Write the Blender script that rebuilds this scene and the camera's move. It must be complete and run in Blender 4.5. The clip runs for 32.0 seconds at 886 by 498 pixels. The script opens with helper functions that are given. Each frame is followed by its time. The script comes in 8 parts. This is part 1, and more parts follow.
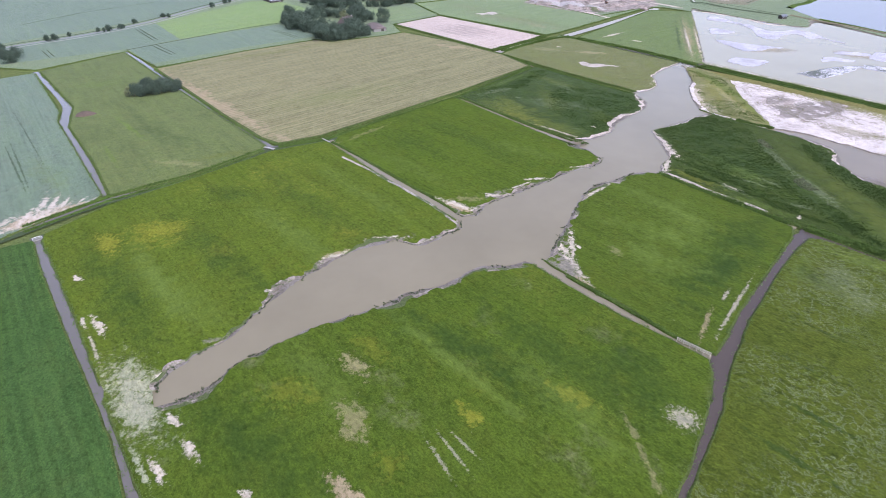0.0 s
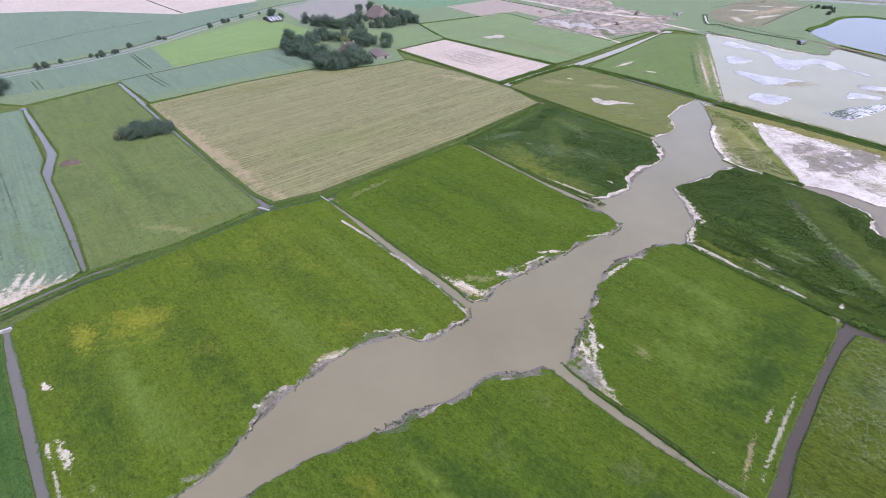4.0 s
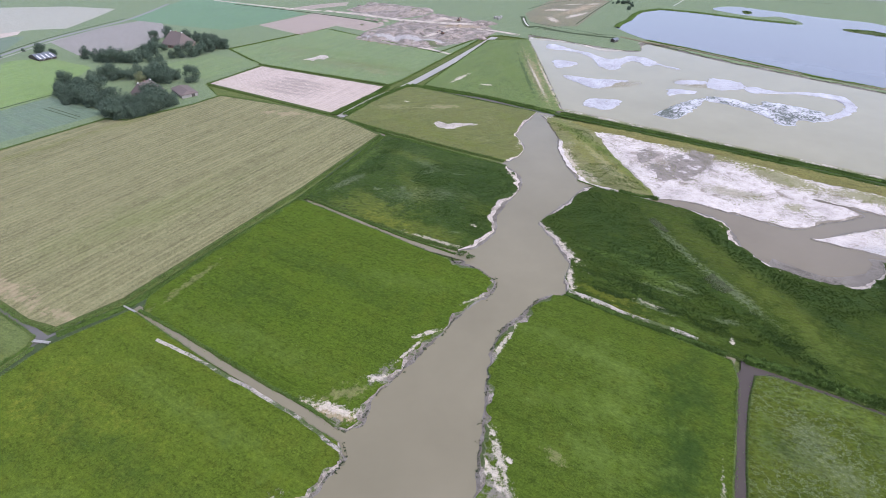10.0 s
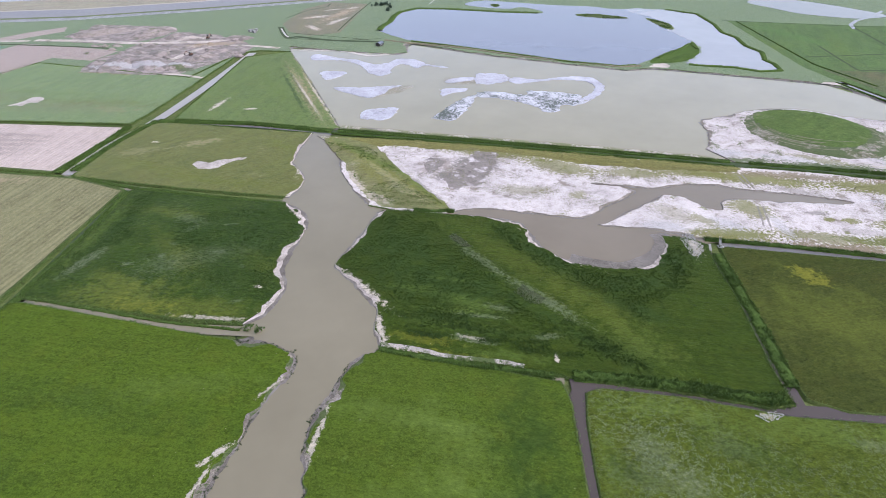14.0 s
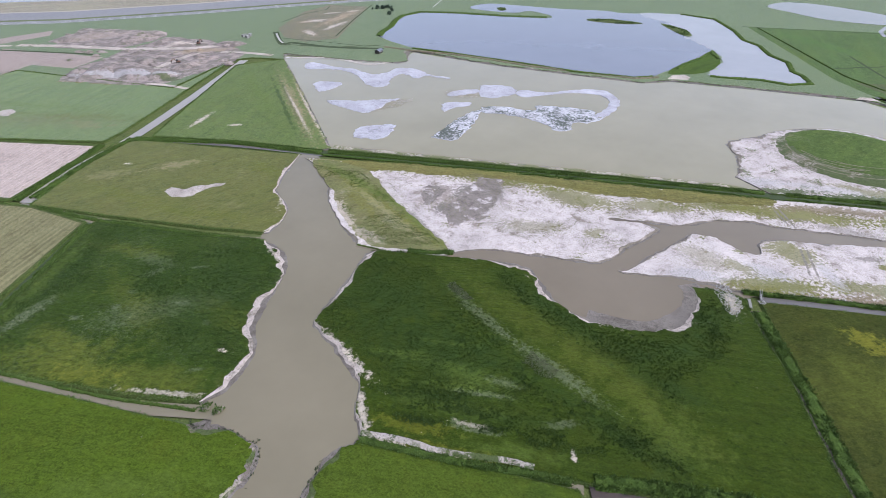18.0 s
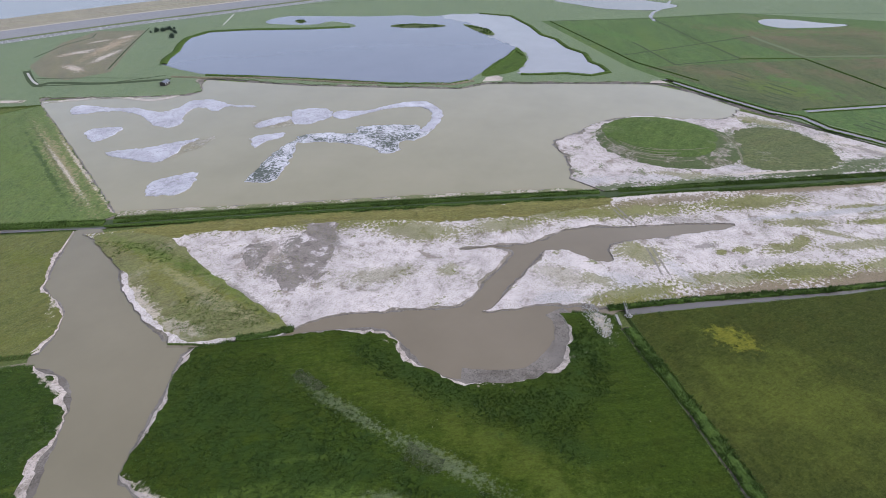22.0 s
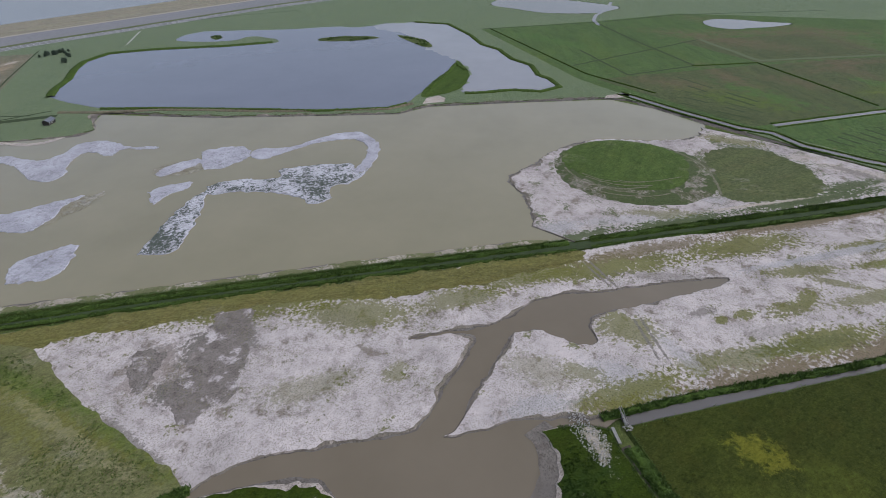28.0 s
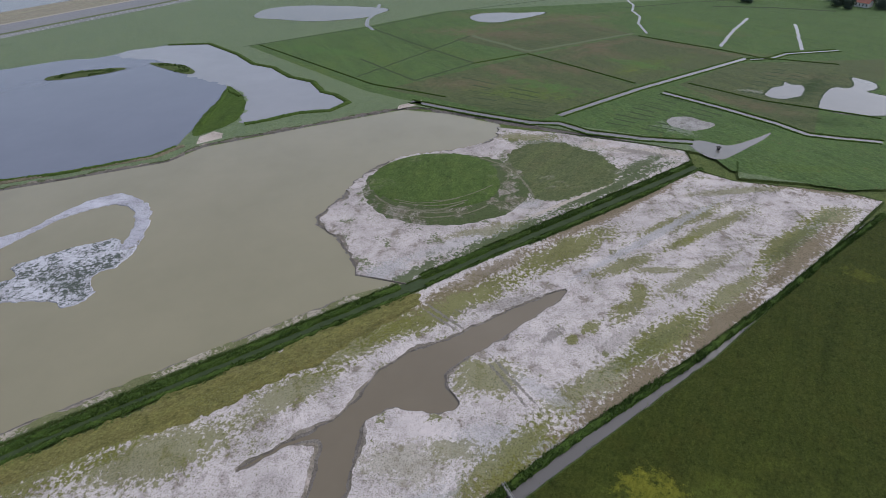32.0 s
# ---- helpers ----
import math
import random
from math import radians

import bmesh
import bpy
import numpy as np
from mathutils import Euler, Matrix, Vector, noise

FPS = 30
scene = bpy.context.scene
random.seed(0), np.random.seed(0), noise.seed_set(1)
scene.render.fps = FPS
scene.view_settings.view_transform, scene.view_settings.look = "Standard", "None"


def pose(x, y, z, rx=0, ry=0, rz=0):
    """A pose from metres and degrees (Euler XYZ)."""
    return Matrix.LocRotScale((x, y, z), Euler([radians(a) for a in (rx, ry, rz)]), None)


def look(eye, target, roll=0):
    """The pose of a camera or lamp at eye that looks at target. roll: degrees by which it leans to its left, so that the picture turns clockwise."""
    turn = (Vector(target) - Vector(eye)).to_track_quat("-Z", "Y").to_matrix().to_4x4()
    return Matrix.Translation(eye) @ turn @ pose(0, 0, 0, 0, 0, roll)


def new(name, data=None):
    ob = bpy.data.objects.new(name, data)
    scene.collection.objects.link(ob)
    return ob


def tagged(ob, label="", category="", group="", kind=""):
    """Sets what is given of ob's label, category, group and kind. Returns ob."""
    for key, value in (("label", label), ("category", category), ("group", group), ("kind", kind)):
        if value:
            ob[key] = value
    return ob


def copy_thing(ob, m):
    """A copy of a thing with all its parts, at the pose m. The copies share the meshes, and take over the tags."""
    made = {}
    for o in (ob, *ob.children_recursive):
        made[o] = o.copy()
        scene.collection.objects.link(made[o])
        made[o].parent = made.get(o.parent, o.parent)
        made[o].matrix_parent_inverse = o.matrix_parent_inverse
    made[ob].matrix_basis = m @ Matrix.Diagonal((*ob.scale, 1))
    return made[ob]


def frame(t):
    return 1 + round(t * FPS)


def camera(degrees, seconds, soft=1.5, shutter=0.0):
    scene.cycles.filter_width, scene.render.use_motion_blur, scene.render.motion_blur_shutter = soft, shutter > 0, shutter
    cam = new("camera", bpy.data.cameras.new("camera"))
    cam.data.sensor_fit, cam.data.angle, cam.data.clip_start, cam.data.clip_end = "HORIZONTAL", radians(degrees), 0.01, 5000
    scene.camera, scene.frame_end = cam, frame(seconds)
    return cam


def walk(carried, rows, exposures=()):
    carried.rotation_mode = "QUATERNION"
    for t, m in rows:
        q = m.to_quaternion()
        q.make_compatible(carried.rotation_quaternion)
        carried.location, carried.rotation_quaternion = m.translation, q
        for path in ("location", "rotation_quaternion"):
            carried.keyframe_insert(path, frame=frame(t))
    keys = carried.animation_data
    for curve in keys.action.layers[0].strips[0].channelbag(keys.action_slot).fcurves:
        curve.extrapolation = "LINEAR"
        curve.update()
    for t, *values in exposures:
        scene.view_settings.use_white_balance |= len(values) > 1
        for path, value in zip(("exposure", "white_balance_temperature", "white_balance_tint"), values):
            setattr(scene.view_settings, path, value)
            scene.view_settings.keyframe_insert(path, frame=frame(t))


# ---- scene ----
EXPOSURES = [(0, 1.21, 5620, 22), (4, 1.15, 5640, 20), (9, 1.06, 5660, 18), (13, 1.02, 5660, 17), (18, 0.85, 5690, 16), (22, 0.63, 5720, 15), (25, 0.33, 5750, 14), (28, 0.05, 5800, 13), (30, 0.0, 5800, 13), (32, 0.10, 5780, 13)]
cam = camera(77.39, 32.0, soft=0.7)
walk(cam, [
    (0, pose(0.00, 0.00, 110.00, 56.947, 0.301, -0.196)),
    (0.5, pose(0.15, 4.53, 111.46, 56.968, 0.293, -0.054)),
    (1, pose(0.05, 8.96, 113.30, 56.936, 0.313, -0.016)),
    (1.5, pose(-0.08, 13.22, 115.19, 56.933, 0.318, 0.045)),
    (2, pose(-0.46, 17.44, 117.54, 56.868, 0.265, 0.096)),
    (2.5, pose(-0.79, 21.65, 119.92, 56.876, 0.227, 0.132)),
    (3, pose(-1.14, 25.88, 122.63, 56.829, 0.185, 0.144)),
    (3.5, pose(-1.53, 30.00, 125.17, 56.817, 0.197, 0.143)),
    (5.5, pose(-2.52, 46.09, 132.07, 56.772, 0.267, 0.162)),
    (6, pose(-2.56, 50.17, 132.79, 56.677, 0.270, 0.235)),
    (6.5, pose(-2.76, 54.28, 133.06, 56.693, 0.275, 0.240)),
    (7, pose(-2.66, 58.43, 133.18, 56.664, 0.306, 0.159)),
    (7.5, pose(-2.33, 62.51, 133.27, 56.640, 0.332, 0.012)),
    (8, pose(-1.57, 66.58, 133.43, 56.641, 0.357, -0.153)),
    (8.5, pose(-0.51, 70.59, 133.52, 56.647, 0.357, -0.259)),
    (9, pose(0.75, 74.60, 133.43, 56.653, 0.361, -0.300)),
    (9.5, pose(2.82, 78.92, 133.18, 56.677, 0.439, -4.562)),
    (10, pose(5.46, 83.74, 132.32, 56.756, 0.582, -17.173)),
    (10.5, pose(8.00, 88.90, 130.94, 56.843, 0.684, -31.775)),
    (11, pose(10.37, 93.50, 130.26, 56.863, 0.778, -37.721)),
    (11.5, pose(13.34, 97.12, 129.93, 56.869, 0.742, -38.823)),
    (12, pose(16.71, 99.88, 129.96, 56.835, 0.782, -39.221)),
    (12.5, pose(20.18, 102.75, 129.77, 56.841, 0.811, -39.451)),
    (13, pose(23.61, 105.64, 129.67, 56.822, 0.852, -39.531)),
    (13.5, pose(27.22, 108.45, 129.70, 56.779, 0.866, -39.540)),
    (14, pose(30.73, 111.38, 129.53, 56.767, 0.885, -39.512)),
    (14.5, pose(34.05, 114.70, 129.43, 56.764, 0.826, -39.487)),
    (16.5, pose(47.52, 127.88, 129.06, 56.702, 0.849, -39.135)),
    (17, pose(50.68, 131.38, 129.00, 56.682, 0.825, -39.060)),
    (17.5, pose(53.75, 134.98, 128.87, 56.673, 0.825, -38.984)),
    (18, pose(56.86, 138.60, 128.95, 56.636, 0.809, -38.881)),
    (18.5, pose(59.95, 142.01, 128.99, 56.616, 0.825, -38.807)),
    (19, pose(63.22, 145.56, 128.96, 56.617, 0.831, -39.636)),
    (19.5, pose(66.74, 149.22, 128.90, 56.589, 0.825, -42.502)),
    (20, pose(70.48, 152.46, 128.65, 56.574, 0.896, -47.570)),
    (20.5, pose(74.06, 155.37, 128.60, 56.546, 1.009, -52.550)),
    (21, pose(77.79, 158.28, 128.59, 56.540, 1.103, -55.362)),
    (21.5, pose(81.71, 160.80, 128.43, 56.557, 1.235, -56.863)),
    (22, pose(85.58, 163.10, 128.18, 56.600, 1.376, -57.988)),
    (22.5, pose(89.48, 165.44, 128.06, 56.601, 1.409, -58.488)),
    (23, pose(93.46, 167.56, 127.99, 56.596, 1.475, -58.707)),
    (23.5, pose(97.29, 169.63, 127.99, 56.572, 1.492, -58.788)),
    (24, pose(101.13, 171.69, 128.08, 56.564, 1.546, -58.841)),
    (24.5, pose(105.19, 173.79, 128.11, 56.527, 1.570, -58.856)),
    (25, pose(109.16, 175.83, 128.31, 56.508, 1.618, -58.817)),
    (25.5, pose(113.21, 178.04, 128.44, 56.479, 1.681, -58.789)),
    (27.5, pose(130.06, 186.86, 128.26, 56.370, 1.785, -61.563)),
    (28, pose(134.31, 188.76, 128.07, 56.330, 1.839, -64.345)),
    (28.5, pose(138.62, 190.64, 128.01, 56.260, 1.806, -67.325)),
    (29, pose(142.89, 192.55, 128.11, 56.158, 1.898, -70.384)),
    (29.5, pose(147.28, 194.18, 127.86, 56.091, 1.894, -73.258)),
    (30, pose(151.84, 195.86, 127.43, 56.042, 1.865, -76.238)),
    (30.5, pose(156.23, 196.90, 127.08, 56.003, 1.946, -79.594)),
    (31, pose(160.47, 197.54, 127.20, 55.887, 1.964, -82.719)),
    (31.5, pose(164.84, 198.21, 127.68, 55.731, 1.978, -85.389)),
    (32, pose(168.96, 198.43, 128.24, 55.599, 2.086, -86.533)),
], exposures=EXPOSURES)

# ---- daylight under a high overcast ----
world = bpy.data.worlds.new("overcast_sky")
scene.world = world
world.use_nodes = True
wn, wl = world.node_tree.nodes, world.node_tree.links
sky = wn.new("ShaderNodeTexSky")
sky.sky_type, sky.sun_disc = "NISHITA", False
sky.sun_elevation, sky.sun_rotation = radians(48), radians(150)
sky.air_density, sky.dust_density, sky.ozone_density = 1.0, 4.0, 1.0
soft_sky = wn.new("ShaderNodeHueSaturation")
soft_sky.inputs["Saturation"].default_value = 0.5
wl.new(sky.outputs[0], soft_sky.inputs["Color"])
wl.new(soft_sky.outputs[0], wn["Background"].inputs["Color"])
wn["Background"].inputs["Strength"].default_value = 0.15
sun_lamp = bpy.data.lights.new("sun", "SUN")
sun_lamp.energy, sun_lamp.angle, sun_lamp.color = 0.75, radians(16), (1.0, 0.97, 0.92)
sun = new("sun", sun_lamp)
sun.matrix_world = look((200, -150, 400), (0, 0, 0))

# ---- materials ----
SOIL = {
    "pale": (0.42, 0.362, 0.305), "weedpale": (0.34, 0.34, 0.25), "yellow": (0.185, 0.180, 0.020), "light": (0.090, 0.128, 0.022), "dark": (0.021, 0.042, 0.008), "sorrel": (0.135, 0.100, 0.060),
    "pale2": (0.27, 0.245, 0.14), "straw": (0.22, 0.19, 0.10), "pinkish": (0.30, 0.23, 0.15), "olive": (0.092, 0.108, 0.016), "reedpale": (0.155, 0.175, 0.105), "mud": (0.172, 0.154, 0.132),
    "weed": (0.132, 0.132, 0.024), "dryweed": (0.165, 0.130, 0.075), "redmud": (0.275, 0.23, 0.20), "grey": (0.36, 0.345, 0.34), "green": (0.062, 0.085, 0.024), "tilth": (0.205, 0.168, 0.150), "vivid": (0.072, 0.150, 0.028),
}
class Nodes:
    """A small node-tree writer for one material."""

    def __init__(self, name, rough=0.9):
        self.mat = bpy.data.materials.new(name)
        self.mat.use_nodes = True
        self.n, self.l = self.mat.node_tree.nodes, self.mat.node_tree.links
        self.bsdf = self.n["Principled BSDF"]
        self.bsdf.inputs["Roughness"].default_value = rough
        self.bsdf.inputs["Specular IOR Level"].default_value = 0.25
        self.pos = self.n.new("ShaderNodeNewGeometry").outputs["Position"]

    def mapped(self, turn=0.0, scale=(1, 1, 1)):
        m = self.n.new("ShaderNodeMapping")
        m.vector_type = "TEXTURE"
        m.inputs["Rotation"].default_value = (0, 0, radians(turn))
        m.inputs["Scale"].default_value = scale
        self.l.new(self.pos, m.inputs["Vector"])
        return m.outputs[0]

    def noise(self, size, detail=4.0, rough=0.6, vec=None, shift=0.0):
        """Noise whose blotches are about size metres across."""
        t = self.n.new("ShaderNodeTexNoise")
        t.noise_dimensions = "4D"
        t.inputs["Scale"].default_value = 1.0 / size
        t.inputs["Detail"].default_value = detail
        t.inputs["Roughness"].default_value = rough
        t.inputs["W"].default_value = shift
        self.l.new(vec or self.pos, t.inputs["Vector"])
        return t.outputs["Fac"]

    def ramp(self, fac, lo, hi):
        """0 under lo, 1 over hi."""
        m = self.n.new("ShaderNodeMapRange")
        m.inputs["From Min"].default_value, m.inputs["From Max"].default_value = lo, hi
        self.l.new(fac, m.inputs["Value"])
        return m.outputs[0]

    def wide(self, fac):
        """Noise stretched past 0 and 1."""
        m = self.n.new("ShaderNodeMapRange")
        m.clamp = False
        for sock, v in zip(("From Min", "From Max", "To Min", "To Max"), (0.35, 0.65, -0.1, 1.1)):
            m.inputs[sock].default_value = v
        self.l.new(fac, m.inputs["Value"])
        return m.outputs[0]

    def mul(self, a, b):
        m = self.n.new("ShaderNodeMath")
        m.operation = "MULTIPLY"
        self.l.new(a, m.inputs[0])
        if isinstance(b, (int, float)):
            m.inputs[1].default_value = b
        else:
            self.l.new(b, m.inputs[1])
        return m.outputs[0]

    def away(self, fac):
        """How far noise is from its middle."""
        m = self.n.new("ShaderNodeMath")
        m.operation = "SUBTRACT"
        m.inputs[1].default_value = 0.5
        self.l.new(fac, m.inputs[0])
        a = self.n.new("ShaderNodeMath")
        a.operation = "ABSOLUTE"
        self.l.new(m.outputs[0], a.inputs[0])
        return a.outputs[0]

    def mix(self, fac, a, b, how="MIX"):
        m = self.n.new("ShaderNodeMix")
        m.data_type, m.blend_type = "RGBA", how
        for sock, v in ((m.inputs[0], fac), (m.inputs[6], a), (m.inputs[7], b)):
            if isinstance(v, (int, float)):
                sock.default_value = v
            elif isinstance(v, tuple):
                sock.default_value = (*v, 1.0)
            else:
                self.l.new(v, sock)
        return m.outputs[2]

    def strokes(self, c, marks, shift=0.0, hard=0.25, core=0.75, size=3.0):
        """Lays soft, grainy strokes of another growth or soil over c: (x, y, turn, half length, half width, colour, strength, grain)."""
        drift = self.n.new("ShaderNodeTexNoise")
        drift.inputs["Scale"].default_value, drift.inputs["Detail"].default_value = 0.09, 4.0
        self.l.new(self.pos, drift.inputs["Vector"])
        moved = self.n.new("ShaderNodeVectorMath")
        moved.operation = "MULTIPLY_ADD"
        moved.inputs[1].default_value, moved.inputs[2].default_value = (9, 9, 0), (-4.5, -4.5, 0)
        self.l.new(drift.outputs["Color"], moved.inputs[0])
        added = self.n.new("ShaderNodeVectorMath")
        self.l.new(self.pos, added.inputs[0])
        self.l.new(moved.outputs[0], added.inputs[1])
        grains = {}
        for x, y, turn, long, wide, colour, strength, grain in marks:
            soft = 0.5 if wide > 2 and colour in ("olive", "light", "dark", "sorrel") else hard
            m = self.n.new("ShaderNodeMapping")
            m.vector_type = "TEXTURE"
            m.inputs["Location"].default_value = (x, y, 0)
            m.inputs["Rotation"].default_value = (0, 0, radians(turn))
            m.inputs["Scale"].default_value = (long, wide, 1000.0)
            self.l.new(added.outputs[0] if wide > 3.5 else self.pos, m.inputs["Vector"])
            d = self.n.new("ShaderNodeVectorMath")
            d.operation = "LENGTH"
            self.l.new(m.outputs[0], d.inputs[0])
            if grain not in grains:
                grains[grain] = self.noise(grain * size, 6.0, 0.75, shift=shift + grain)
            near = self.n.new("ShaderNodeMapRange")
            for sock, v in zip(("From Min", "From Max", "To Min", "To Max"), (0.2, 2.0, core, -0.75)):
                near.inputs[sock].default_value = v
            self.l.new(d.outputs["Value"], near.inputs["Value"])
            both = self.n.new("ShaderNodeMath")
            both.operation = "ADD"
            self.l.new(near.outputs[0], both.inputs[0])
            self.l.new(self.wide(grains[grain]), both.inputs[1])
            c = self.mix(self.mul(self.ramp(both.outputs[0], 0.70 - soft, 0.70 + soft), strength), c, SOIL[colour])
        return c

    def haze_sheen(self, weight, rough=0.3):
        """Haze put into the gloss: a bluish-white sheen, strongest at a low angle."""
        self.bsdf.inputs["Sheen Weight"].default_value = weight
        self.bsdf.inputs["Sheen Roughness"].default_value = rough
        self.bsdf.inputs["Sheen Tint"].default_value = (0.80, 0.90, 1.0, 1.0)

    def plus(self, a, b, times=1.0):
        m = self.n.new("ShaderNodeMath")
        m.operation = "MULTIPLY_ADD"
        m.inputs[1].default_value = times
        self.l.new(b, m.inputs[0])
        self.l.new(a, m.inputs[2])
        return m.outputs[0]

    def done(self, color, bump=None, height=0.1, strength=0.6):
        if isinstance(color, tuple):
            self.bsdf.inputs["Base Color"].default_value = (*color, 1.0)
        else:
            self.l.new(color, self.bsdf.inputs["Base Color"])
        if bump is not None:
            b = self.n.new("ShaderNodeBump")
            b.inputs["Strength"].default_value, b.inputs["Distance"].default_value = strength, height
            self.l.new(bump, b.inputs["Height"])
            self.l.new(b.outputs[0], self.bsdf.inputs["Normal"])
        return self.mat


def meadow(name, dark, light, flower=None, flowers=0.0, turn=0.0, stripes=0.5, stripe=4.0, shift=0.0, blotch=28.0, line=1.4, worn=None, wear=0.0, marks=(), tufty=1.0, seedy=0.35, web=0.0, lumps=0.22, lump_zone=22.0, haze=0.0, rows=0.0, spacing=3.0):
    """Grassland: broad blotches, mowing streaks along turn, tufts, and flowers or worn spots in patches."""
    k = Nodes(name, 0.95)
    k.bsdf.inputs["Specular IOR Level"].default_value = 0.1
    # bluish sheen stands in for haze over distant grass
    k.haze_sheen(haze)
    broad = k.ramp(k.noise(blotch, 3.0, 0.55, shift=shift), 0.32, 0.68)
    streak = k.ramp(k.noise(1.0, 2.0, 0.5, k.mapped(turn, (90.0, stripe, 1.0)), shift + 3), 0.35, 0.65)
    c = k.mix(broad, dark, light)
    c = k.mix(k.mul(streak, stripes), c, tuple(0.5 * v for v in dark), "MIX")
    lines = k.ramp(k.noise(1.0, 2.0, 0.5, k.mapped(turn, (60.0, line, 1.0)), shift + 4), 0.45, 0.65)
    c = k.mix(k.mul(lines, 0.75 * stripes), c, tuple(1.7 * v for v in light))
    mid = k.noise(5.0, 4.0, 0.65, shift=shift + 7)
    c = k.mix(k.ramp(mid, 0.35, 0.75), c, tuple(1.25 * a + 0.004 for a in light))
    fine = k.noise(0.55, 3.0, 0.7, shift=shift + 1)
    c = k.mix(0.55, c, k.mix(k.ramp(fine, 0.3, 0.7), tuple(0.45 * v for v in dark), tuple(1.5 * v for v in light)))
    if flower:
        mask = k.mul(k.ramp(k.noise(34.0, 2.0, 0.5, shift=shift + 11), 0.62 - 0.1 * flowers, 0.78), k.ramp(k.noise(3.0, 5.0, 0.7, shift=shift + 5), 0.45, 0.75))
        c = k.mix(k.mul(mask, min(1.0, flowers)), c, flower)
    if worn:
        mask = k.mul(k.ramp(k.noise(22.0, 4.0, 0.6, shift=shift + 17), 0.58, 0.72), k.ramp(k.noise(2.0, 4.0, 0.7, shift=shift + 19), 0.4, 0.6))
        c = k.mix(k.mul(mask, wear), c, worn)
    if seedy:
        c = k.mix(k.mul(k.ramp(k.noise(9.0, 5.0, 0.7, shift=shift + 41), 0.48, 0.68), seedy), c, (1.22 * light[0] + 0.004, 1.02 * light[1], light[2]))
        c = k.mix(k.mul(k.ramp(k.noise(1.0, 4.0, 0.6, k.mapped(turn, (55.0, 7.0, 1.0)), shift + 51), 0.46, 0.62), seedy * 1.0), c, (1.18 * light[0], 1.24 * light[1], light[2]))
        c = k.mix(k.mul(k.ramp(k.noise(1.0, 4.0, 0.65, k.mapped(turn, (40.0, 5.0, 1.0)), shift + 53), 0.50, 0.68), seedy * 0.9), c, tuple(0.6 * v for v in dark))
        c = k.mix(k.mul(k.ramp(k.noise(2.6, 4.0, 0.7, shift=shift + 43), 0.56, 0.68), 0.55), c, tuple(0.55 * v for v in dark))
    if web:
        lines = k.ramp(k.away(k.noise(4.0, 5.0, 0.7, shift=shift + 61)), 0.018, 0.003)
        c = k.mix(k.mul(k.mul(lines, k.ramp(k.noise(26.0, 2.0, 0.5, shift=shift + 63), 0.42, 0.6)), web), c, SOIL["reedpale"])
    c = k.strokes(c, marks, shift, 0.22, 0.58)
    # tufts and gaps at two sizes over everything
    c = k.mix(k.mul(k.ramp(k.noise(1.0, 5.0, 0.8, k.mapped(turn, (1.5, 0.8, 1.0)), shift + 23), 0.46, 0.66), 0.60 * tufty), c, (0.36, 0.40, 0.30), "MULTIPLY")
    c = k.mix(k.mul(k.ramp(k.noise(1.0, 6.0, 0.85, k.mapped(turn, (2.6, 1.4, 1.0)), shift + 29), 0.50, 0.70), 0.40 * tufty), c, (2.1, 2.0, 1.65), "MULTIPLY")
    if rows:
        comb = k.n.new("ShaderNodeTexWave")
        comb.bands_direction = "Y"
        comb.inputs["Scale"].default_value, comb.inputs["Distortion"].default_value = 0.314, 1.2
        comb.inputs["Detail"].default_value, comb.inputs["Detail Scale"].default_value = 3.0, 0.6
        k.l.new(k.mapped(turn, (3.0, spacing, 1.0)), comb.inputs["Vector"])
        c = k.mix(k.mul(k.mul(k.ramp(comb.outputs["Fac"], 0.35, 0.75), k.ramp(k.noise(30.0, 3.0, 0.6, shift=shift + 81), 0.2, 0.6)), rows), c, (0.62, 0.60, 0.58), "MULTIPLY")
    clump = k.noise(1.0, 4.0, 0.62, k.mapped(turn, (3.0, 1.5, 1.0)), shift + 71)
    if lumps:
        zone = k.ramp(k.noise(lump_zone, 5.0, 0.65, shift=shift + 73), 0.30, 0.66)
        c = k.mix(k.mul(k.mul(k.ramp(clump, 0.50, 0.60), zone), lumps), c, (0.34, 0.40, 0.34), "MULTIPLY")
        c = k.mix(k.mul(k.mul(k.ramp(clump, 0.44, 0.36), zone), 0.8 * lumps), c, (1.75, 1.65, 1.5), "MULTIPLY")
    return k.done(c, k.plus(fine, clump, 1.6), 0.25, 0.8)


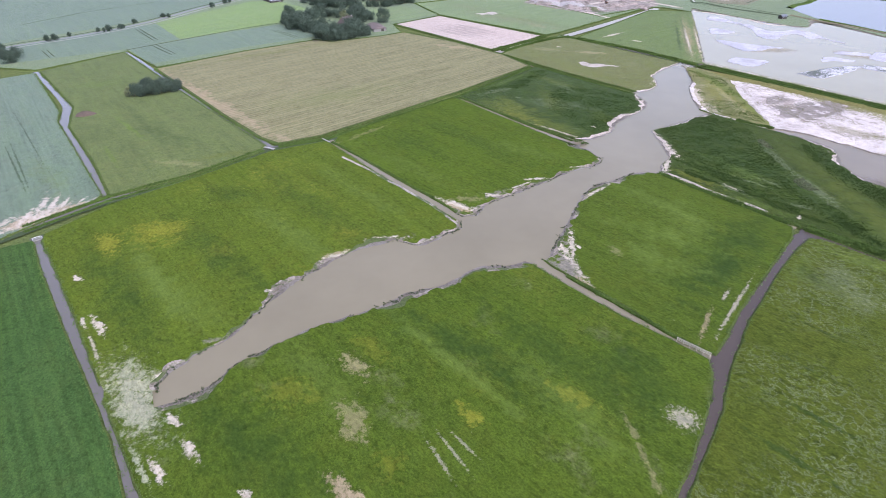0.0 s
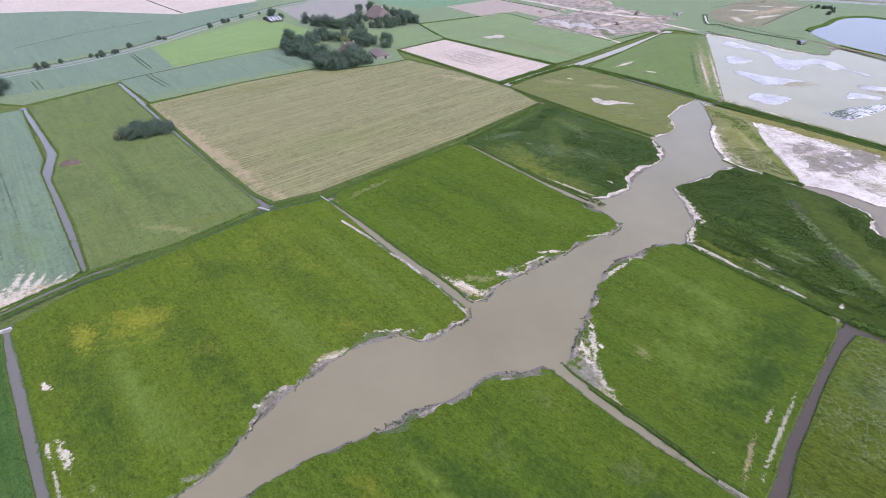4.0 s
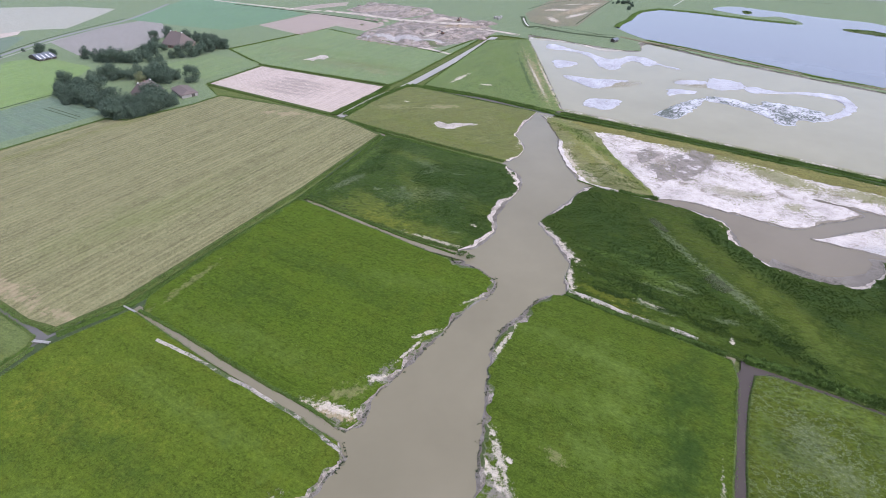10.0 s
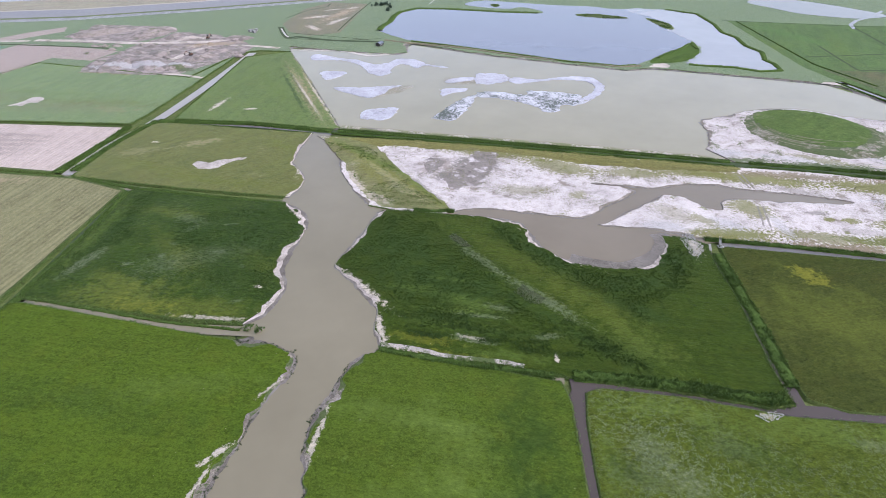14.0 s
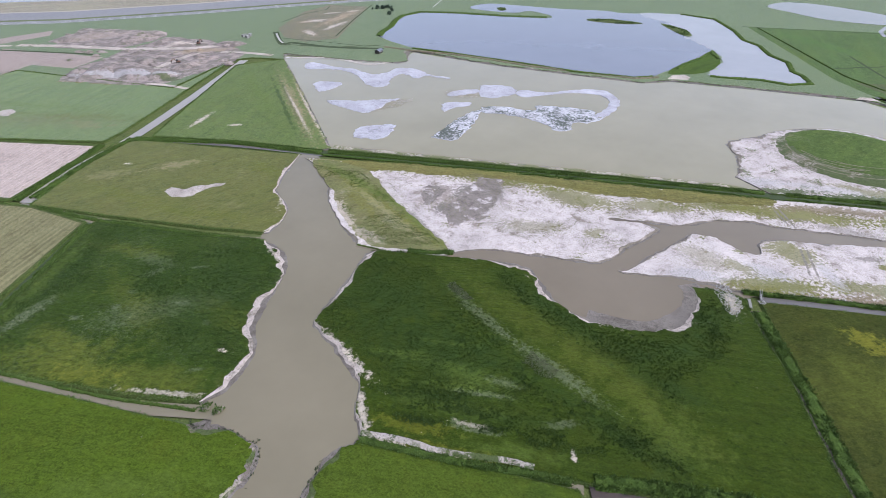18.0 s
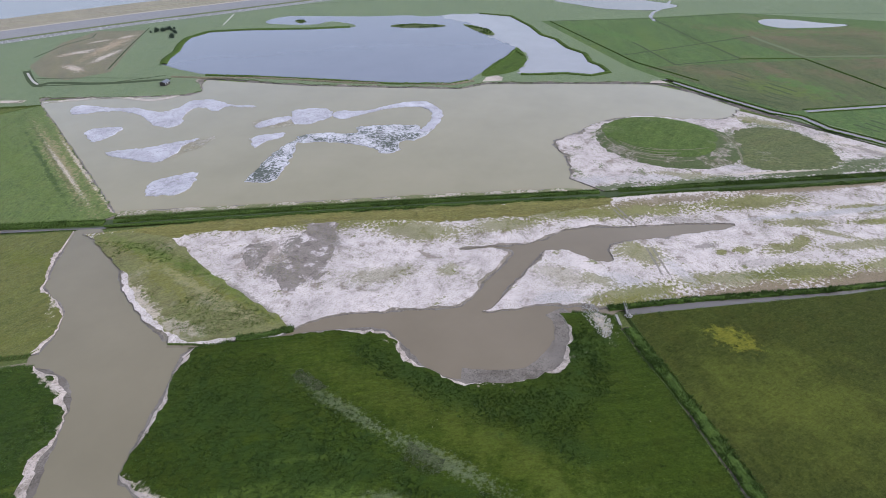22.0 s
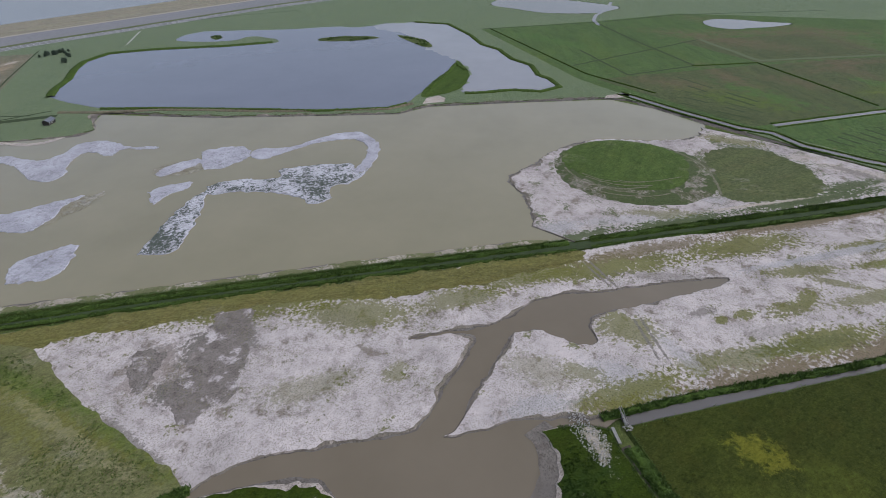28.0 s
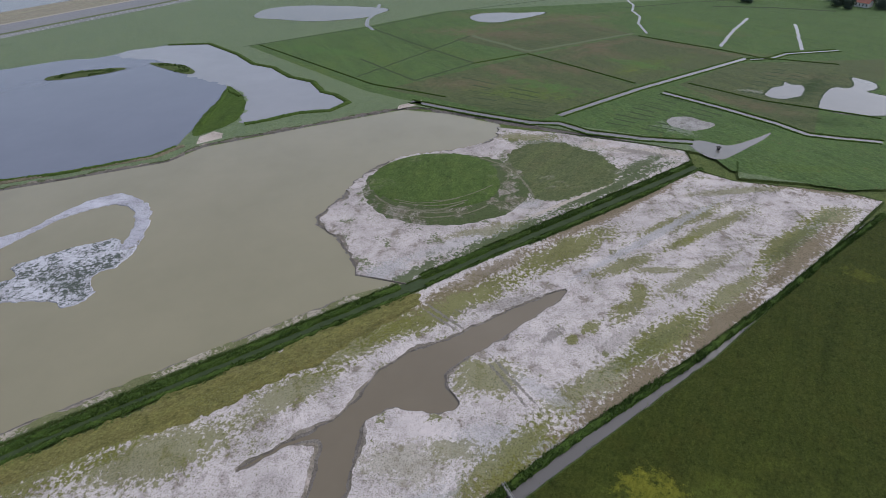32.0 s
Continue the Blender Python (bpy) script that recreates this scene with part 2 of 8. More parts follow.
def crust(name, pale, mud, weed, weeds=0.5, muds=0.4, shift=0.0, grain=0.9, marks=(), grassy=0.0, patch=1.0):
    """Dried salty clay with damp mud, sprouting weeds and, where grassy, stretches of turf."""
    k = Nodes(name, 0.9)
    # weak sheen for the haze over bare clay
    k.haze_sheen(0.04)
    c = k.mix(k.ramp(k.noise(14.0, 5.0, 0.6, shift=shift + 1), 0.38, 0.66), pale, tuple(0.70 * v for v in pale))
    c = k.mix(k.ramp(k.noise(7.0, 7.0, 0.7, shift=shift), 0.70 - 0.30 * muds, 0.74 - 0.28 * muds), c, mud)
    c = k.mix(k.mul(k.ramp(k.noise(1.4, 5.0, 0.75, shift=shift + 2), 0.45, 0.62), 0.28), c, tuple(0.6 * v for v in pale))
    fine = k.noise(0.35, 4.0, 0.75, shift=shift + 4)
    zone = k.ramp(k.noise(13.0, 4.0, 0.6, shift=shift + 57), 0.28, 0.50)
    c = k.mix(k.mul(k.mul(k.ramp(k.noise(3.4, 7.0, 0.75, shift=shift + 67), 0.52, 0.56), 0.6), zone), c, (0.62, 0.60, 0.58), "MULTIPLY")
    dots = k.plus(k.mul(k.noise(10.0, 4.0, 0.6, shift=shift + 9), patch), k.noise(grain * 1.3, 4.0, 0.75, shift=shift + 6), 0.75)
    c = k.mix(k.mul(k.ramp(dots, 0.63 + 0.5 * patch - 0.22 * weeds, 0.67 + 0.5 * patch - 0.22 * weeds), 0.9), c, weed)
    c = k.strokes(c, marks, shift, 0.07, 0.86, 1.7)
    if grassy:
        turf = k.ramp(k.noise(11.0, 5.0, 0.65, shift=shift + 13), 0.62 - 0.3 * grassy, 0.68 - 0.3 * grassy)
        c = k.mix(turf, c, k.mix(k.noise(1.0, 3.0, 0.7), (0.035, 0.06, 0.018), (0.095, 0.11, 0.035)))
    c = k.mix(k.mul(k.mul(k.ramp(k.noise(1.0, 5.0, 0.85, shift=shift + 31), 0.52, 0.62), 0.50), zone), c, (0.34, 0.34, 0.31), "MULTIPLY")
    c = k.mix(k.mul(k.mul(k.ramp(k.noise(0.7, 3.0, 0.8, shift=shift + 37), 0.52, 0.60), 0.42), zone), c, (0.45, 0.45, 0.42), "MULTIPLY")
    c = k.mix(k.mul(k.mul(k.ramp(k.noise(0.5, 2.0, 0.5, shift=shift + 47), 0.55, 0.60), 0.6), zone), c, (0.42, 0.44, 0.34), "MULTIPLY")
    return k.done(c, fine, 0.12, 0.5)


def water(name, color, murk, rough=0.07, shift=0.0, ripple=0.03, gloss=0.9):
    """Turbid standing water: opaque with suspended silt, glossy on top."""
    k = Nodes(name, rough)
    k.bsdf.inputs["IOR"].default_value = 1.33
    k.bsdf.inputs["Specular IOR Level"].default_value = gloss
    c = k.mix(k.ramp(k.noise(40.0, 4.0, 0.6, shift=shift), 0.3, 0.7), color, murk)
    c = k.mix(k.mul(k.noise(6.0, 3.0, 0.6, shift=shift + 2), 0.25), c, murk)
    return k.done(c, k.noise(0.6, 2.0, 0.5, shift=shift + 3), ripple, 0.12)


def plain(name, color, other=None, size=0.6, rough=0.8, metal=0.0, bump=0.02):
    k = Nodes(name, rough)
    k.bsdf.inputs["Metallic"].default_value = metal
    fac = k.noise(size, 5.0, 0.65)
    return k.done(k.mix(k.ramp(fac, 0.3, 0.7), color, other or tuple(0.65 * v for v in color)), fac, bump, 0.5)


def foliage(name, dark, light):
    k = Nodes(name, 0.85)
    info = k.n.new("ShaderNodeNewGeometry")
    c = k.mix(info.outputs["Random Per Island"], dark, light)
    return k.done(k.mix(k.mul(k.noise(2.2, 3.0), 0.5), c, dark))


MARKS = {}
MARKS["L2"] = [
    (-163.75, 191.25, 50, 23.1, 2.8, "pale", 1, 0.6),
    (-163.75, 193.75, 45, 17.9, 5, "pinkish", 0.8, 0.7),
    (-164.25, 195.75, 52, 10.9, 4, "pale", 0.75, 0.6),
    (-167.75, 204.25, 108, 10.9, 1.6, "pale", 0.95, 0.6),
    (-163.75, 206.25, 107, 8.1, 1.3, "pale", 0.95, 0.5),
    (-168.25, 195.5, 102, 6.6, 1.3, "pale", 0.9, 0.5),
    (-159.5, 206.75, 102, 5.3, 1, "pale", 0.9, 0.5),
    (-153.25, 208.75, 85, 3.1, 0.9, "pale", 0.9, 0.5),
    (-175.25, 186.75, 76, 8.5, 2.5, "pale", 0.8, 0.6),
    (-207, 246.5, -50, 38.6, 0.55, "dark", 0.7, 1),
    (-204.25, 246.5, -51, 38.4, 0.55, "dark", 0.7, 1),
]
MARKS["L2"] += [
    (-222.75, 282.75, -50, 56.3, 0.5, "dark", 0.6, 1),
    (-270.5, 529.75, -52, 32.5, 0.8, "dark", 0.8, 1),
    (-268.75, 531.75, -51, 32.0, 0.8, "dark", 0.8, 1),
    (-231.25, 472.5, -47, 22.8, 0.8, "dark", 0.8, 1),
    (-392, 646.5, 87, 66.6, 2.5, "dark", 0.3, 2),
    (-181.5, 231.75, -45, 24.1, 6, "light", 0.3, 2),
]
MARKS["W"] = [
    (89.25, 584.75, -48, 66.6, 8, "olive", 0.4, 2),
    (92.25, 560.25, -52, 18.8, 5, "straw", 0.3, 2),
    (62.5, 639.75, -50, 78.8, 6, "light", 0.3, 2),
]
MARKS["T"] = [
    (180.5, 345, -90, 53.2, 3, "weed", 0.6, 0.9),
    (178, 334.75, -94, 33.1, 3.2, "pale2", 0.45, 0.8),
    (161.25, 347.25, -106, 17.2, 3.5, "pale", 0.8, 0.8),
    (158.5, 325.75, -69, 11.5, 4, "pale", 0.55, 0.7),
    (173.5, 350, -99, 23.9, 4, "weed", 0.5, 0.6),
    (185, 365, -87, 42, 3.4, "light", 0.8, 1.2),
    (183, 318, -97, 20, 2.4, "light", 0.6, 1.2),
]
MARKS["A"] = [
    (-18.75, 175.75, 20, 7.4, 2, "mud", 0.8, 0.7),
    (-39, 166.25, 29, 5.2, 1.6, "pinkish", 0.8, 0.6),
    (-125.25, 174.25, -47, 10.1, 4, "yellow", 0.55, 0.5),
    (-108.25, 185, 35, 11.2, 6, "yellow", 0.4, 0.5),
    (-81.75, 169, -13, 6.0, 4, "yellow", 0.35, 0.5),
    (-39, 164.75, 35, 5.5, 1.6, "pale", 1, 0.7),
    (-38.5, 160.25, 47, 4.9, 1.2, "mud", 0.9, 0.7),
    (-21.5, 176.75, 10, 7.7, 1.5, "pale", 0.95, 0.7),
    (-20.75, 173.5, 21, 6.1, 1.2, "mud", 0.9, 0.7),
    (-55.25, 144.5, 0, 3.3, 1.3, "pale", 0.9, 0.6),
    (-76, 108, 45, 3.4, 1.4, "pale", 1, 0.6),
]
MARKS["A"] += [
    (-66.5, 121.25, 12, 4.0, 1, "mud", 0.8, 0.6),
    (-124.25, 152.25, -45, 3.0, 1.3, "pale", 1, 0.6),
    (-104.25, 127.75, -45, 5.8, 1.3, "pale", 0.9, 0.6),
    (-109.75, 129.25, -52, 3.2, 0.8, "pale", 0.9, 0.5),
    (-100.5, 118, -52, 8.4, 0.6, "pale", 0.6, 0.5),
    (-81.75, 100.75, -47, 14.6, 6.5, "weedpale", 0.5, 0.7),
    (-81.75, 100.75, -50, 15.2, 6, "pale", 0.2, 0.25),
    (-110.5, 180.75, -23, 14.5, 9, "yellow", 0.36, 1.2),
    (-124.25, 173.75, -17, 7.6, 4, "yellow", 0.39, 1),
    (-95.5, 150, -50, 28.2, 3, "light", 0.75, 2),
    (-59, 182, -46, 34.2, 5, "light", 0.5, 2),
]
MARKS["A"] += [
    (-84.25, 140.25, -39, 28.0, 6, "light", 0.44, 2),
    (-79.25, 165, -46, 33.0, 6, "dark", 0.56, 2),
    (-105.5, 144.5, -48, 32.5, 6, "dark", 0.62, 2),
    (-54.75, 205, -49, 39.1, 6, "dark", 0.38, 2),
    (-37.5, 217.25, -50, 37.3, 4, "light", 0.44, 2),
    (-93.25, 215.75, -34, 11.8, 6, "dark", 0.5, 2),
    (-34.25, 180.75, -29, 7.8, 3, "yellow", 0.23, 1),
]
MARKS["E"] = [
    (-24.5, 110.5, -45, 6.0, 2.6, "straw", 0.75, 0.7),
    (-23, 91, -56, 7.0, 4, "straw", 0.6, 0.7),
    (-1.25, 80.5, -61, 5.9, 0.6, "pale", 0.35, 0.3),
    (2.25, 82, -57, 6.2, 0.5, "pale", 0.35, 0.3),
    (4.75, 84.25, -49, 5.1, 0.45, "pale", 0.35, 0.3),
    (-21.75, 72.25, -41, 6.5, 2.2, "pinkish", 0.8, 0.8),
    (59.25, 91.5, -49, 4.2, 3.4, "pale", 0.55, 0.25),
    (7, 92.5, -45, 3.9, 2.6, "yellow", 0.55, 0.8),
    (4.5, 96.25, -27, 2.2, 1.4, "yellow", 0.52, 0.6),
    (-67, 92, -37, 3.0, 1.2, "pale", 0.9, 0.5),
    (-59.75, 83.5, -42, 4.2, 1.3, "pale", 0.9, 0.6),
]
MARKS["E"] += [
    (-64.5, 77.25, -51, 5.3, 1.2, "pale", 0.9, 0.6),
    (-43, 71.75, -40, 2.4, 1.1, "pale", 0.9, 0.6),
    (-68.75, 78, -49, 9.0, 0.8, "weedpale", 0.6, 0.6),
    (-78.5, 96.25, -46, 13.2, 6, "weedpale", 0.5, 0.7),
    (-78.5, 96.25, -46, 13.0, 5.5, "pale", 0.2, 0.25),
    (6.75, 116.25, -41, 25.8, 6, "dark", 0.68, 1.6),
    (32.25, 113.25, -48, 26.5, 7, "dark", 0.54, 1.6),
    (-45, 83.5, -36, 24.7, 8, "dark", 0.61, 1.6),
    (2.5, 111.75, -48, 29.0, 2.2, "light", 0.68, 2),
    (32, 96.75, -57, 19.5, 5, "light", 0.47, 2),
    (52.5, 108, -72, 16.3, 8, "dark", 0.61, 2),
]
MARKS["E"] += [
    (-40, 101, -8, 9.1, 5, "yellow", 0.26, 0.9),
    (32.75, 99.75, -41, 6.6, 4, "yellow", 0.33, 0.9),
    (-13.25, 79.5, -53, 5.3, 4, "yellow", 0.26, 0.9),
    (-20.5, 117.75, -39, 10.7, 4, "yellow", 0.23, 0.9),
    (45.75, 84.25, -86, 11.7, 1, "straw", 0.4, 1),
    (-35.25, 107.5, -46, 18.1, 5, "light", 0.41, 2),
]
MARKS["B"] = [
    (5.25, 201.25, -42, 8.8, 2.5, "pinkish", 0.85, 0.6),
    (24, 213, 37, 5.8, 2, "mud", 0.85, 0.6),
    (5.25, 203, -38, 10.7, 2.2, "pale", 0.95, 0.7),
    (4.5, 198.75, -37, 6.8, 1.5, "mud", 0.8, 0.7),
    (22.25, 210.75, -22, 5.2, 1.6, "pale", 0.9, 0.7),
    (23.75, 209.25, 15, 3.3, 1.2, "mud", 0.9, 0.7),
    (42.25, 226.75, 3, 5.2, 1.2, "pale", 0.9, 0.6),
    (34, 220, 36, 7.1, 0.8, "pale", 0.8, 0.6),
    (64.75, 239.75, 13, 5.7, 0.8, "pale", 0.7, 0.6),
    (-16.5, 241.75, -46, 37.9, 5, "light", 0.35, 2),
    (40.75, 260.25, -33, 24.4, 5, "light", 0.4, 2),
]
MARKS["B"] += [
    (18, 271.5, -52, 49.0, 6, "dark", 0.3, 2),
    (-40.5, 285.25, 47, 19.0, 2, "straw", 0.3, 1),
    (-16, 270.5, -50, 19.8, 7, "dark", 0.3, 2),
    (10.25, 208.25, -7, 7.5, 3, "straw", 0.4, 1),
]
MARKS["C"] = [
    (40, 323.75, -40, 20.8, 8, "olive", 0.75, 2),
    (67.25, 337.5, -88, 23.5, 5, "olive", 0.5, 2),
    (35.5, 356.75, 33, 11.9, 3, "reedpale", 0.5, 0.4),
    (74, 327.25, -21, 27.3, 8, "reedpale", 0.22, 0.4),
    (64.25, 292.5, -46, 23.7, 4, "olive", 0.5, 2),
    (86.25, 280, 46, 10.2, 1.2, "pale", 0.9, 0.6),
    (62.25, 285.25, -46, 16.0, 1.2, "pale", 0.8, 0.6),
    (121.5, 334.25, -93, 11.7, 1.2, "pale", 0.8, 0.6),
    (105, 303.75, 52, 18.3, 0.8, "pale", 0.7, 0.6),
]
MARKS["C"] += [
    (31.25, 355.25, 36, 9.8, 2.2, "reedpale", 0.52, 0.45),
    (41.5, 333.5, -69, 12.8, 4, "olive", 0.6, 1.5),
    (81.5, 363.75, -61, 12.8, 4, "reedpale", 0.24, 0.45),
    (94, 345.75, -33, 4.6, 1, "reedpale", 0.56, 0.45),
    (55.25, 296.5, -49, 26.6, 5, "olive", 0.5, 1.5),
    (83.5, 291.5, -56, 2.2, 1, "pale", 1, 0.5),
    (42.25, 374.75, 48, 31.3, 3, "light", 0.4, 1.5),
    (91.25, 307.25, -81, 18.6, 4, "olive", 0.4, 1.5),
]
MARKS["F"] = [
    (114, 266.75, -88, 17.6, 2.2, "pale", 1, 0.8),
    (106, 240, -115, 8.9, 1.6, "pale", 0.9, 0.7),
    (105.25, 226.25, -55, 9.0, 1.8, "pale", 0.9, 0.7),
    (115.25, 213.25, -50, 8.6, 1, "pale", 0.8, 0.7),
    (192.5, 234.75, -88, 18.2, 1, "pale", 0.9, 0.6),
    (204.75, 208, -37, 15.2, 1, "pale", 0.9, 0.6),
    (139, 302, 33, 12.3, 1, "pale", 0.9, 0.6),
    (162, 250.25, -93, 18.1, 2.4, "reedpale", 0.38, 0.4),
    (161.75, 215.5, -88, 19.7, 3.0, "reedpale", 0.42, 0.4),
    (140.75, 227, -62, 11.8, 4, "light", 0.6, 1),
    (137.25, 222.5, -51, 9.5, 1.2, "reedpale", 0.7, 0.5),
]
MARKS["F"] += [
    (127.5, 215.5, -55, 6.5, 1, "pale", 0.6, 0.5),
    (141.75, 190.75, -126, 2.5, 0.8, "pale", 1, 0.5),
]
MARKS["F"] += [
    (237.25, 196.75, -140, 8.4, 2.4, "pale", 0.9, 0.5),
]
MARKS["F"] += [
    (145.25, 222.25, -60, 6.5, 1.8, "reedpale", 0.38, 0.4),
    (124.25, 219.25, -87, 2.4, 1.5, "reedpale", 0.38, 0.4),
    (134.25, 242.25, -58, 17.5, 2, "light", 0.45, 1),
    (127.75, 223.25, -52, 15.9, 2.2, "light", 0.5, 1),
    (127.75, 212.75, -54, 6.7, 1.2, "reedpale", 0.45, 0.4),
    (147.25, 199.5, -34, 5.6, 1.5, "reedpale", 0.38, 0.4),
    (134.5, 227.25, -52, 15.2, 1.6, "light", 0.5, 1),
    (114.75, 225.75, -53, 12.1, 3, "yellow", 0.28, 1.2),
    (130.75, 201.5, -49, 13.8, 2.6, "light", 0.4, 1.2),
]
MARKS["F"] += [
    (173.75, 227.75, -89, 51.3, 8, "olive", 0.3, 2),
    (170.75, 196.25, -93, 22.8, 6, "olive", 0.35, 2),
    (167, 174.5, -87, 12.4, 10, "light", 0.22, 2),
    (116, 212.75, -53, 17.0, 3, "yellow", 0.25, 1.2),
    (129.5, 252, -46, 16.4, 1.5, "light", 0.4, 0.8),
    (143.75, 246.25, -51, 15.4, 1.5, "light", 0.35, 0.8),
]
MARKS["C"] += [
    (33.5, 356.25, 30, 8.5, 2.2, "reedpale", 0.32, 0.4),
    (79, 354, 2, 4.9, 2, "reedpale", 0.45, 0.35),
    (61, 339.75, -48, 2.0, 1.6, "reedpale", 0.38, 0.35),
    (80.5, 326.75, -47, 3.8, 1.4, "reedpale", 0.32, 0.35),
    (48, 343, -36, 2.8, 1.6, "reedpale", 0.45, 0.35),
    (68.5, 345.75, -50, 2.8, 1.3, "reedpale", 0.3, 0.35),
    (84, 309.5, -70, 1.7, 1.2, "reedpale", 0.3, 0.35),
    (73.25, 288.75, -32, 2.5, 1.2, "reedpale", 0.3, 0.35),
    (45.75, 307.5, -53, 14.6, 4, "yellow", 0.22, 1.5),
    (75, 378.5, -52, 17.5, 4, "olive", 0.5, 2),
]
MARKS["F"] += [
    (142, 281, -70, 22, 13, "dark", 0.6, 2),
    (138, 248, -60, 26, 12, "dark", 0.6, 2),
    (153, 222, -80, 20, 4, "dark", 0.55, 2),
    (184, 236, -92, 24, 4.5, "dark", 0.6, 2),
    (196, 198, -30, 17, 6, "dark", 0.6, 2),
    (222, 197, -20, 11, 5, "dark", 0.6, 2),
    (183, 189, -75, 11, 3.6, "dark", 0.55, 2),
    (157, 185, -80, 17, 3.6, "dark", 0.5, 2),
    (126, 231, -42, 17, 2.4, "dark", 0.5, 1.5),
    (134, 213, -46, 15, 2.2, "dark", 0.45, 1.5),
]
MARKS["C"] += [
    (96, 328, 48, 27, 15, "dark", 0.6, 2),
    (80, 350, 30, 14, 9, "dark", 0.45, 2),
    (50, 376, 46, 28, 4.5, "dark", 0.5, 2),
]
MARKS["H"] = [
    (43, 158.25, -83, 13.1, 3.2, "mud", 0.9, 0.7),
    (47.5, 171.25, -97, 9.4, 1.4, "pale", 0.8, 0.5),
    (46.75, 147.25, -68, 5.4, 2, "pinkish", 0.8, 0.6),
    (43.25, 176.25, -65, 4.9, 2, "mud", 0.8, 0.6),
    (62.25, 167.25, -66, 3.8, 2, "straw", 0.5, 0.6),
    (43.75, 168, -79, 9.8, 1.6, "pale", 0.9, 0.7),
    (38.5, 159.25, -27, 5.8, 2, "mud", 0.8, 0.8),
    (46, 156.5, -77, 11.4, 1.4, "pale", 0.7, 0.7),
    (51.75, 139.5, -54, 8.4, 0.8, "pale", 0.8, 0.6),
    (67, 214.75, 44, 13.7, 1.2, "pale", 0.8, 0.6),
    (47.75, 182, -63, 3.3, 1.2, "pale", 0.8, 0.6),
]
MARKS["H"] += [
    (88, 204.75, -52, 28.1, 4, "light", 0.5, 2),
    (86.25, 178.5, -59, 8.0, 4, "light", 0.6, 1.5),
    (104, 167, -134, 36, 9, "dark", 0.62, 3),
    (92, 148, -126, 16, 6, "dark", 0.5, 3),
    (96, 188.25, -88, 16.1, 7, "light", 0.5, 2),
    (73.5, 161.25, -99, 11.9, 5, "light", 0.5, 2),
    (90.75, 134.5, -130, 17.1, 0.7, "pale", 0.55, 0.3),
    (78.75, 126.75, -123, 9.0, 0.9, "pinkish", 0.5, 0.3),
    (91, 141, -130, 4.1, 0.6, "pale", 0.5, 0.3),
    (77.5, 161.25, -30, 16.1, 4, "light", 0.5, 2),
    (78.5, 180, -41, 19.0, 4, "light", 0.4, 2),
    (49.75, 170, -53, 1.6, 0.8, "pale", 1, 0.5),
]
MARKS["H"] += [
    (44.5, 158.25, -86, 7.6, 2.2, "mud", 0.7, 0.8),
]
MARKS["U"] = [
    (151.75, 388.75, 57, 20.1, 1.6, "pale", 0.95, 0.7),
    (169.5, 413.75, 29, 5.0, 1, "pale", 0.8, 0.6),
    (97, 475.25, -40, 2.4, 1.2, "pale", 1, 0.5),
    (118.5, 455, -17, 15.6, 5, "straw", 0.7, 1.2),
    (84.5, 467.25, -29, 15.1, 5, "straw", 0.4, 1.2),
    (107.5, 393, -52, 39.0, 4, "olive", 0.5, 1.5),
    (86.5, 434.25, -61, 43.6, 5, "olive", 0.5, 1.5),
    (154, 416, -74, 18.2, 4, "olive", 0.6, 1.5),
]
MARKS["V"] = [
    (216.5, 510.75, -108, 83.2, 5, "straw", 0.9, 0.6),
    (212.25, 498.5, -107, 53.9, 1.4, "pale", 0.8, 0.5),
    (208.5, 510.5, -108, 77.3, 1.5, "dark", 0.6, 2),
    (153, 518.75, 40, 14.0, 2.5, "pale", 0.95, 0.7),
    (167, 494.5, -34, 4.5, 2.2, "pale", 1, 0.6),
    (227, 515, -109, 95.4, 3, "straw", 0.8, 0.8),
    (217.75, 489, -108, 56.8, 1.2, "pale", 0.8, 0.6),
    (203, 531.25, -103, 79.5, 6, "light", 0.4, 2),
    (218.25, 523, -108, 91.4, 1.5, "dark", 0.4, 2),
]
MARKS["R"] = [
    (231.25, 135.75, -87, 29.3, 20, "olive", 0.55, 4),
    (250.75, 157, -102, 8.1, 5, "yellow", 0.55, 1),
    (254.25, 154.75, -105, 4.1, 3, "yellow", 0.39, 0.8),
    (339, 58.75, -129, 7.5, 5, "yellow", 0.2, 1),
]
MARKS["S"] = [
    (133, 148.5, -82, 9.6, 5, "reedpale", 0.17, 0.45),
    (153.75, 141.5, -83, 12.2, 4, "light", 0.32, 1.2),
    (122.5, 155.25, -132, 16.3, 3, "light", 0.32, 1.2),
    (97.5, 110.25, -51, 12.9, 0.6, "dark", 0.4, 1),
    (112, 123, -51, 16.2, 0.6, "dark", 0.4, 1),
    (91.5, 92, -46, 14.9, 1, "dark", 0.64, 1),
    (128.25, 144.75, -45, 15.5, 6, "reedpale", 0.17, 0.45),
    (80.25, 79.75, -49, 11.5, 1.2, "dark", 0.64, 1),
]
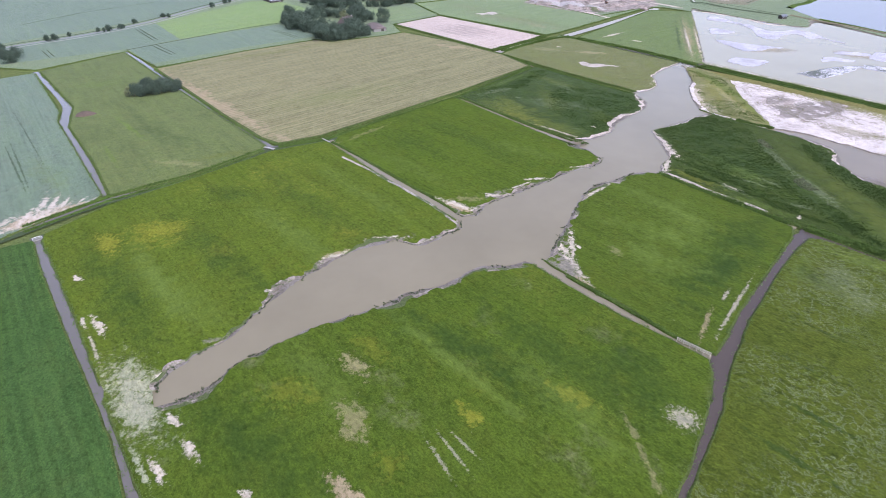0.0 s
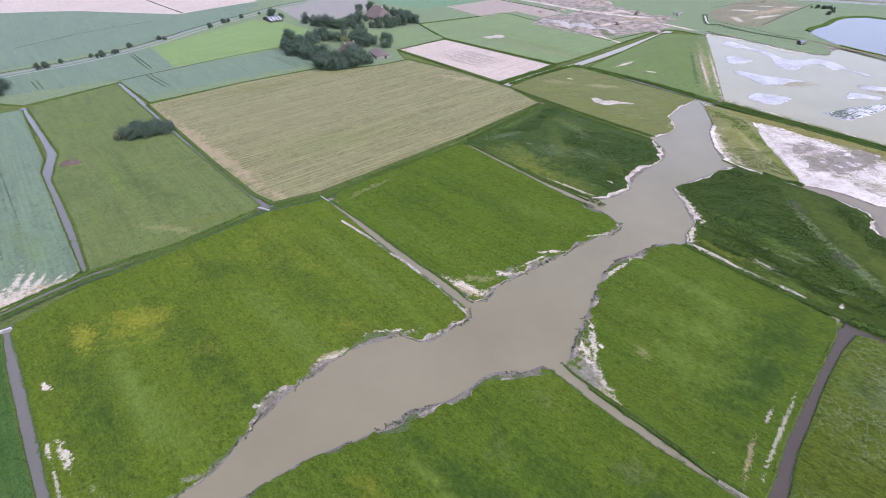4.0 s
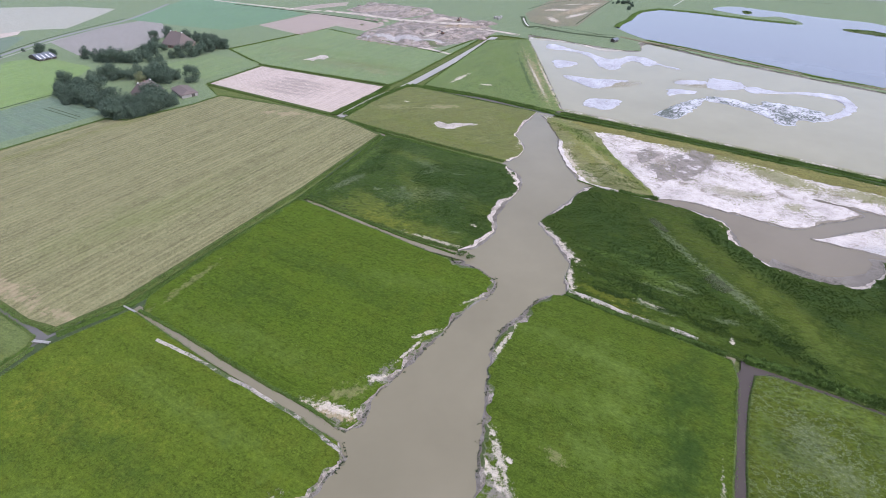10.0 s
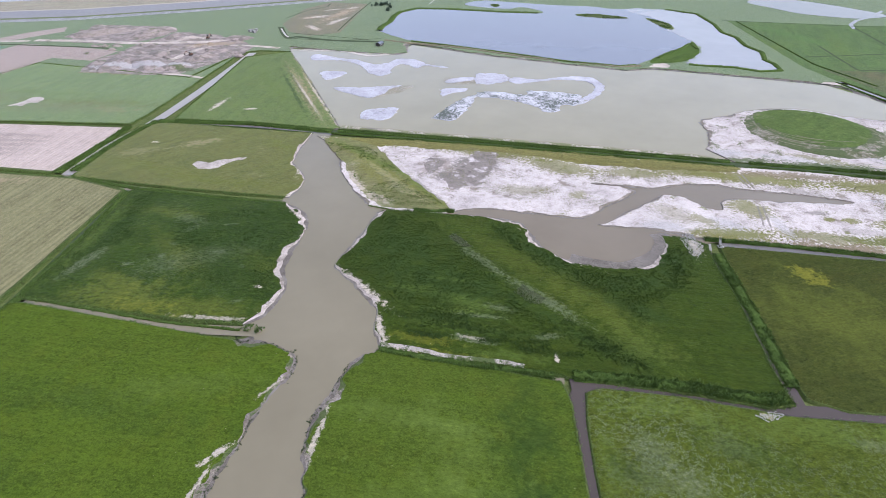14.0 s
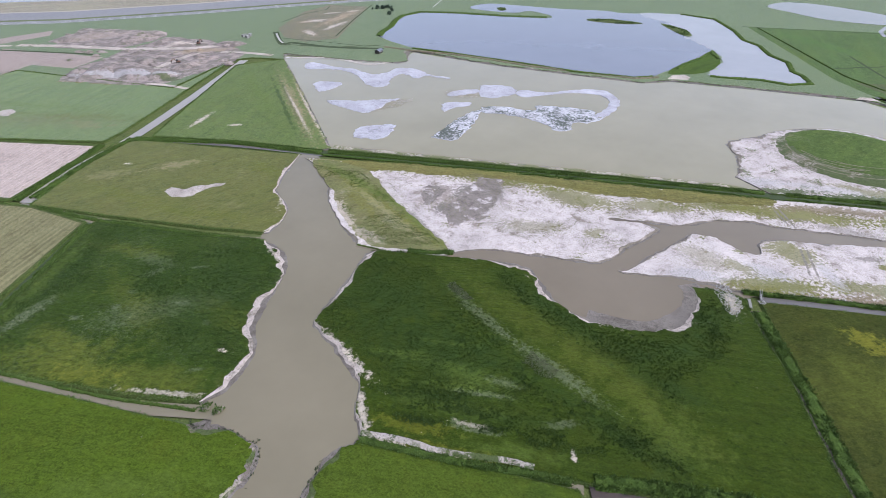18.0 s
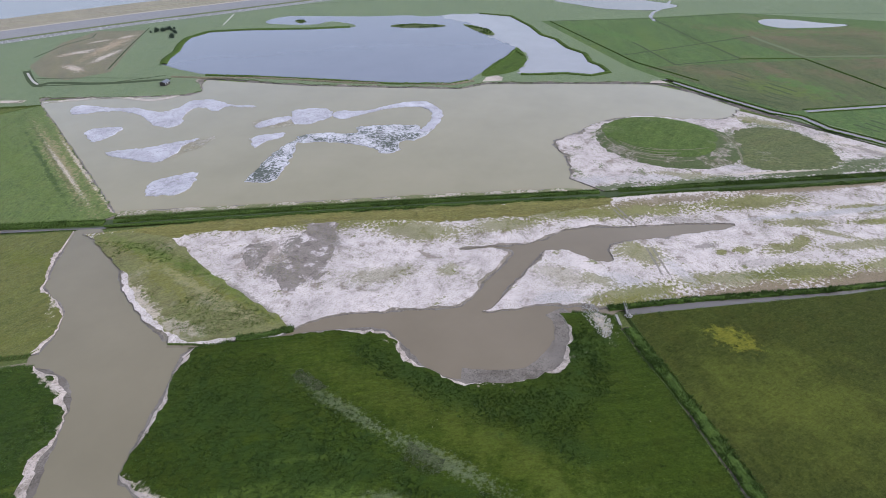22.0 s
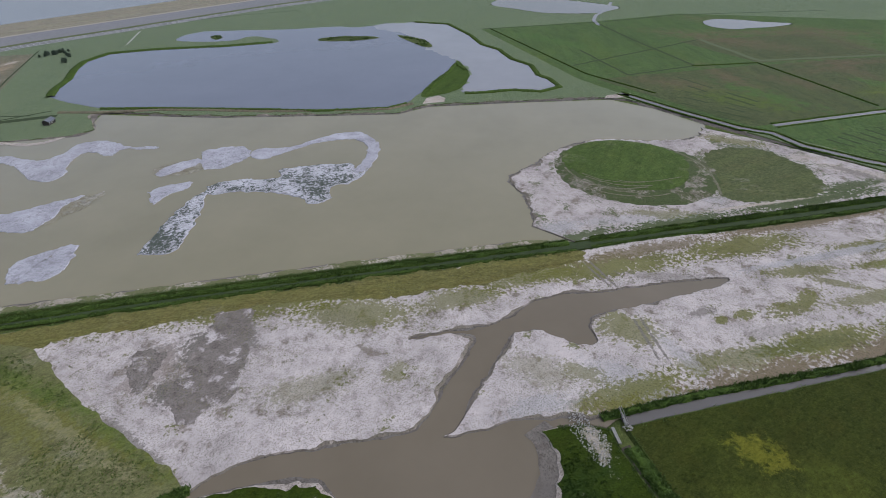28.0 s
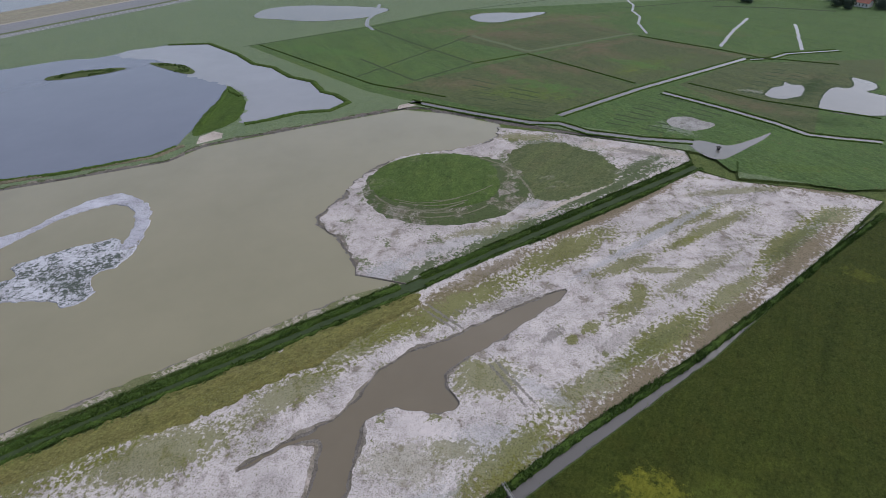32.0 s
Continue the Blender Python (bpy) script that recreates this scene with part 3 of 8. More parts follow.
MARKS["S"] += [
    (136.25, 152.25, -96, 8.1, 4, "reedpale", 0.17, 0.4),
    (152, 137, -61, 8.1, 5, "reedpale", 0.17, 0.4),
    (181.5, 112.75, -54, 6.2, 2.5, "reedpale", 0.3, 0.4),
    (131, 136.25, -87, 5.1, 5, "reedpale", 0.17, 0.4),
    (153.25, 133, -61, 12.2, 7, "dark", 0.4, 1.5),
    (149.5, 156.75, -49, 20, 4, "light", 0.45, 1.5),
    (175.75, 125.25, -45, 21.8, 6, "light", 0.5, 1.5),
    (159.75, 104, -28, 5.5, 3, "reedpale", 0.3, 0.4),
    (126, 149.75, -34, 5.9, 5, "dark", 0.4, 1.5),
    (170, 135.5, -60, 2.2, 1.2, "pale2", 0.9, 0.4),
]
MARKS["L1"] = [
    (-173.25, 294.25, -46, 26.1, 1.5, "light", 0.8, 1),
    (-165, 256.25, -53, 15.3, 1.2, "light", 0.6, 1),
    (-126.5, 246.25, -11, 13.4, 3, "straw", 0.4, 1),
    (-110.5, 254.5, 25, 15.5, 3, "olive", 0.5, 1),
    (-234.25, 376.5, 21, 15.0, 6, "light", 0.4, 2),
    (-155.25, 288.5, -41, 33.8, 6, "dark", 0.35, 2),
]
MARKS["BR"] = [
    (-144.5, 341, -48, 89.8, 5, "pinkish", 0.6, 1.5),
    (-83.75, 277.5, -39, 9.5, 2, "pinkish", 0.5, 1),
    (-133.25, 464.5, 38, 78.4, 4, "olive", 0.4, 2),
    (-66.75, 349.75, 31, 44.5, 14, "light", 0.25, 3),
    (11.25, 476, -33, 22.1, 4, "pinkish", 0.5, 2),
]
MARKS["flat"] = [
    (204, 319.5, 0, 7.4, 6, "mud", 0.95, 0.9),
    (221, 324.25, 6, 9.8, 7, "mud", 0.95, 0.9),
    (235.25, 324.5, 0, 7.7, 6, "mud", 0.95, 0.9),
    (202, 309.75, -107, 4.6, 3, "mud", 0.8, 0.6),
    (211.25, 334.5, 6, 6.4, 4, "mud", 0.8, 0.8),
    (226.5, 312.75, 28, 14.0, 4, "mud", 0.8, 0.8),
    (205.25, 305, -19, 5.7, 3, "mud", 0.8, 0.8),
    (201.75, 386.75, -53, 40.4, 8, "weed", 0.95, 0.8),
    (244.75, 327.25, -54, 40.2, 10, "weed", 0.9, 0.9),
    (301.75, 239.25, -50, 22.4, 8, "weed", 0.8, 0.8),
    (279.25, 255.25, -49, 18.0, 6, "weed", 0.7, 0.8),
]
MARKS["flat"] += [
    (256.5, 286.5, -68, 22.0, 9, "weed", 0.75, 0.9),
    (320, 211, -55, 34.0, 7, "weed", 0.9, 0.9),
    (355, 165, -54, 28.2, 7, "weed", 0.9, 0.9),
    (386.5, 140.75, -50, 47.8, 4.5, "dryweed", 0.9, 0.9),
    (337.25, 199.5, -50, 32.3, 4, "dryweed", 0.8, 0.9),
    (378.5, 111.75, -58, 24.5, 4.5, "weed", 0.8, 0.8),
    (345.25, 143.75, -60, 15.2, 4, "weed", 0.8, 0.8),
    (361.25, 116.75, -58, 10.1, 2.5, "weed", 0.8, 0.8),
    (323.5, 144.75, -35, 13.5, 4.5, "weed", 0.85, 0.8),
    (309.5, 162, -45, 4.5, 2.5, "weed", 0.85, 0.8),
    (303.25, 169, -50, 2.8, 2, "weed", 0.85, 0.8),
]
MARKS["flat"] += [
    (305.75, 137.75, -51, 22.0, 6, "weed", 0.9, 0.8),
    (329.75, 108.25, -50, 20.1, 4, "weed", 0.8, 0.8),
    (287, 161.75, -54, 25.1, 5, "weed", 0.7, 0.8),
    (360.75, 76.75, -48, 25.7, 5, "weed", 0.9, 0.8),
    (381.75, 49.25, -62, 13.5, 6, "weed", 0.8, 0.8),
    (342.25, 132, -86, 11.3, 2, "weed", 0.7, 0.8),
    (286.75, 197.25, -101, 12.1, 8, "weed", 0.75, 0.8),
    (281.5, 155.75, -52, 25.5, 4.5, "dryweed", 0.95, 0.9),
    (312.75, 117.75, -49, 27.3, 4.5, "dryweed", 0.95, 0.9),
    (352, 74.75, -47, 34.5, 4.5, "dryweed", 0.95, 0.9),
    (256.25, 186.75, -49, 18.3, 5, "dryweed", 0.9, 0.9),
]
MARKS["flat"] += [
    (260.25, 185.5, -49, 10.0, 5, "weed", 0.8, 0.8),
    (366, 127.5, -51, 48.1, 2.2, "grey", 0.85, 0.9),
    (405, 77, -81, 29.1, 3, "weed", 0.6, 0.8),
    (284, 190.75, -147, 14.5, 0.6, "mud", 0.8, 0.8),
    (285.25, 188.5, -146, 14.5, 0.6, "mud", 0.8, 0.8),
    (314.5, 211.5, -133, 10.5, 0.6, "mud", 0.8, 0.8),
    (312.75, 213, -132, 10.3, 0.6, "mud", 0.8, 0.8),
    (305.5, 175, -45, 5.0, 2, "mud", 0.7, 0.7),
    (262.75, 192.75, -96, 14.6, 7, "grey", 0.6, 0.7),
    (260.25, 205, -98, 7.2, 4, "weed", 0.6, 0.7),
    (304.5, 152.75, -50, 12.0, 3, "mud", 0.4, 0.6),
]
MARKS["flat"] += [
    (281.25, 180, -129, 9.6, 3, "grey", 0.5, 0.6),
    (322.75, 186.5, -74, 21.5, 3, "mud", 0.5, 0.6),
    (258.5, 190.75, -46, 19.1, 5, "weed", 0.8, 0.8),
    (217, 321.75, -4, 13.2, 3, "redmud", 0.6, 0.8),
    (206, 332.5, 9, 12.0, 6, "redmud", 0.7, 1.2),
    (221.75, 280.25, -45, 13.4, 6, "weed", 0.4, 0.7),
    (237.25, 259.75, -21, 5.1, 4, "weed", 0.6, 0.7),
    (256.25, 219, -97, 12.0, 6, "weed", 0.35, 0.6),
    (183, 311.25, -100, 20.4, 2, "mud", 0.7, 0.8),
    (242.75, 213.75, -49, 11.9, 4, "grey", 0.6, 0.8),
]
MARKS["flat"] += [
    (410, 54, -112, 36, 4.5, "dryweed", 0.9, 0.8),
    (414, 58, -112, 34, 2.5, "weed", 0.8, 0.8),
    (393, 133, -52, 44, 3.5, "dryweed", 0.85, 0.8),
    (374, 100, -55, 26, 3.5, "weed", 0.8, 0.7),
    (340, 118, -52, 24, 3.5, "weed", 0.7, 0.7),
    (366, 68, -48, 30, 3.0, "green", 0.5, 0.7),
    (300, 146, -53, 20, 3.0, "green", 0.4, 0.7),
]
MARKS["P"] = [
    (432.25, 158.25, -81, 26.5, 20, "green", 0.95, 0.9),
    (456.25, 160.75, -108, 18.6, 9, "green", 0.8, 0.9),
    (410.25, 160.75, -62, 16.8, 6, "green", 0.9, 0.9),
    (469.75, 173.5, -94, 18.0, 5, "weed", 0.7, 0.8),
    (431.5, 119, -50, 21.1, 4, "green", 0.9, 0.9),
    (364.75, 190, -50, 28.8, 5, "green", 0.95, 0.9),
    (409.25, 136.25, -51, 45.0, 5, "green", 0.95, 0.9),
    (336.75, 227, -44, 21.2, 3, "green", 0.9, 0.9),
    (360.5, 208.25, -59, 28.5, 3.5, "grey", 0.45, 0.8),
    (395.5, 158.25, -53, 28.9, 1.2, "pale", 0.9, 0.6),
    (459.25, 136.5, -71, 8.5, 4, "pale", 0.6, 0.8),
]
MARKS["P"] += [
    (393, 178, -65, 8.8, 4, "grey", 0.5, 0.8),
    (370, 198.25, -71, 15.6, 4, "weed", 0.6, 0.7),
    (359, 261.5, -149, 26.8, 3, "mud", 0.6, 0.9),
    (339, 238.25, -42, 12.1, 5, "grey", 0.7, 0.8),
    (449.25, 109.25, -101, 24.3, 4, "pale", 0.6, 0.8),
    (448.25, 114.75, -112, 12.8, 3, "mud", 0.7, 0.9),
]
MARKS["RW"] = [
    (360, 760.75, -14, 13.7, 6, "pinkish", 0.9, 1),
    (396.75, 757, 33, 53.6, 9, "pinkish", 0.9, 1),
    (331.25, 705.75, -89, 17.5, 3, "pinkish", 0.8, 1),
    (373.25, 722.25, 27, 23.9, 3, "pale", 0.7, 1),
]
MARKS["RW"] += [
    (367, 761, -8, 17.3, 5, "pale", 0.85, 0.9),
    (369.25, 720.25, 28, 22.8, 6, "pale", 0.85, 0.9),
    (332.25, 707.5, -100, 17.0, 5, "pale", 0.85, 0.9),
    (404, 787.75, -11, 11.8, 4, "pale", 0.85, 0.9),
    (368, 759.5, -65, 9.7, 6, "pale", 0.85, 0.9),
    (429.5, 781, 5, 8.9, 5, "pale", 0.85, 0.9),
]
MARKS["RU"] = [
    (166.25, 630, -71, 21.5, 5, "green", 0.8, 2),
    (217.25, 709, -28, 28.5, 8, "pinkish", 0.7, 2),
    (166, 838.5, -3, 46.0, 10, "redmud", 0.6, 3),
    (167.75, 705.75, -21, 18.6, 7, "mud", 0.8, 2),
    (209.75, 746, -15, 24.2, 3, "pale", 0.8, 1),
    (140.5, 666.25, -37, 43.0, 6, "grey", 0.7, 1.5),
    (123, 649.5, -52, 54.9, 2, "weed", 0.7, 1),
]
MARKS["Q"] = [
    (602.25, 334.5, -139, 58.0, 9, "light", 0.5, 2),
    (640.75, 285, -154, 68.6, 10, "light", 0.4, 2),
    (674, 253.25, -143, 66.3, 8, "dark", 0.35, 2),
    (514.25, 185.25, -105, 29.8, 8, "dark", 0.35, 2),
    (787.5, 163.5, -103, 69.9, 14, "sorrel", 0.6, 2),
    (660.25, 34, -127, 32.6, 6, "sorrel", 0.6, 2),
    (595.75, 181.25, -142, 30.7, 8, "sorrel", 0.7, 2),
    (665, 102.25, -66, 35.9, 7, "sorrel", 0.7, 2),
    (486, 44.75, -131, 14.2, 5, "dark", 0.4, 2),
    (517.5, 32, -131, 35.8, 7, "sorrel", 0.5, 2),
    (754, 8.75, -139, 36.7, 9, "light", 0.5, 2),
]
MARKS["Q"] += [
    (758, 139.75, -72, 79.0, 12, "sorrel", 0.7, 2),
    (567.25, 215.75, -100, 30.4, 12, "sorrel", 0.6, 2),
    (713.75, 189.5, -106, 67.1, 16, "sorrel", 0.7, 2),
    (597.75, 132.25, -109, 29.1, 10, "sorrel", 0.55, 2),
    (629.5, 0.25, -106, 31.4, 5, "sorrel", 0.5, 2),
    (643.75, 97.75, -152, 33.2, 10, "sorrel", 0.5, 2),
    (570.5, -28.5, -108, 22.2, 7, "sorrel", 0.4, 2),
    (547.75, 159, -120, 29.0, 9, "light", 0.55, 2),
    (601.25, 70.5, -52, 35.1, 8, "light", 0.5, 2),
    (591.25, 87.5, -59, 6.5, 3, "yellow", 0.35, 1),
    (427.5, 41.25, -96, 22.8, 5, "light", 0.4, 2),
]
MARKS["Q"] += [
    (730.25, -4.25, -133, 37.5, 8, "light", 0.45, 2),
    (696.25, -60.25, -57, 20.5, 6, "light", 0.4, 2),
    (541.75, 19.25, -117, 9.8, 4, "grey", 0.35, 1),
    (479.25, 87.5, -132, 13.2, 6, "grey", 0.3, 1),
    (547.75, -19.5, -42, 33.4, 7, "dark", 0.8, 2),
    (487.75, -1, -103, 19.2, 7, "dark", 0.6, 2),
]
MARKS["Q"] += [
    (543.25, 175.5, -113, 29.6, 10, "light", 0.75, 2),
    (604.25, 81.25, -48, 27.9, 8, "light", 0.5, 2),
    (588, 327.25, -5, 43.4, 10, "light", 0.4, 2),
    (656.75, 232.25, -129, 30.5, 10, "light", 0.35, 2),
    (641.5, 114.5, -46, 30.6, 8, "sorrel", 0.5, 2),
]
MARKS["KS"] = [
    (262.25, 326.75, -54, 119.9, 1.5, "green", 0.8, 0.8),
]
MARKS["PK"] = [
    (10.2, 530.65, -47, 34, 3.6, "tilth", 0.6, 0.3),
    (15.24, 535.48, -47, 36, 3.6, "tilth", 0.6, 0.3),
    (20.28, 540.31, -47, 36, 3.6, "tilth", 0.6, 0.3),
    (25.32, 545.14, -47, 36, 3.6, "tilth", 0.6, 0.3),
    (30.36, 549.97, -47, 34, 3.6, "tilth", 0.6, 0.3),
]
MARKS["Q"] += [
    (561, 155, -124, 42, 11, "vivid", 0.5, 3),
    (607.75, 78, -124, 31.8, 8, "vivid", 0.45, 3),
    (664.75, 334.75, -113, 50.6, 10, "vivid", 0.3, 3),
    (734.75, 15, -142, 30.2, 10, "vivid", 0.35, 3),
    (744.25, 96.25, -145, 44, 16, "sorrel", 0.4, 3),
    (697.75, -4.25, -117, 24.5, 10, "sorrel", 0.35, 3),
]
MARKS["W"] += [
    (70, 590, -46, 55, 12, "sorrel", 0.3, 2),
    (30, 660, -46, 30, 9, "sorrel", 0.22, 2),
]
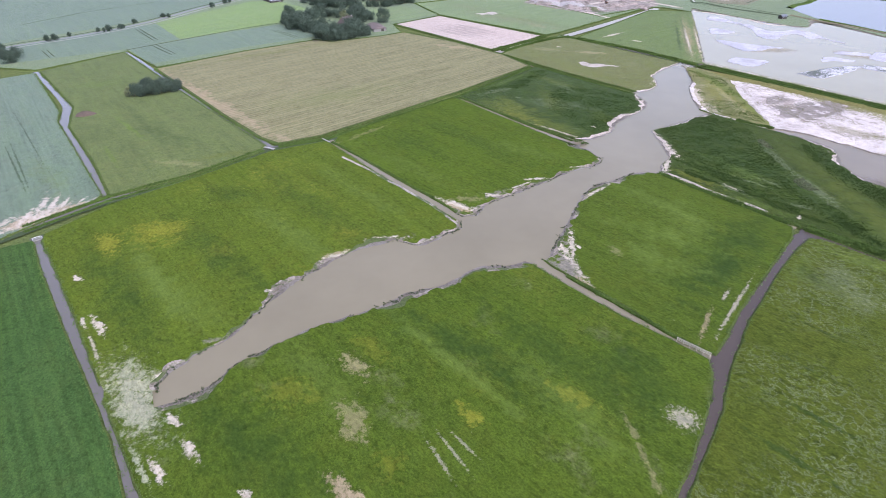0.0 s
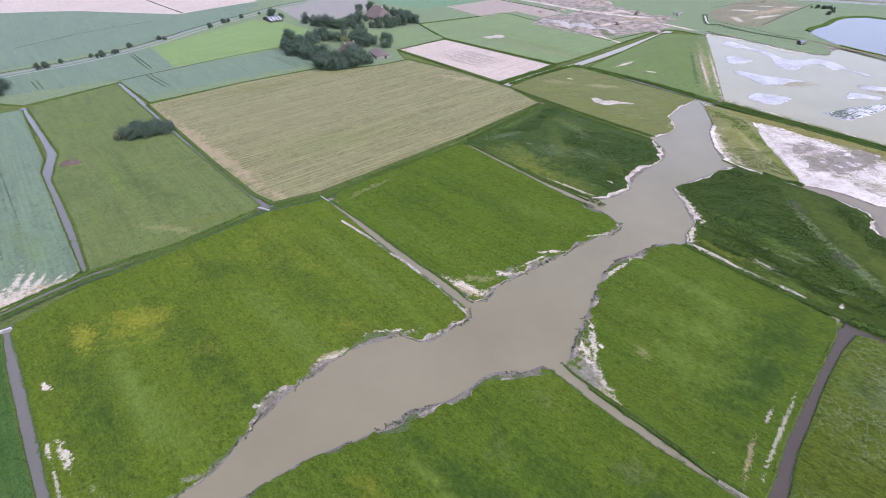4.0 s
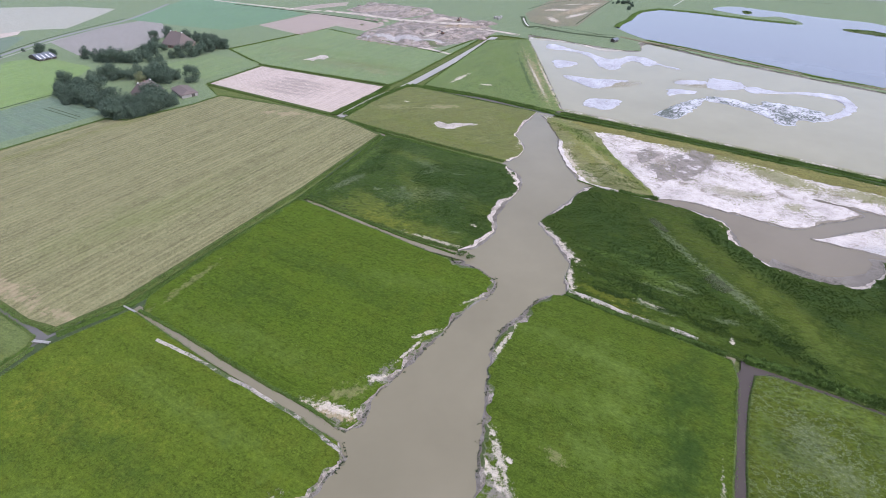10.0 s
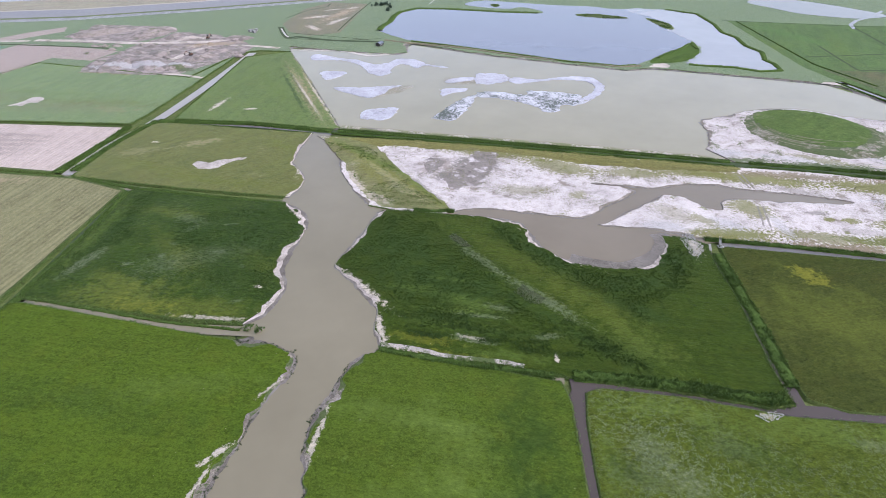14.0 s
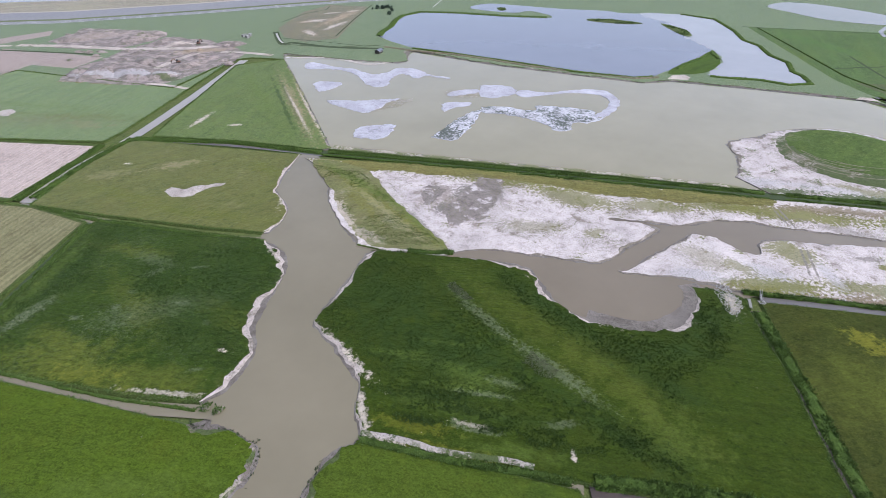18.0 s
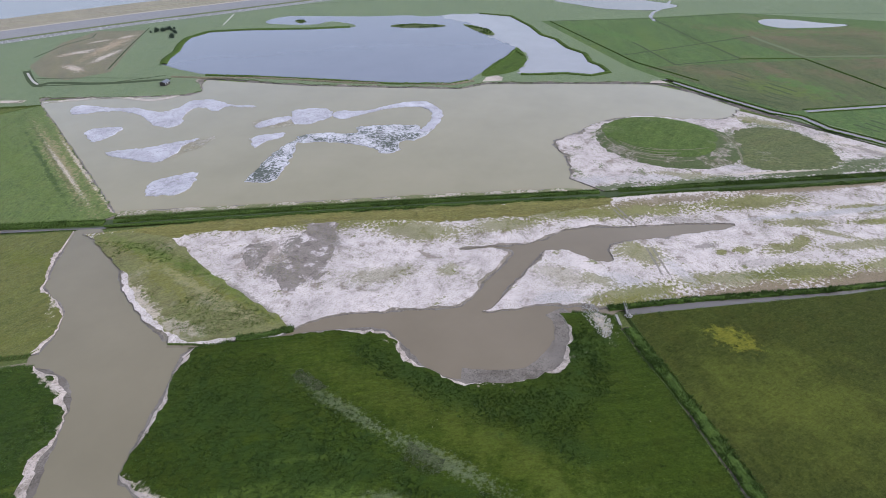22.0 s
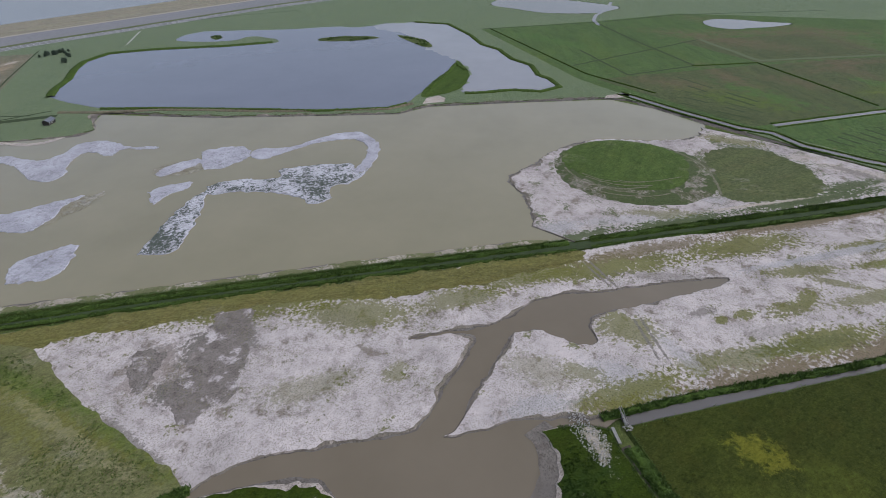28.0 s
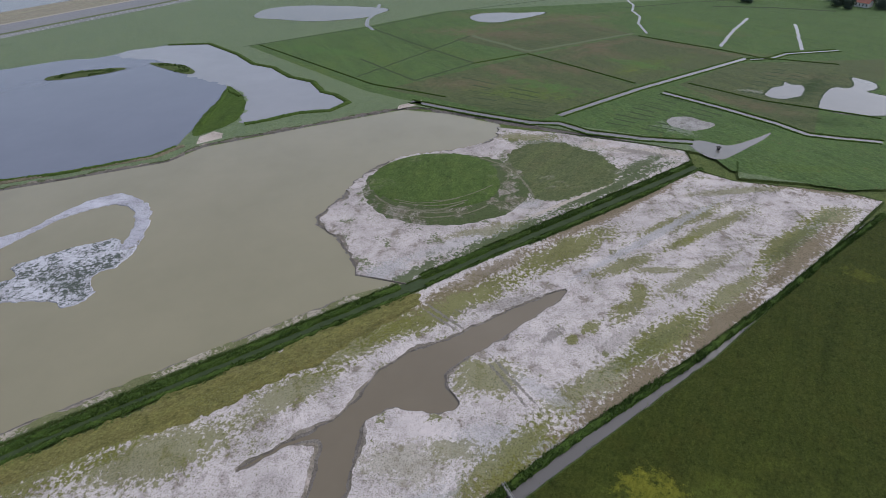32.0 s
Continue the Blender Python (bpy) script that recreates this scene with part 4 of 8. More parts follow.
M = {
    "base": meadow("rough_ground", (0.05, 0.075, 0.02), (0.09, 0.11, 0.035)),
    "A": meadow("buttercup_meadow", (0.0381, 0.0646, 0.0051), (0.0688, 0.0956, 0.0093), (0.21, 0.20, 0.025), 0.8, -50, 0.35, 5.0, 1.0, marks=MARKS["A"], lumps=0.38, lump_zone=34.0),
    "E": meadow("buttercup_meadow_rough", (0.0286, 0.0544, 0.0045), (0.0543, 0.0807, 0.0079), (0.20, 0.19, 0.025), 0.7, -50, 0.35, 4.0, 4.0, worn=(0.30, 0.26, 0.17), wear=0.35, marks=MARKS["E"], lumps=0.4, lump_zone=30.0),
    "B": meadow("even_meadow", (0.0353, 0.0629, 0.0048), (0.0572, 0.0855, 0.0075), None, 0, -50, 0.3, 6.0, 9.0, marks=MARKS["B"], lumps=0.38, lump_zone=34.0),
    "C": meadow("dark_sedge_meadow", (0.0173, 0.0357, 0.0036), (0.0293, 0.0495, 0.0053), None, 0, -50, 0.4, 3.0, 15.0, 20.0, web=0.2, lumps=0.6, marks=MARKS["C"], haze=0.08),
    "F": meadow("green_sedge_pasture", (0.0172, 0.0328, 0.0023), (0.0304, 0.0474, 0.0037), None, 0, -50, 0.5, 3.0, 21.0, 26.0, lumps=0.35, marks=MARKS["F"], haze=0.08),
    "olive_growth": meadow("olive_mudflat_growth", (0.092, 0.090, 0.026), (0.148, 0.138, 0.048), None, 0, -54, 0.3, 2.5, 25.0, 9.0, worn=(0.36, 0.33, 0.26), wear=0.5, lumps=0.35),
    "H": meadow("mown_meadow", (0.0305, 0.0555, 0.0047), (0.0551, 0.0804, 0.0084), None, 0, -50, 0.4, 5.0, 27.0, marks=MARKS["H"], lumps=0.3),
    # U, V, W, L2, BR, PK and far: base colours lifted to paint in haze
    "U": meadow("mossy_pasture", (0.0648, 0.0845, 0.0199), (0.1068, 0.1108, 0.0323), None, 0, 0, 0.2, 4.0, 31.0, 24.0, worn=(0.32, 0.26, 0.17), wear=0.3, marks=MARKS["U"], haze=0.13, lumps=0.35, tufty=0.7),
    "V": meadow("thin_pasture", (0.0633, 0.1015, 0.0294), (0.1002, 0.1316, 0.0398), None, 0, 40, 0.3, 4.0, 34.0, marks=MARKS["V"], haze=0.1, lumps=0.4),
    "W": meadow("grey_green_pasture", (0.0877, 0.1267, 0.0519), (0.1293, 0.1681, 0.0699), None, 0, 40, 0.3, 4.0, 37.0, marks=MARKS["W"], haze=0.16, tufty=0.5),
    "R": meadow("olive_pasture", (0.0246, 0.0356, 0.0061), (0.0383, 0.0463, 0.0079), (0.22, 0.20, 0.015), 0.0, -30, 0.3, 4.0, 41.0, marks=MARKS["R"]),
    "S": meadow("tussocky_pasture", (0.0309, 0.0493, 0.0048), (0.0549, 0.0710, 0.0080), None, 0, -40, 0.12, 3.0, 43.0, 12.0, seedy=0.2, web=0.6, marks=MARKS["S"], lumps=0.6, lump_zone=14.0),
    "L1": meadow("grazed_pasture", (0.0604, 0.0857, 0.0247), (0.0917, 0.1132, 0.0360), None, 0, -52, 0.35, 5.0, 45.0, seedy=0.3, tufty=0.5, lumps=0.15, marks=MARKS["L1"], haze=0.07),
    "L2": meadow("winter_wheat", (0.0819, 0.1191, 0.0787), (0.1114, 0.1475, 0.0977), None, 0, -52, 0.5, 2.5, 47.0, marks=MARKS["L2"], haze=0.16, tufty=0.5, lumps=0.1, rows=0.2, spacing=2.5),
    "L3": meadow("lush_grass", (0.0269, 0.0621, 0.0148), (0.0444, 0.0828, 0.0197), None, 0, -51, 0.5, 2.5, 49.0, rows=0.4, spacing=3.0),
    "BR": meadow("mown_hay_stubble", (0.1120, 0.1120, 0.0475), (0.1757, 0.1638, 0.0830), None, 0, 43, 0.9, 4.0, 51.0, 60.0, line=2.6, marks=MARKS["BR"], tufty=0.35, seedy=0.1, lumps=0.0, haze=0.07, rows=0.42, spacing=3.0),
    "PK": meadow("bare_tilled_clay", (0.3164, 0.2464, 0.2109), (0.4052, 0.3308, 0.2942), None, 0, 43, 0.6, 4.0, 53.0, 40.0, line=2.6, tufty=0.9, seedy=0.0, haze=0.16, rows=0.35, spacing=2.8, marks=MARKS["PK"]),
    "PK2": meadow("bare_red_clay", (0.205, 0.160, 0.132), (0.265, 0.210, 0.178), None, 0, 43, 0.4, 4.0, 54.0, 40.0, line=2.6, tufty=0.5, seedy=0.0, haze=0.16),
    # far grass is paled and blued: distance haze in its base colour
    "far": meadow("far_polder_grass", (0.0843, 0.1221, 0.0583), (0.1274, 0.1588, 0.0762), None, 0, 30, 0.3, 4.0, 55.0, 45.0, seedy=0.12, worn=(0.17, 0.15, 0.095), wear=0.45, haze=0.16, tufty=0.6),
    "lush": meadow("young_bright_grass", (0.105, 0.165, 0.045), (0.140, 0.195, 0.060), None, 0, 46, 0.2, 2.0, 57.0, 60.0, haze=0.16),
    "pale_field": meadow("pale_sprouting_clay", (0.2268, 0.2201, 0.1806), (0.2730, 0.2621, 0.2201), None, 0, 50, 0.3, 4.0, 97.0, 60.0, seedy=0.0, haze=0.16, lumps=0.1),
    "fallow": meadow("grey_fallow_clay", (0.165, 0.148, 0.132), (0.205, 0.185, 0.168), None, 0, 50, 0.3, 4.0, 93.0, 40.0, seedy=0.0, haze=0.16, lumps=0.1),
    "blue_grass": meadow("far_blue_green_grass", (0.082, 0.145, 0.078), (0.102, 0.168, 0.092), None, 0, 46, 0.2, 2.0, 95.0, 60.0, haze=0.16),
    "brownish": meadow("seeding_brown_grass", (0.056, 0.075, 0.030), (0.083, 0.097, 0.041), None, 0, 30, 0.2, 4.0, 59.0, 50.0, marks=MARKS["Q"], haze=0.06, lumps=0.45, lump_zone=40.0),
    "fresh": meadow("fresh_pasture", (0.0480, 0.0870, 0.0250), (0.0760, 0.1180, 0.0350), None, 0, 30, 0.4, 5.0, 61.0, 50.0, marks=MARKS["Q"], haze=0.06, lumps=0.5, lump_zone=40.0),
    "rough_bare": meadow("rough_bare_grass", (0.100, 0.098, 0.055), (0.150, 0.132, 0.080), None, 0, 60, 0.3, 4.0, 91.0, 30.0, marks=MARKS["RW"], haze=0.16),
    "bank": meadow("bank_grass", (0.0340, 0.0576, 0.0136), (0.0680, 0.0864, 0.0238), None, 0, 0, 0.0, 4.0, 63.0, 6.0, haze=0.04),
    "triangle": meadow("dry_saltmarsh_grass", (0.088, 0.100, 0.036), (0.142, 0.140, 0.064), None, 0, -30, 0.2, 2.0, 65.0, 12.0, marks=MARKS["T"], worn=(0.5, 0.44, 0.38), wear=0.5),
    "shore": crust("shore_crust", (0.31, 0.265, 0.225), (0.165, 0.14, 0.115), (0.065, 0.085, 0.03), 0.55, 0.8, 2.0, grassy=0.55),
    "pale_shore": crust("pale_shore_crust", (0.4554, 0.3933, 0.3467), (0.2070, 0.1780, 0.1449), (0.08, 0.092, 0.035), 0.3, 0.5, 2.6),
    "mudshore": crust("wet_mud_shore", (0.36, 0.31, 0.27), (0.185, 0.16, 0.125), (0.10, 0.10, 0.05), 0.15, 0.9, 3.0),
    "flat": crust("salt_crust_flat", (0.5448, 0.4861, 0.4570), (0.2433, 0.2070, 0.1727), (0.140, 0.140, 0.050), 0.54, 0.44, 5.0, marks=MARKS["flat"]),
    "peninsula": crust("mud_peninsula", (0.49, 0.435, 0.41), (0.24, 0.205, 0.17), (0.10, 0.115, 0.045), 0.7, 0.5, 7.0, marks=MARKS["P"]),
    "lagoon_bank": crust("lagoon_bank_clay", (0.3960, 0.3510, 0.2816), (0.2070, 0.1800, 0.1320), (0.11, 0.12, 0.04), 1.35, 0.45, 8.5, marks=MARKS["KS"]),
    "mud": crust("damp_mud", (0.25, 0.215, 0.175), (0.19, 0.165, 0.125), (0.11, 0.11, 0.05), 0.2, 0.6, 12.0),
    "shell": crust("shell_bank", (0.47, 0.46, 0.50), (0.27, 0.25, 0.20), (0.12, 0.125, 0.10), 0.15, 0.22, 15.0),
    "shell_veg": crust("shell_bank_overgrown", (0.56, 0.55, 0.58), (0.32, 0.30, 0.28), (0.035, 0.050, 0.028), 1.22, 0.15, 18.0, 1.0, patch=0.5),
    "rubble": crust("tipped_soil", (0.32, 0.265, 0.235), (0.17, 0.145, 0.125), (0.115, 0.120, 0.060), 0.62, 0.75, 20.0, marks=MARKS["RU"]),
    "creek": water("silty_creek_water", (0.1803, 0.1565, 0.1015), (0.1500, 0.1301, 0.0826), 0.08),
    "pond": water("silty_pool_water", (0.165, 0.135, 0.092), (0.135, 0.11, 0.072), 0.08, 5.0),
    "lagoon": water("milky_lagoon_water", (0.240, 0.215, 0.135), (0.205, 0.186, 0.114), 0.10, 9.0),
    # bluish sky reflection and haze are put into the lake's base colour
    "lake": water("deep_lake_water", (0.130, 0.138, 0.170), (0.116, 0.124, 0.152), 0.12, 12.0),
    # same water as the lake; its stronger sky reflection is a paler base colour
    "lobe": water("sky_pale_arm_water", (0.235, 0.232, 0.235), (0.205, 0.205, 0.205), 0.1, 13.0),
    "slate_water": water("slate_ditch_water", (0.1313, 0.1215, 0.1008), (0.1103, 0.1030, 0.0855), 0.08, 14.0),
    "path_grass": plain("trodden_grass", (0.12, 0.135, 0.075), (0.085, 0.105, 0.05), 2.0, 0.95),
    "silt": crust("dried_silt", (0.34, 0.32, 0.30), (0.20, 0.19, 0.16), (0.06, 0.085, 0.03), 0.55, 0.4, 33.0),
    "terrace": crust("earthwork_terrace", (0.30, 0.27, 0.22), (0.15, 0.135, 0.09), (0.070, 0.080, 0.028), 1.3, 0.6, 35.0, grassy=0.62),
    "patchy": crust("thin_clay_crust", (0.40, 0.355, 0.315), (0.22, 0.19, 0.155), (0.05, 0.075, 0.022), 1.0, 0.4, 29.0, grassy=0.42),
    "sand": crust("sandy_track", (0.50, 0.43, 0.37), (0.33, 0.28, 0.23), (0.10, 0.11, 0.05), 0.7, 0.3, 26.0),
    "sand2": crust("white_pool_bed", (0.45, 0.395, 0.355), (0.29, 0.25, 0.215), (0.10, 0.11, 0.05), 0.2, 0.4, 27.0),
    "dark_strip": plain("wet_sedge_strip", (0.030, 0.045, 0.017), (0.046, 0.064, 0.025), 3.0, 0.95),
    "rut": plain("worn_clay_rut", (0.185, 0.168, 0.120), (0.07, 0.08, 0.035), 1.0, 0.95),
    "digger": plain("rusty_brown_paint", (0.17, 0.085, 0.05), (0.12, 0.065, 0.045), 0.5, 0.5),
    "ditch": water("ditch_water", (0.118, 0.108, 0.098), (0.098, 0.090, 0.080), 0.08, 15.0, gloss=0.7),
    "river": water("dark_river_water", (0.070, 0.056, 0.048), (0.058, 0.047, 0.040), 0.08, 16.0, gloss=0.35),
    "canal": water("grey_canal_water", (0.25, 0.225, 0.195), (0.21, 0.19, 0.165), 0.3, 18.0),
    "sea": water("grey_sea_water", (0.16, 0.17, 0.18), (0.20, 0.21, 0.22), 0.2, 21.0),
    "wet_mud": crust("wet_grey_mud", (0.1716, 0.1507, 0.1297), (0.1214, 0.1054, 0.0879), (0.08, 0.085, 0.05), 0.1, 0.7, 39.0),
    "mud_pan": crust("torn_mud_pan", (0.50, 0.45, 0.43), (0.185, 0.160, 0.138), (0.12, 0.11, 0.05), 0.12, 1.0, 42.0),
    "brown_bank": meadow("dry_brown_reed_bank", (0.105, 0.092, 0.062), (0.165, 0.142, 0.100), None, 0, 0, 0.2, 3.0, 83.0, 5.0),
    "sedge_leaf": foliage("dark_sedge_leaves", (0.0203, 0.0457, 0.0072), (0.0561, 0.0895, 0.0163)),
    "pale_reed": foliage("pale_reed_plumes", (0.0870, 0.1030, 0.0520), (0.1741, 0.1918, 0.1163)),
    "pale_stone": plain("pale_rubble_stone", (0.42, 0.40, 0.37), (0.28, 0.27, 0.24), 0.4, 0.9),
    "scrub": foliage("waterline_scrub", (0.026, 0.040, 0.016), (0.075, 0.095, 0.038)),
    "reed": foliage("reed_leaves", (0.0600, 0.1032, 0.0208), (0.1080, 0.1548, 0.0384)),
    "dark_reed": foliage("dense_reed_leaves", (0.0429, 0.0793, 0.0130), (0.0806, 0.1248, 0.0215)),
    "reed_mass": meadow("reed_bank", (0.0306, 0.0585, 0.0117), (0.0559, 0.0884, 0.0163), None, 0, 0, 0.0, 4.0, 81.0, 5.0),
    "dike_top": meadow("dry_dike_grass", (0.185, 0.170, 0.125), (0.235, 0.212, 0.160), None, 0, -30, 0.2, 3.0, 71.0, haze=0.1),
    "mound": meadow("earthwork_grass", (0.0400, 0.0740, 0.0180), (0.0740, 0.1060, 0.0280), None, 0, 0, 0.0, 4.0, 73.0, 9.0, worn=(0.32, 0.28, 0.22), wear=0.6),
    "turf": meadow("thin_olive_turf", (0.060, 0.078, 0.030), (0.098, 0.112, 0.050), None, 0, -40, 0.2, 3.0, 99.0, 9.0, worn=(0.40, 0.355, 0.32), wear=0.9, lumps=0.4),
    "shoal": crust("silty_shoal", (0.335, 0.315, 0.265), (0.235, 0.212, 0.145), (0.12, 0.12, 0.06), 0.2, 0.9, 45.0),
    "pale_wood": plain("pale_weathered_wood", (0.42, 0.38, 0.30), (0.33, 0.30, 0.24), 0.3),
    "tuft": foliage("grass_tufts", (0.050, 0.085, 0.014), (0.12, 0.155, 0.034)),
    "weed_leaf": foliage("mudflat_weeds", (0.13, 0.13, 0.06), (0.27, 0.25, 0.14)),
    # leaf greens raised and turned bluish to paint in distance haze
    "leaf": foliage("tree_leaves", (0.031, 0.051, 0.036), (0.084, 0.112, 0.073)),
    "leaf_light": foliage("hawthorn_leaves", (0.10, 0.12, 0.05), (0.20, 0.20, 0.11)),
    "bark": plain("bark", (0.10, 0.08, 0.06)),
    "asphalt": plain("asphalt", (0.20, 0.20, 0.205), (0.16, 0.16, 0.165), 3.0),
    "dike_grass": meadow("dike_grass", (0.075, 0.10, 0.04), (0.115, 0.13, 0.06), None, 0, -30, 0.3, 3.0, 70.0, haze=0.1),
    "stone": plain("basalt_slope", (0.24, 0.22, 0.19), (0.33, 0.30, 0.25), 2.0),
    "brick": plain("red_brick_wall", (0.20, 0.125, 0.10), (0.15, 0.10, 0.085), 1.2),
    "thatch": plain("weathered_roof_tiles", (0.135, 0.105, 0.095), (0.10, 0.08, 0.075), 1.2),
    "red_tile": plain("red_roof_tiles", (0.30, 0.12, 0.08), (0.22, 0.09, 0.07), 1.0),
    "slate": plain("grey_sheet_roof", (0.10, 0.11, 0.13), (0.14, 0.15, 0.17), 2.0, 0.6),
    "white": plain("white_painted_boards", (0.78, 0.77, 0.75), (0.68, 0.67, 0.65), 1.0),
    "dark_wood": plain("dark_wet_wood", (0.07, 0.06, 0.05), (0.05, 0.045, 0.04), 0.3),
    "concrete": plain("pale_concrete", (0.27, 0.26, 0.24), (0.20, 0.195, 0.18), 0.6),
    "glass": plain("window_glass", (0.03, 0.035, 0.04), (0.05, 0.055, 0.06), 2.0, 0.1, 0.0, 0.0),
    "heap": plain("manure_heap", (0.062, 0.046, 0.038), (0.105, 0.080, 0.060), 0.8, 0.95),
}

# ---- building helpers ----
rng = np.random.default_rng(7)
WATER, BED = -0.45, -0.95
OUTLINES = {}


def inside(x, y, ring):
    """Which of the points lie inside a ring, as an array of truths."""
    x, y, e, n = np.atleast_1d(x)[:, None], np.atleast_1d(y)[:, None], ring, np.roll(ring, -1, 0)
    with np.errstate(divide="ignore", invalid="ignore"):
        cut = ((e[:, 1] > y) != (n[:, 1] > y)) & (x < (n[:, 0] - e[:, 0]) * (y - e[:, 1]) / (n[:, 1] - e[:, 1]) + e[:, 0])
    return cut.sum(1) % 2 == 1


def link(name, verts, faces, mat, parent=None, smooth=False):
    me = bpy.data.meshes.new(name)
    me.from_pydata([tuple(v) for v in verts], [], [tuple(f) for f in faces])
    me.materials.append(mat)
    if smooth:
        me.polygons.foreach_set("use_smooth", [True] * len(me.polygons))
    me.update()
    ob = new(name, me)
    if parent:
        ob.parent = parent
    return ob


def part(name, bm, material, parent=None, label=""):
    me = bpy.data.meshes.new(name)
    bm.to_mesh(me)
    bm.free()
    me.materials.append(material)
    ob = new(name, me)
    if parent:
        ob.parent = parent
    return tagged(ob, label)


def wander(p, amount, size, seed):
    """A small sideways drift that is the same wherever p is the same."""
    q = Vector((p[0] / size, p[1] / size, seed))
    return amount * (noise.noise(q) + 0.5 * noise.noise(q * 2.7) + 0.3 * noise.noise(q * 6.1))


def curve(pts, step, amount=0.0, size=6.0, seed=0.0, soft=True, closed=False):
    """Points along a line at even steps, rounded where soft, with an uneven run."""
    p = [Vector((*q[:2], 0)) for q in pts]
    n, out = len(p), []
    for i in range(n if closed else n - 1):
        a, b = p[i], p[(i + 1) % n]
        k = max(1, round((b - a).length / step))
        before = p[i - 1] if closed or i else a
        after = p[(i + 2) % n] if closed or i + 2 < n else b
        for j in range(k):
            u = j / k
            if soft:
                c = 0.5 * (2 * a + (b - before) * u + (2 * before - 5 * a + 4 * b - after) * u * u + (3 * a - before - 3 * b + after) * u ** 3)
            else:
                c = a.lerp(b, u)
            out.append(c)
    if not closed:
        out.append(p[-1])
    return [Vector((c.x + wander(c, amount, size, seed), c.y + wander(c, amount, size, seed + 40), 0)) for c in out]


def area(pts):
    return 0.5 * sum(a.x * b.y - b.x * a.y for a, b in zip(pts, pts[1:] + pts[:1]))


def outward(pts):
    """Unit normals that point out of a counter-clockwise outline."""
    n, out = len(pts), []
    for i in range(n):
        d = pts[(i + 1) % n] - pts[i - 1]
        out.append(Vector((d.y, -d.x, 0)).normalized() if d.length > 1e-6 else Vector((1, 0, 0)))
    return out


def filled(pts, z):
    """Triangles that fill an outline."""
    tris = bpy_tess([[Vector((q.x, q.y, 0)) for q in pts]])
    faces = []
    for a, b, c in tris:
        u, v = pts[b] - pts[a], pts[c] - pts[a]
        faces.append((a, b, c) if u.x * v.y - u.y * v.x > 0 else (a, c, b))
    return [(q.x, q.y, z) for q in pts], faces


from mathutils.geometry import tessellate_polygon as bpy_tess


def tufts(name, spots, mat, label, height=(0.5, 1.0), blades=5, spread=0.35, width=0.16, category="reeds", lean=0.45):
    """Many small tufts of leaf blades in one mesh, each blade a bent strip."""
    s = np.asarray(spots, float)
    if not len(s):
        return None
    n = len(s) * blades
    base = np.repeat(s[:, :3], blades, 0)
    base[:, :2] += rng.normal(0, spread, (n, 2))
    h = rng.uniform(*height, n) * (np.repeat(s[:, 3], blades) if s.shape[1] > 3 else 1.0)
    turn = rng.uniform(0, 2 * np.pi, n)
    side = np.stack([np.cos(turn), np.sin(turn), 0 * turn], 1) * (width * rng.uniform(0.6, 1.4, n))[:, None]
    bend = rng.uniform(0, 2 * np.pi, n)
    over = np.stack([np.cos(bend), np.sin(bend), 0 * bend], 1) * (h * rng.uniform(0.1, lean * 2, n))[:, None]
    up = np.stack([0 * h, 0 * h, h], 1)
    v = np.stack([base - side, base + side, base + 0.55 * up + 0.3 * over + 0.8 * side, base + 0.55 * up + 0.3 * over - 0.8 * side, base + up + over], 1).reshape(-1, 3)
    i = np.arange(n)[:, None] * 5
    me = bpy.data.meshes.new(name)
    me.vertices.add(len(v))
    me.vertices.foreach_set("co", v.ravel())
    loops = np.concatenate([i + [0, 1, 2, 3], i + [3, 2, 4]], 1).ravel()
    me.loops.add(len(loops))
    me.loops.foreach_set("vertex_index", loops.astype(np.int32))
    me.polygons.add(2 * n)
    starts = (np.arange(n)[:, None] * 7 + [0, 4]).ravel()
    me.polygons.foreach_set("loop_start", starts.astype(np.int32))
    me.polygons.foreach_set("loop_total", np.tile([4, 3], n).astype(np.int32))
    me.update(calc_edges=True)
    me.materials.append(mat)
    return tagged(new(name, me), label, category, "", "stuff")


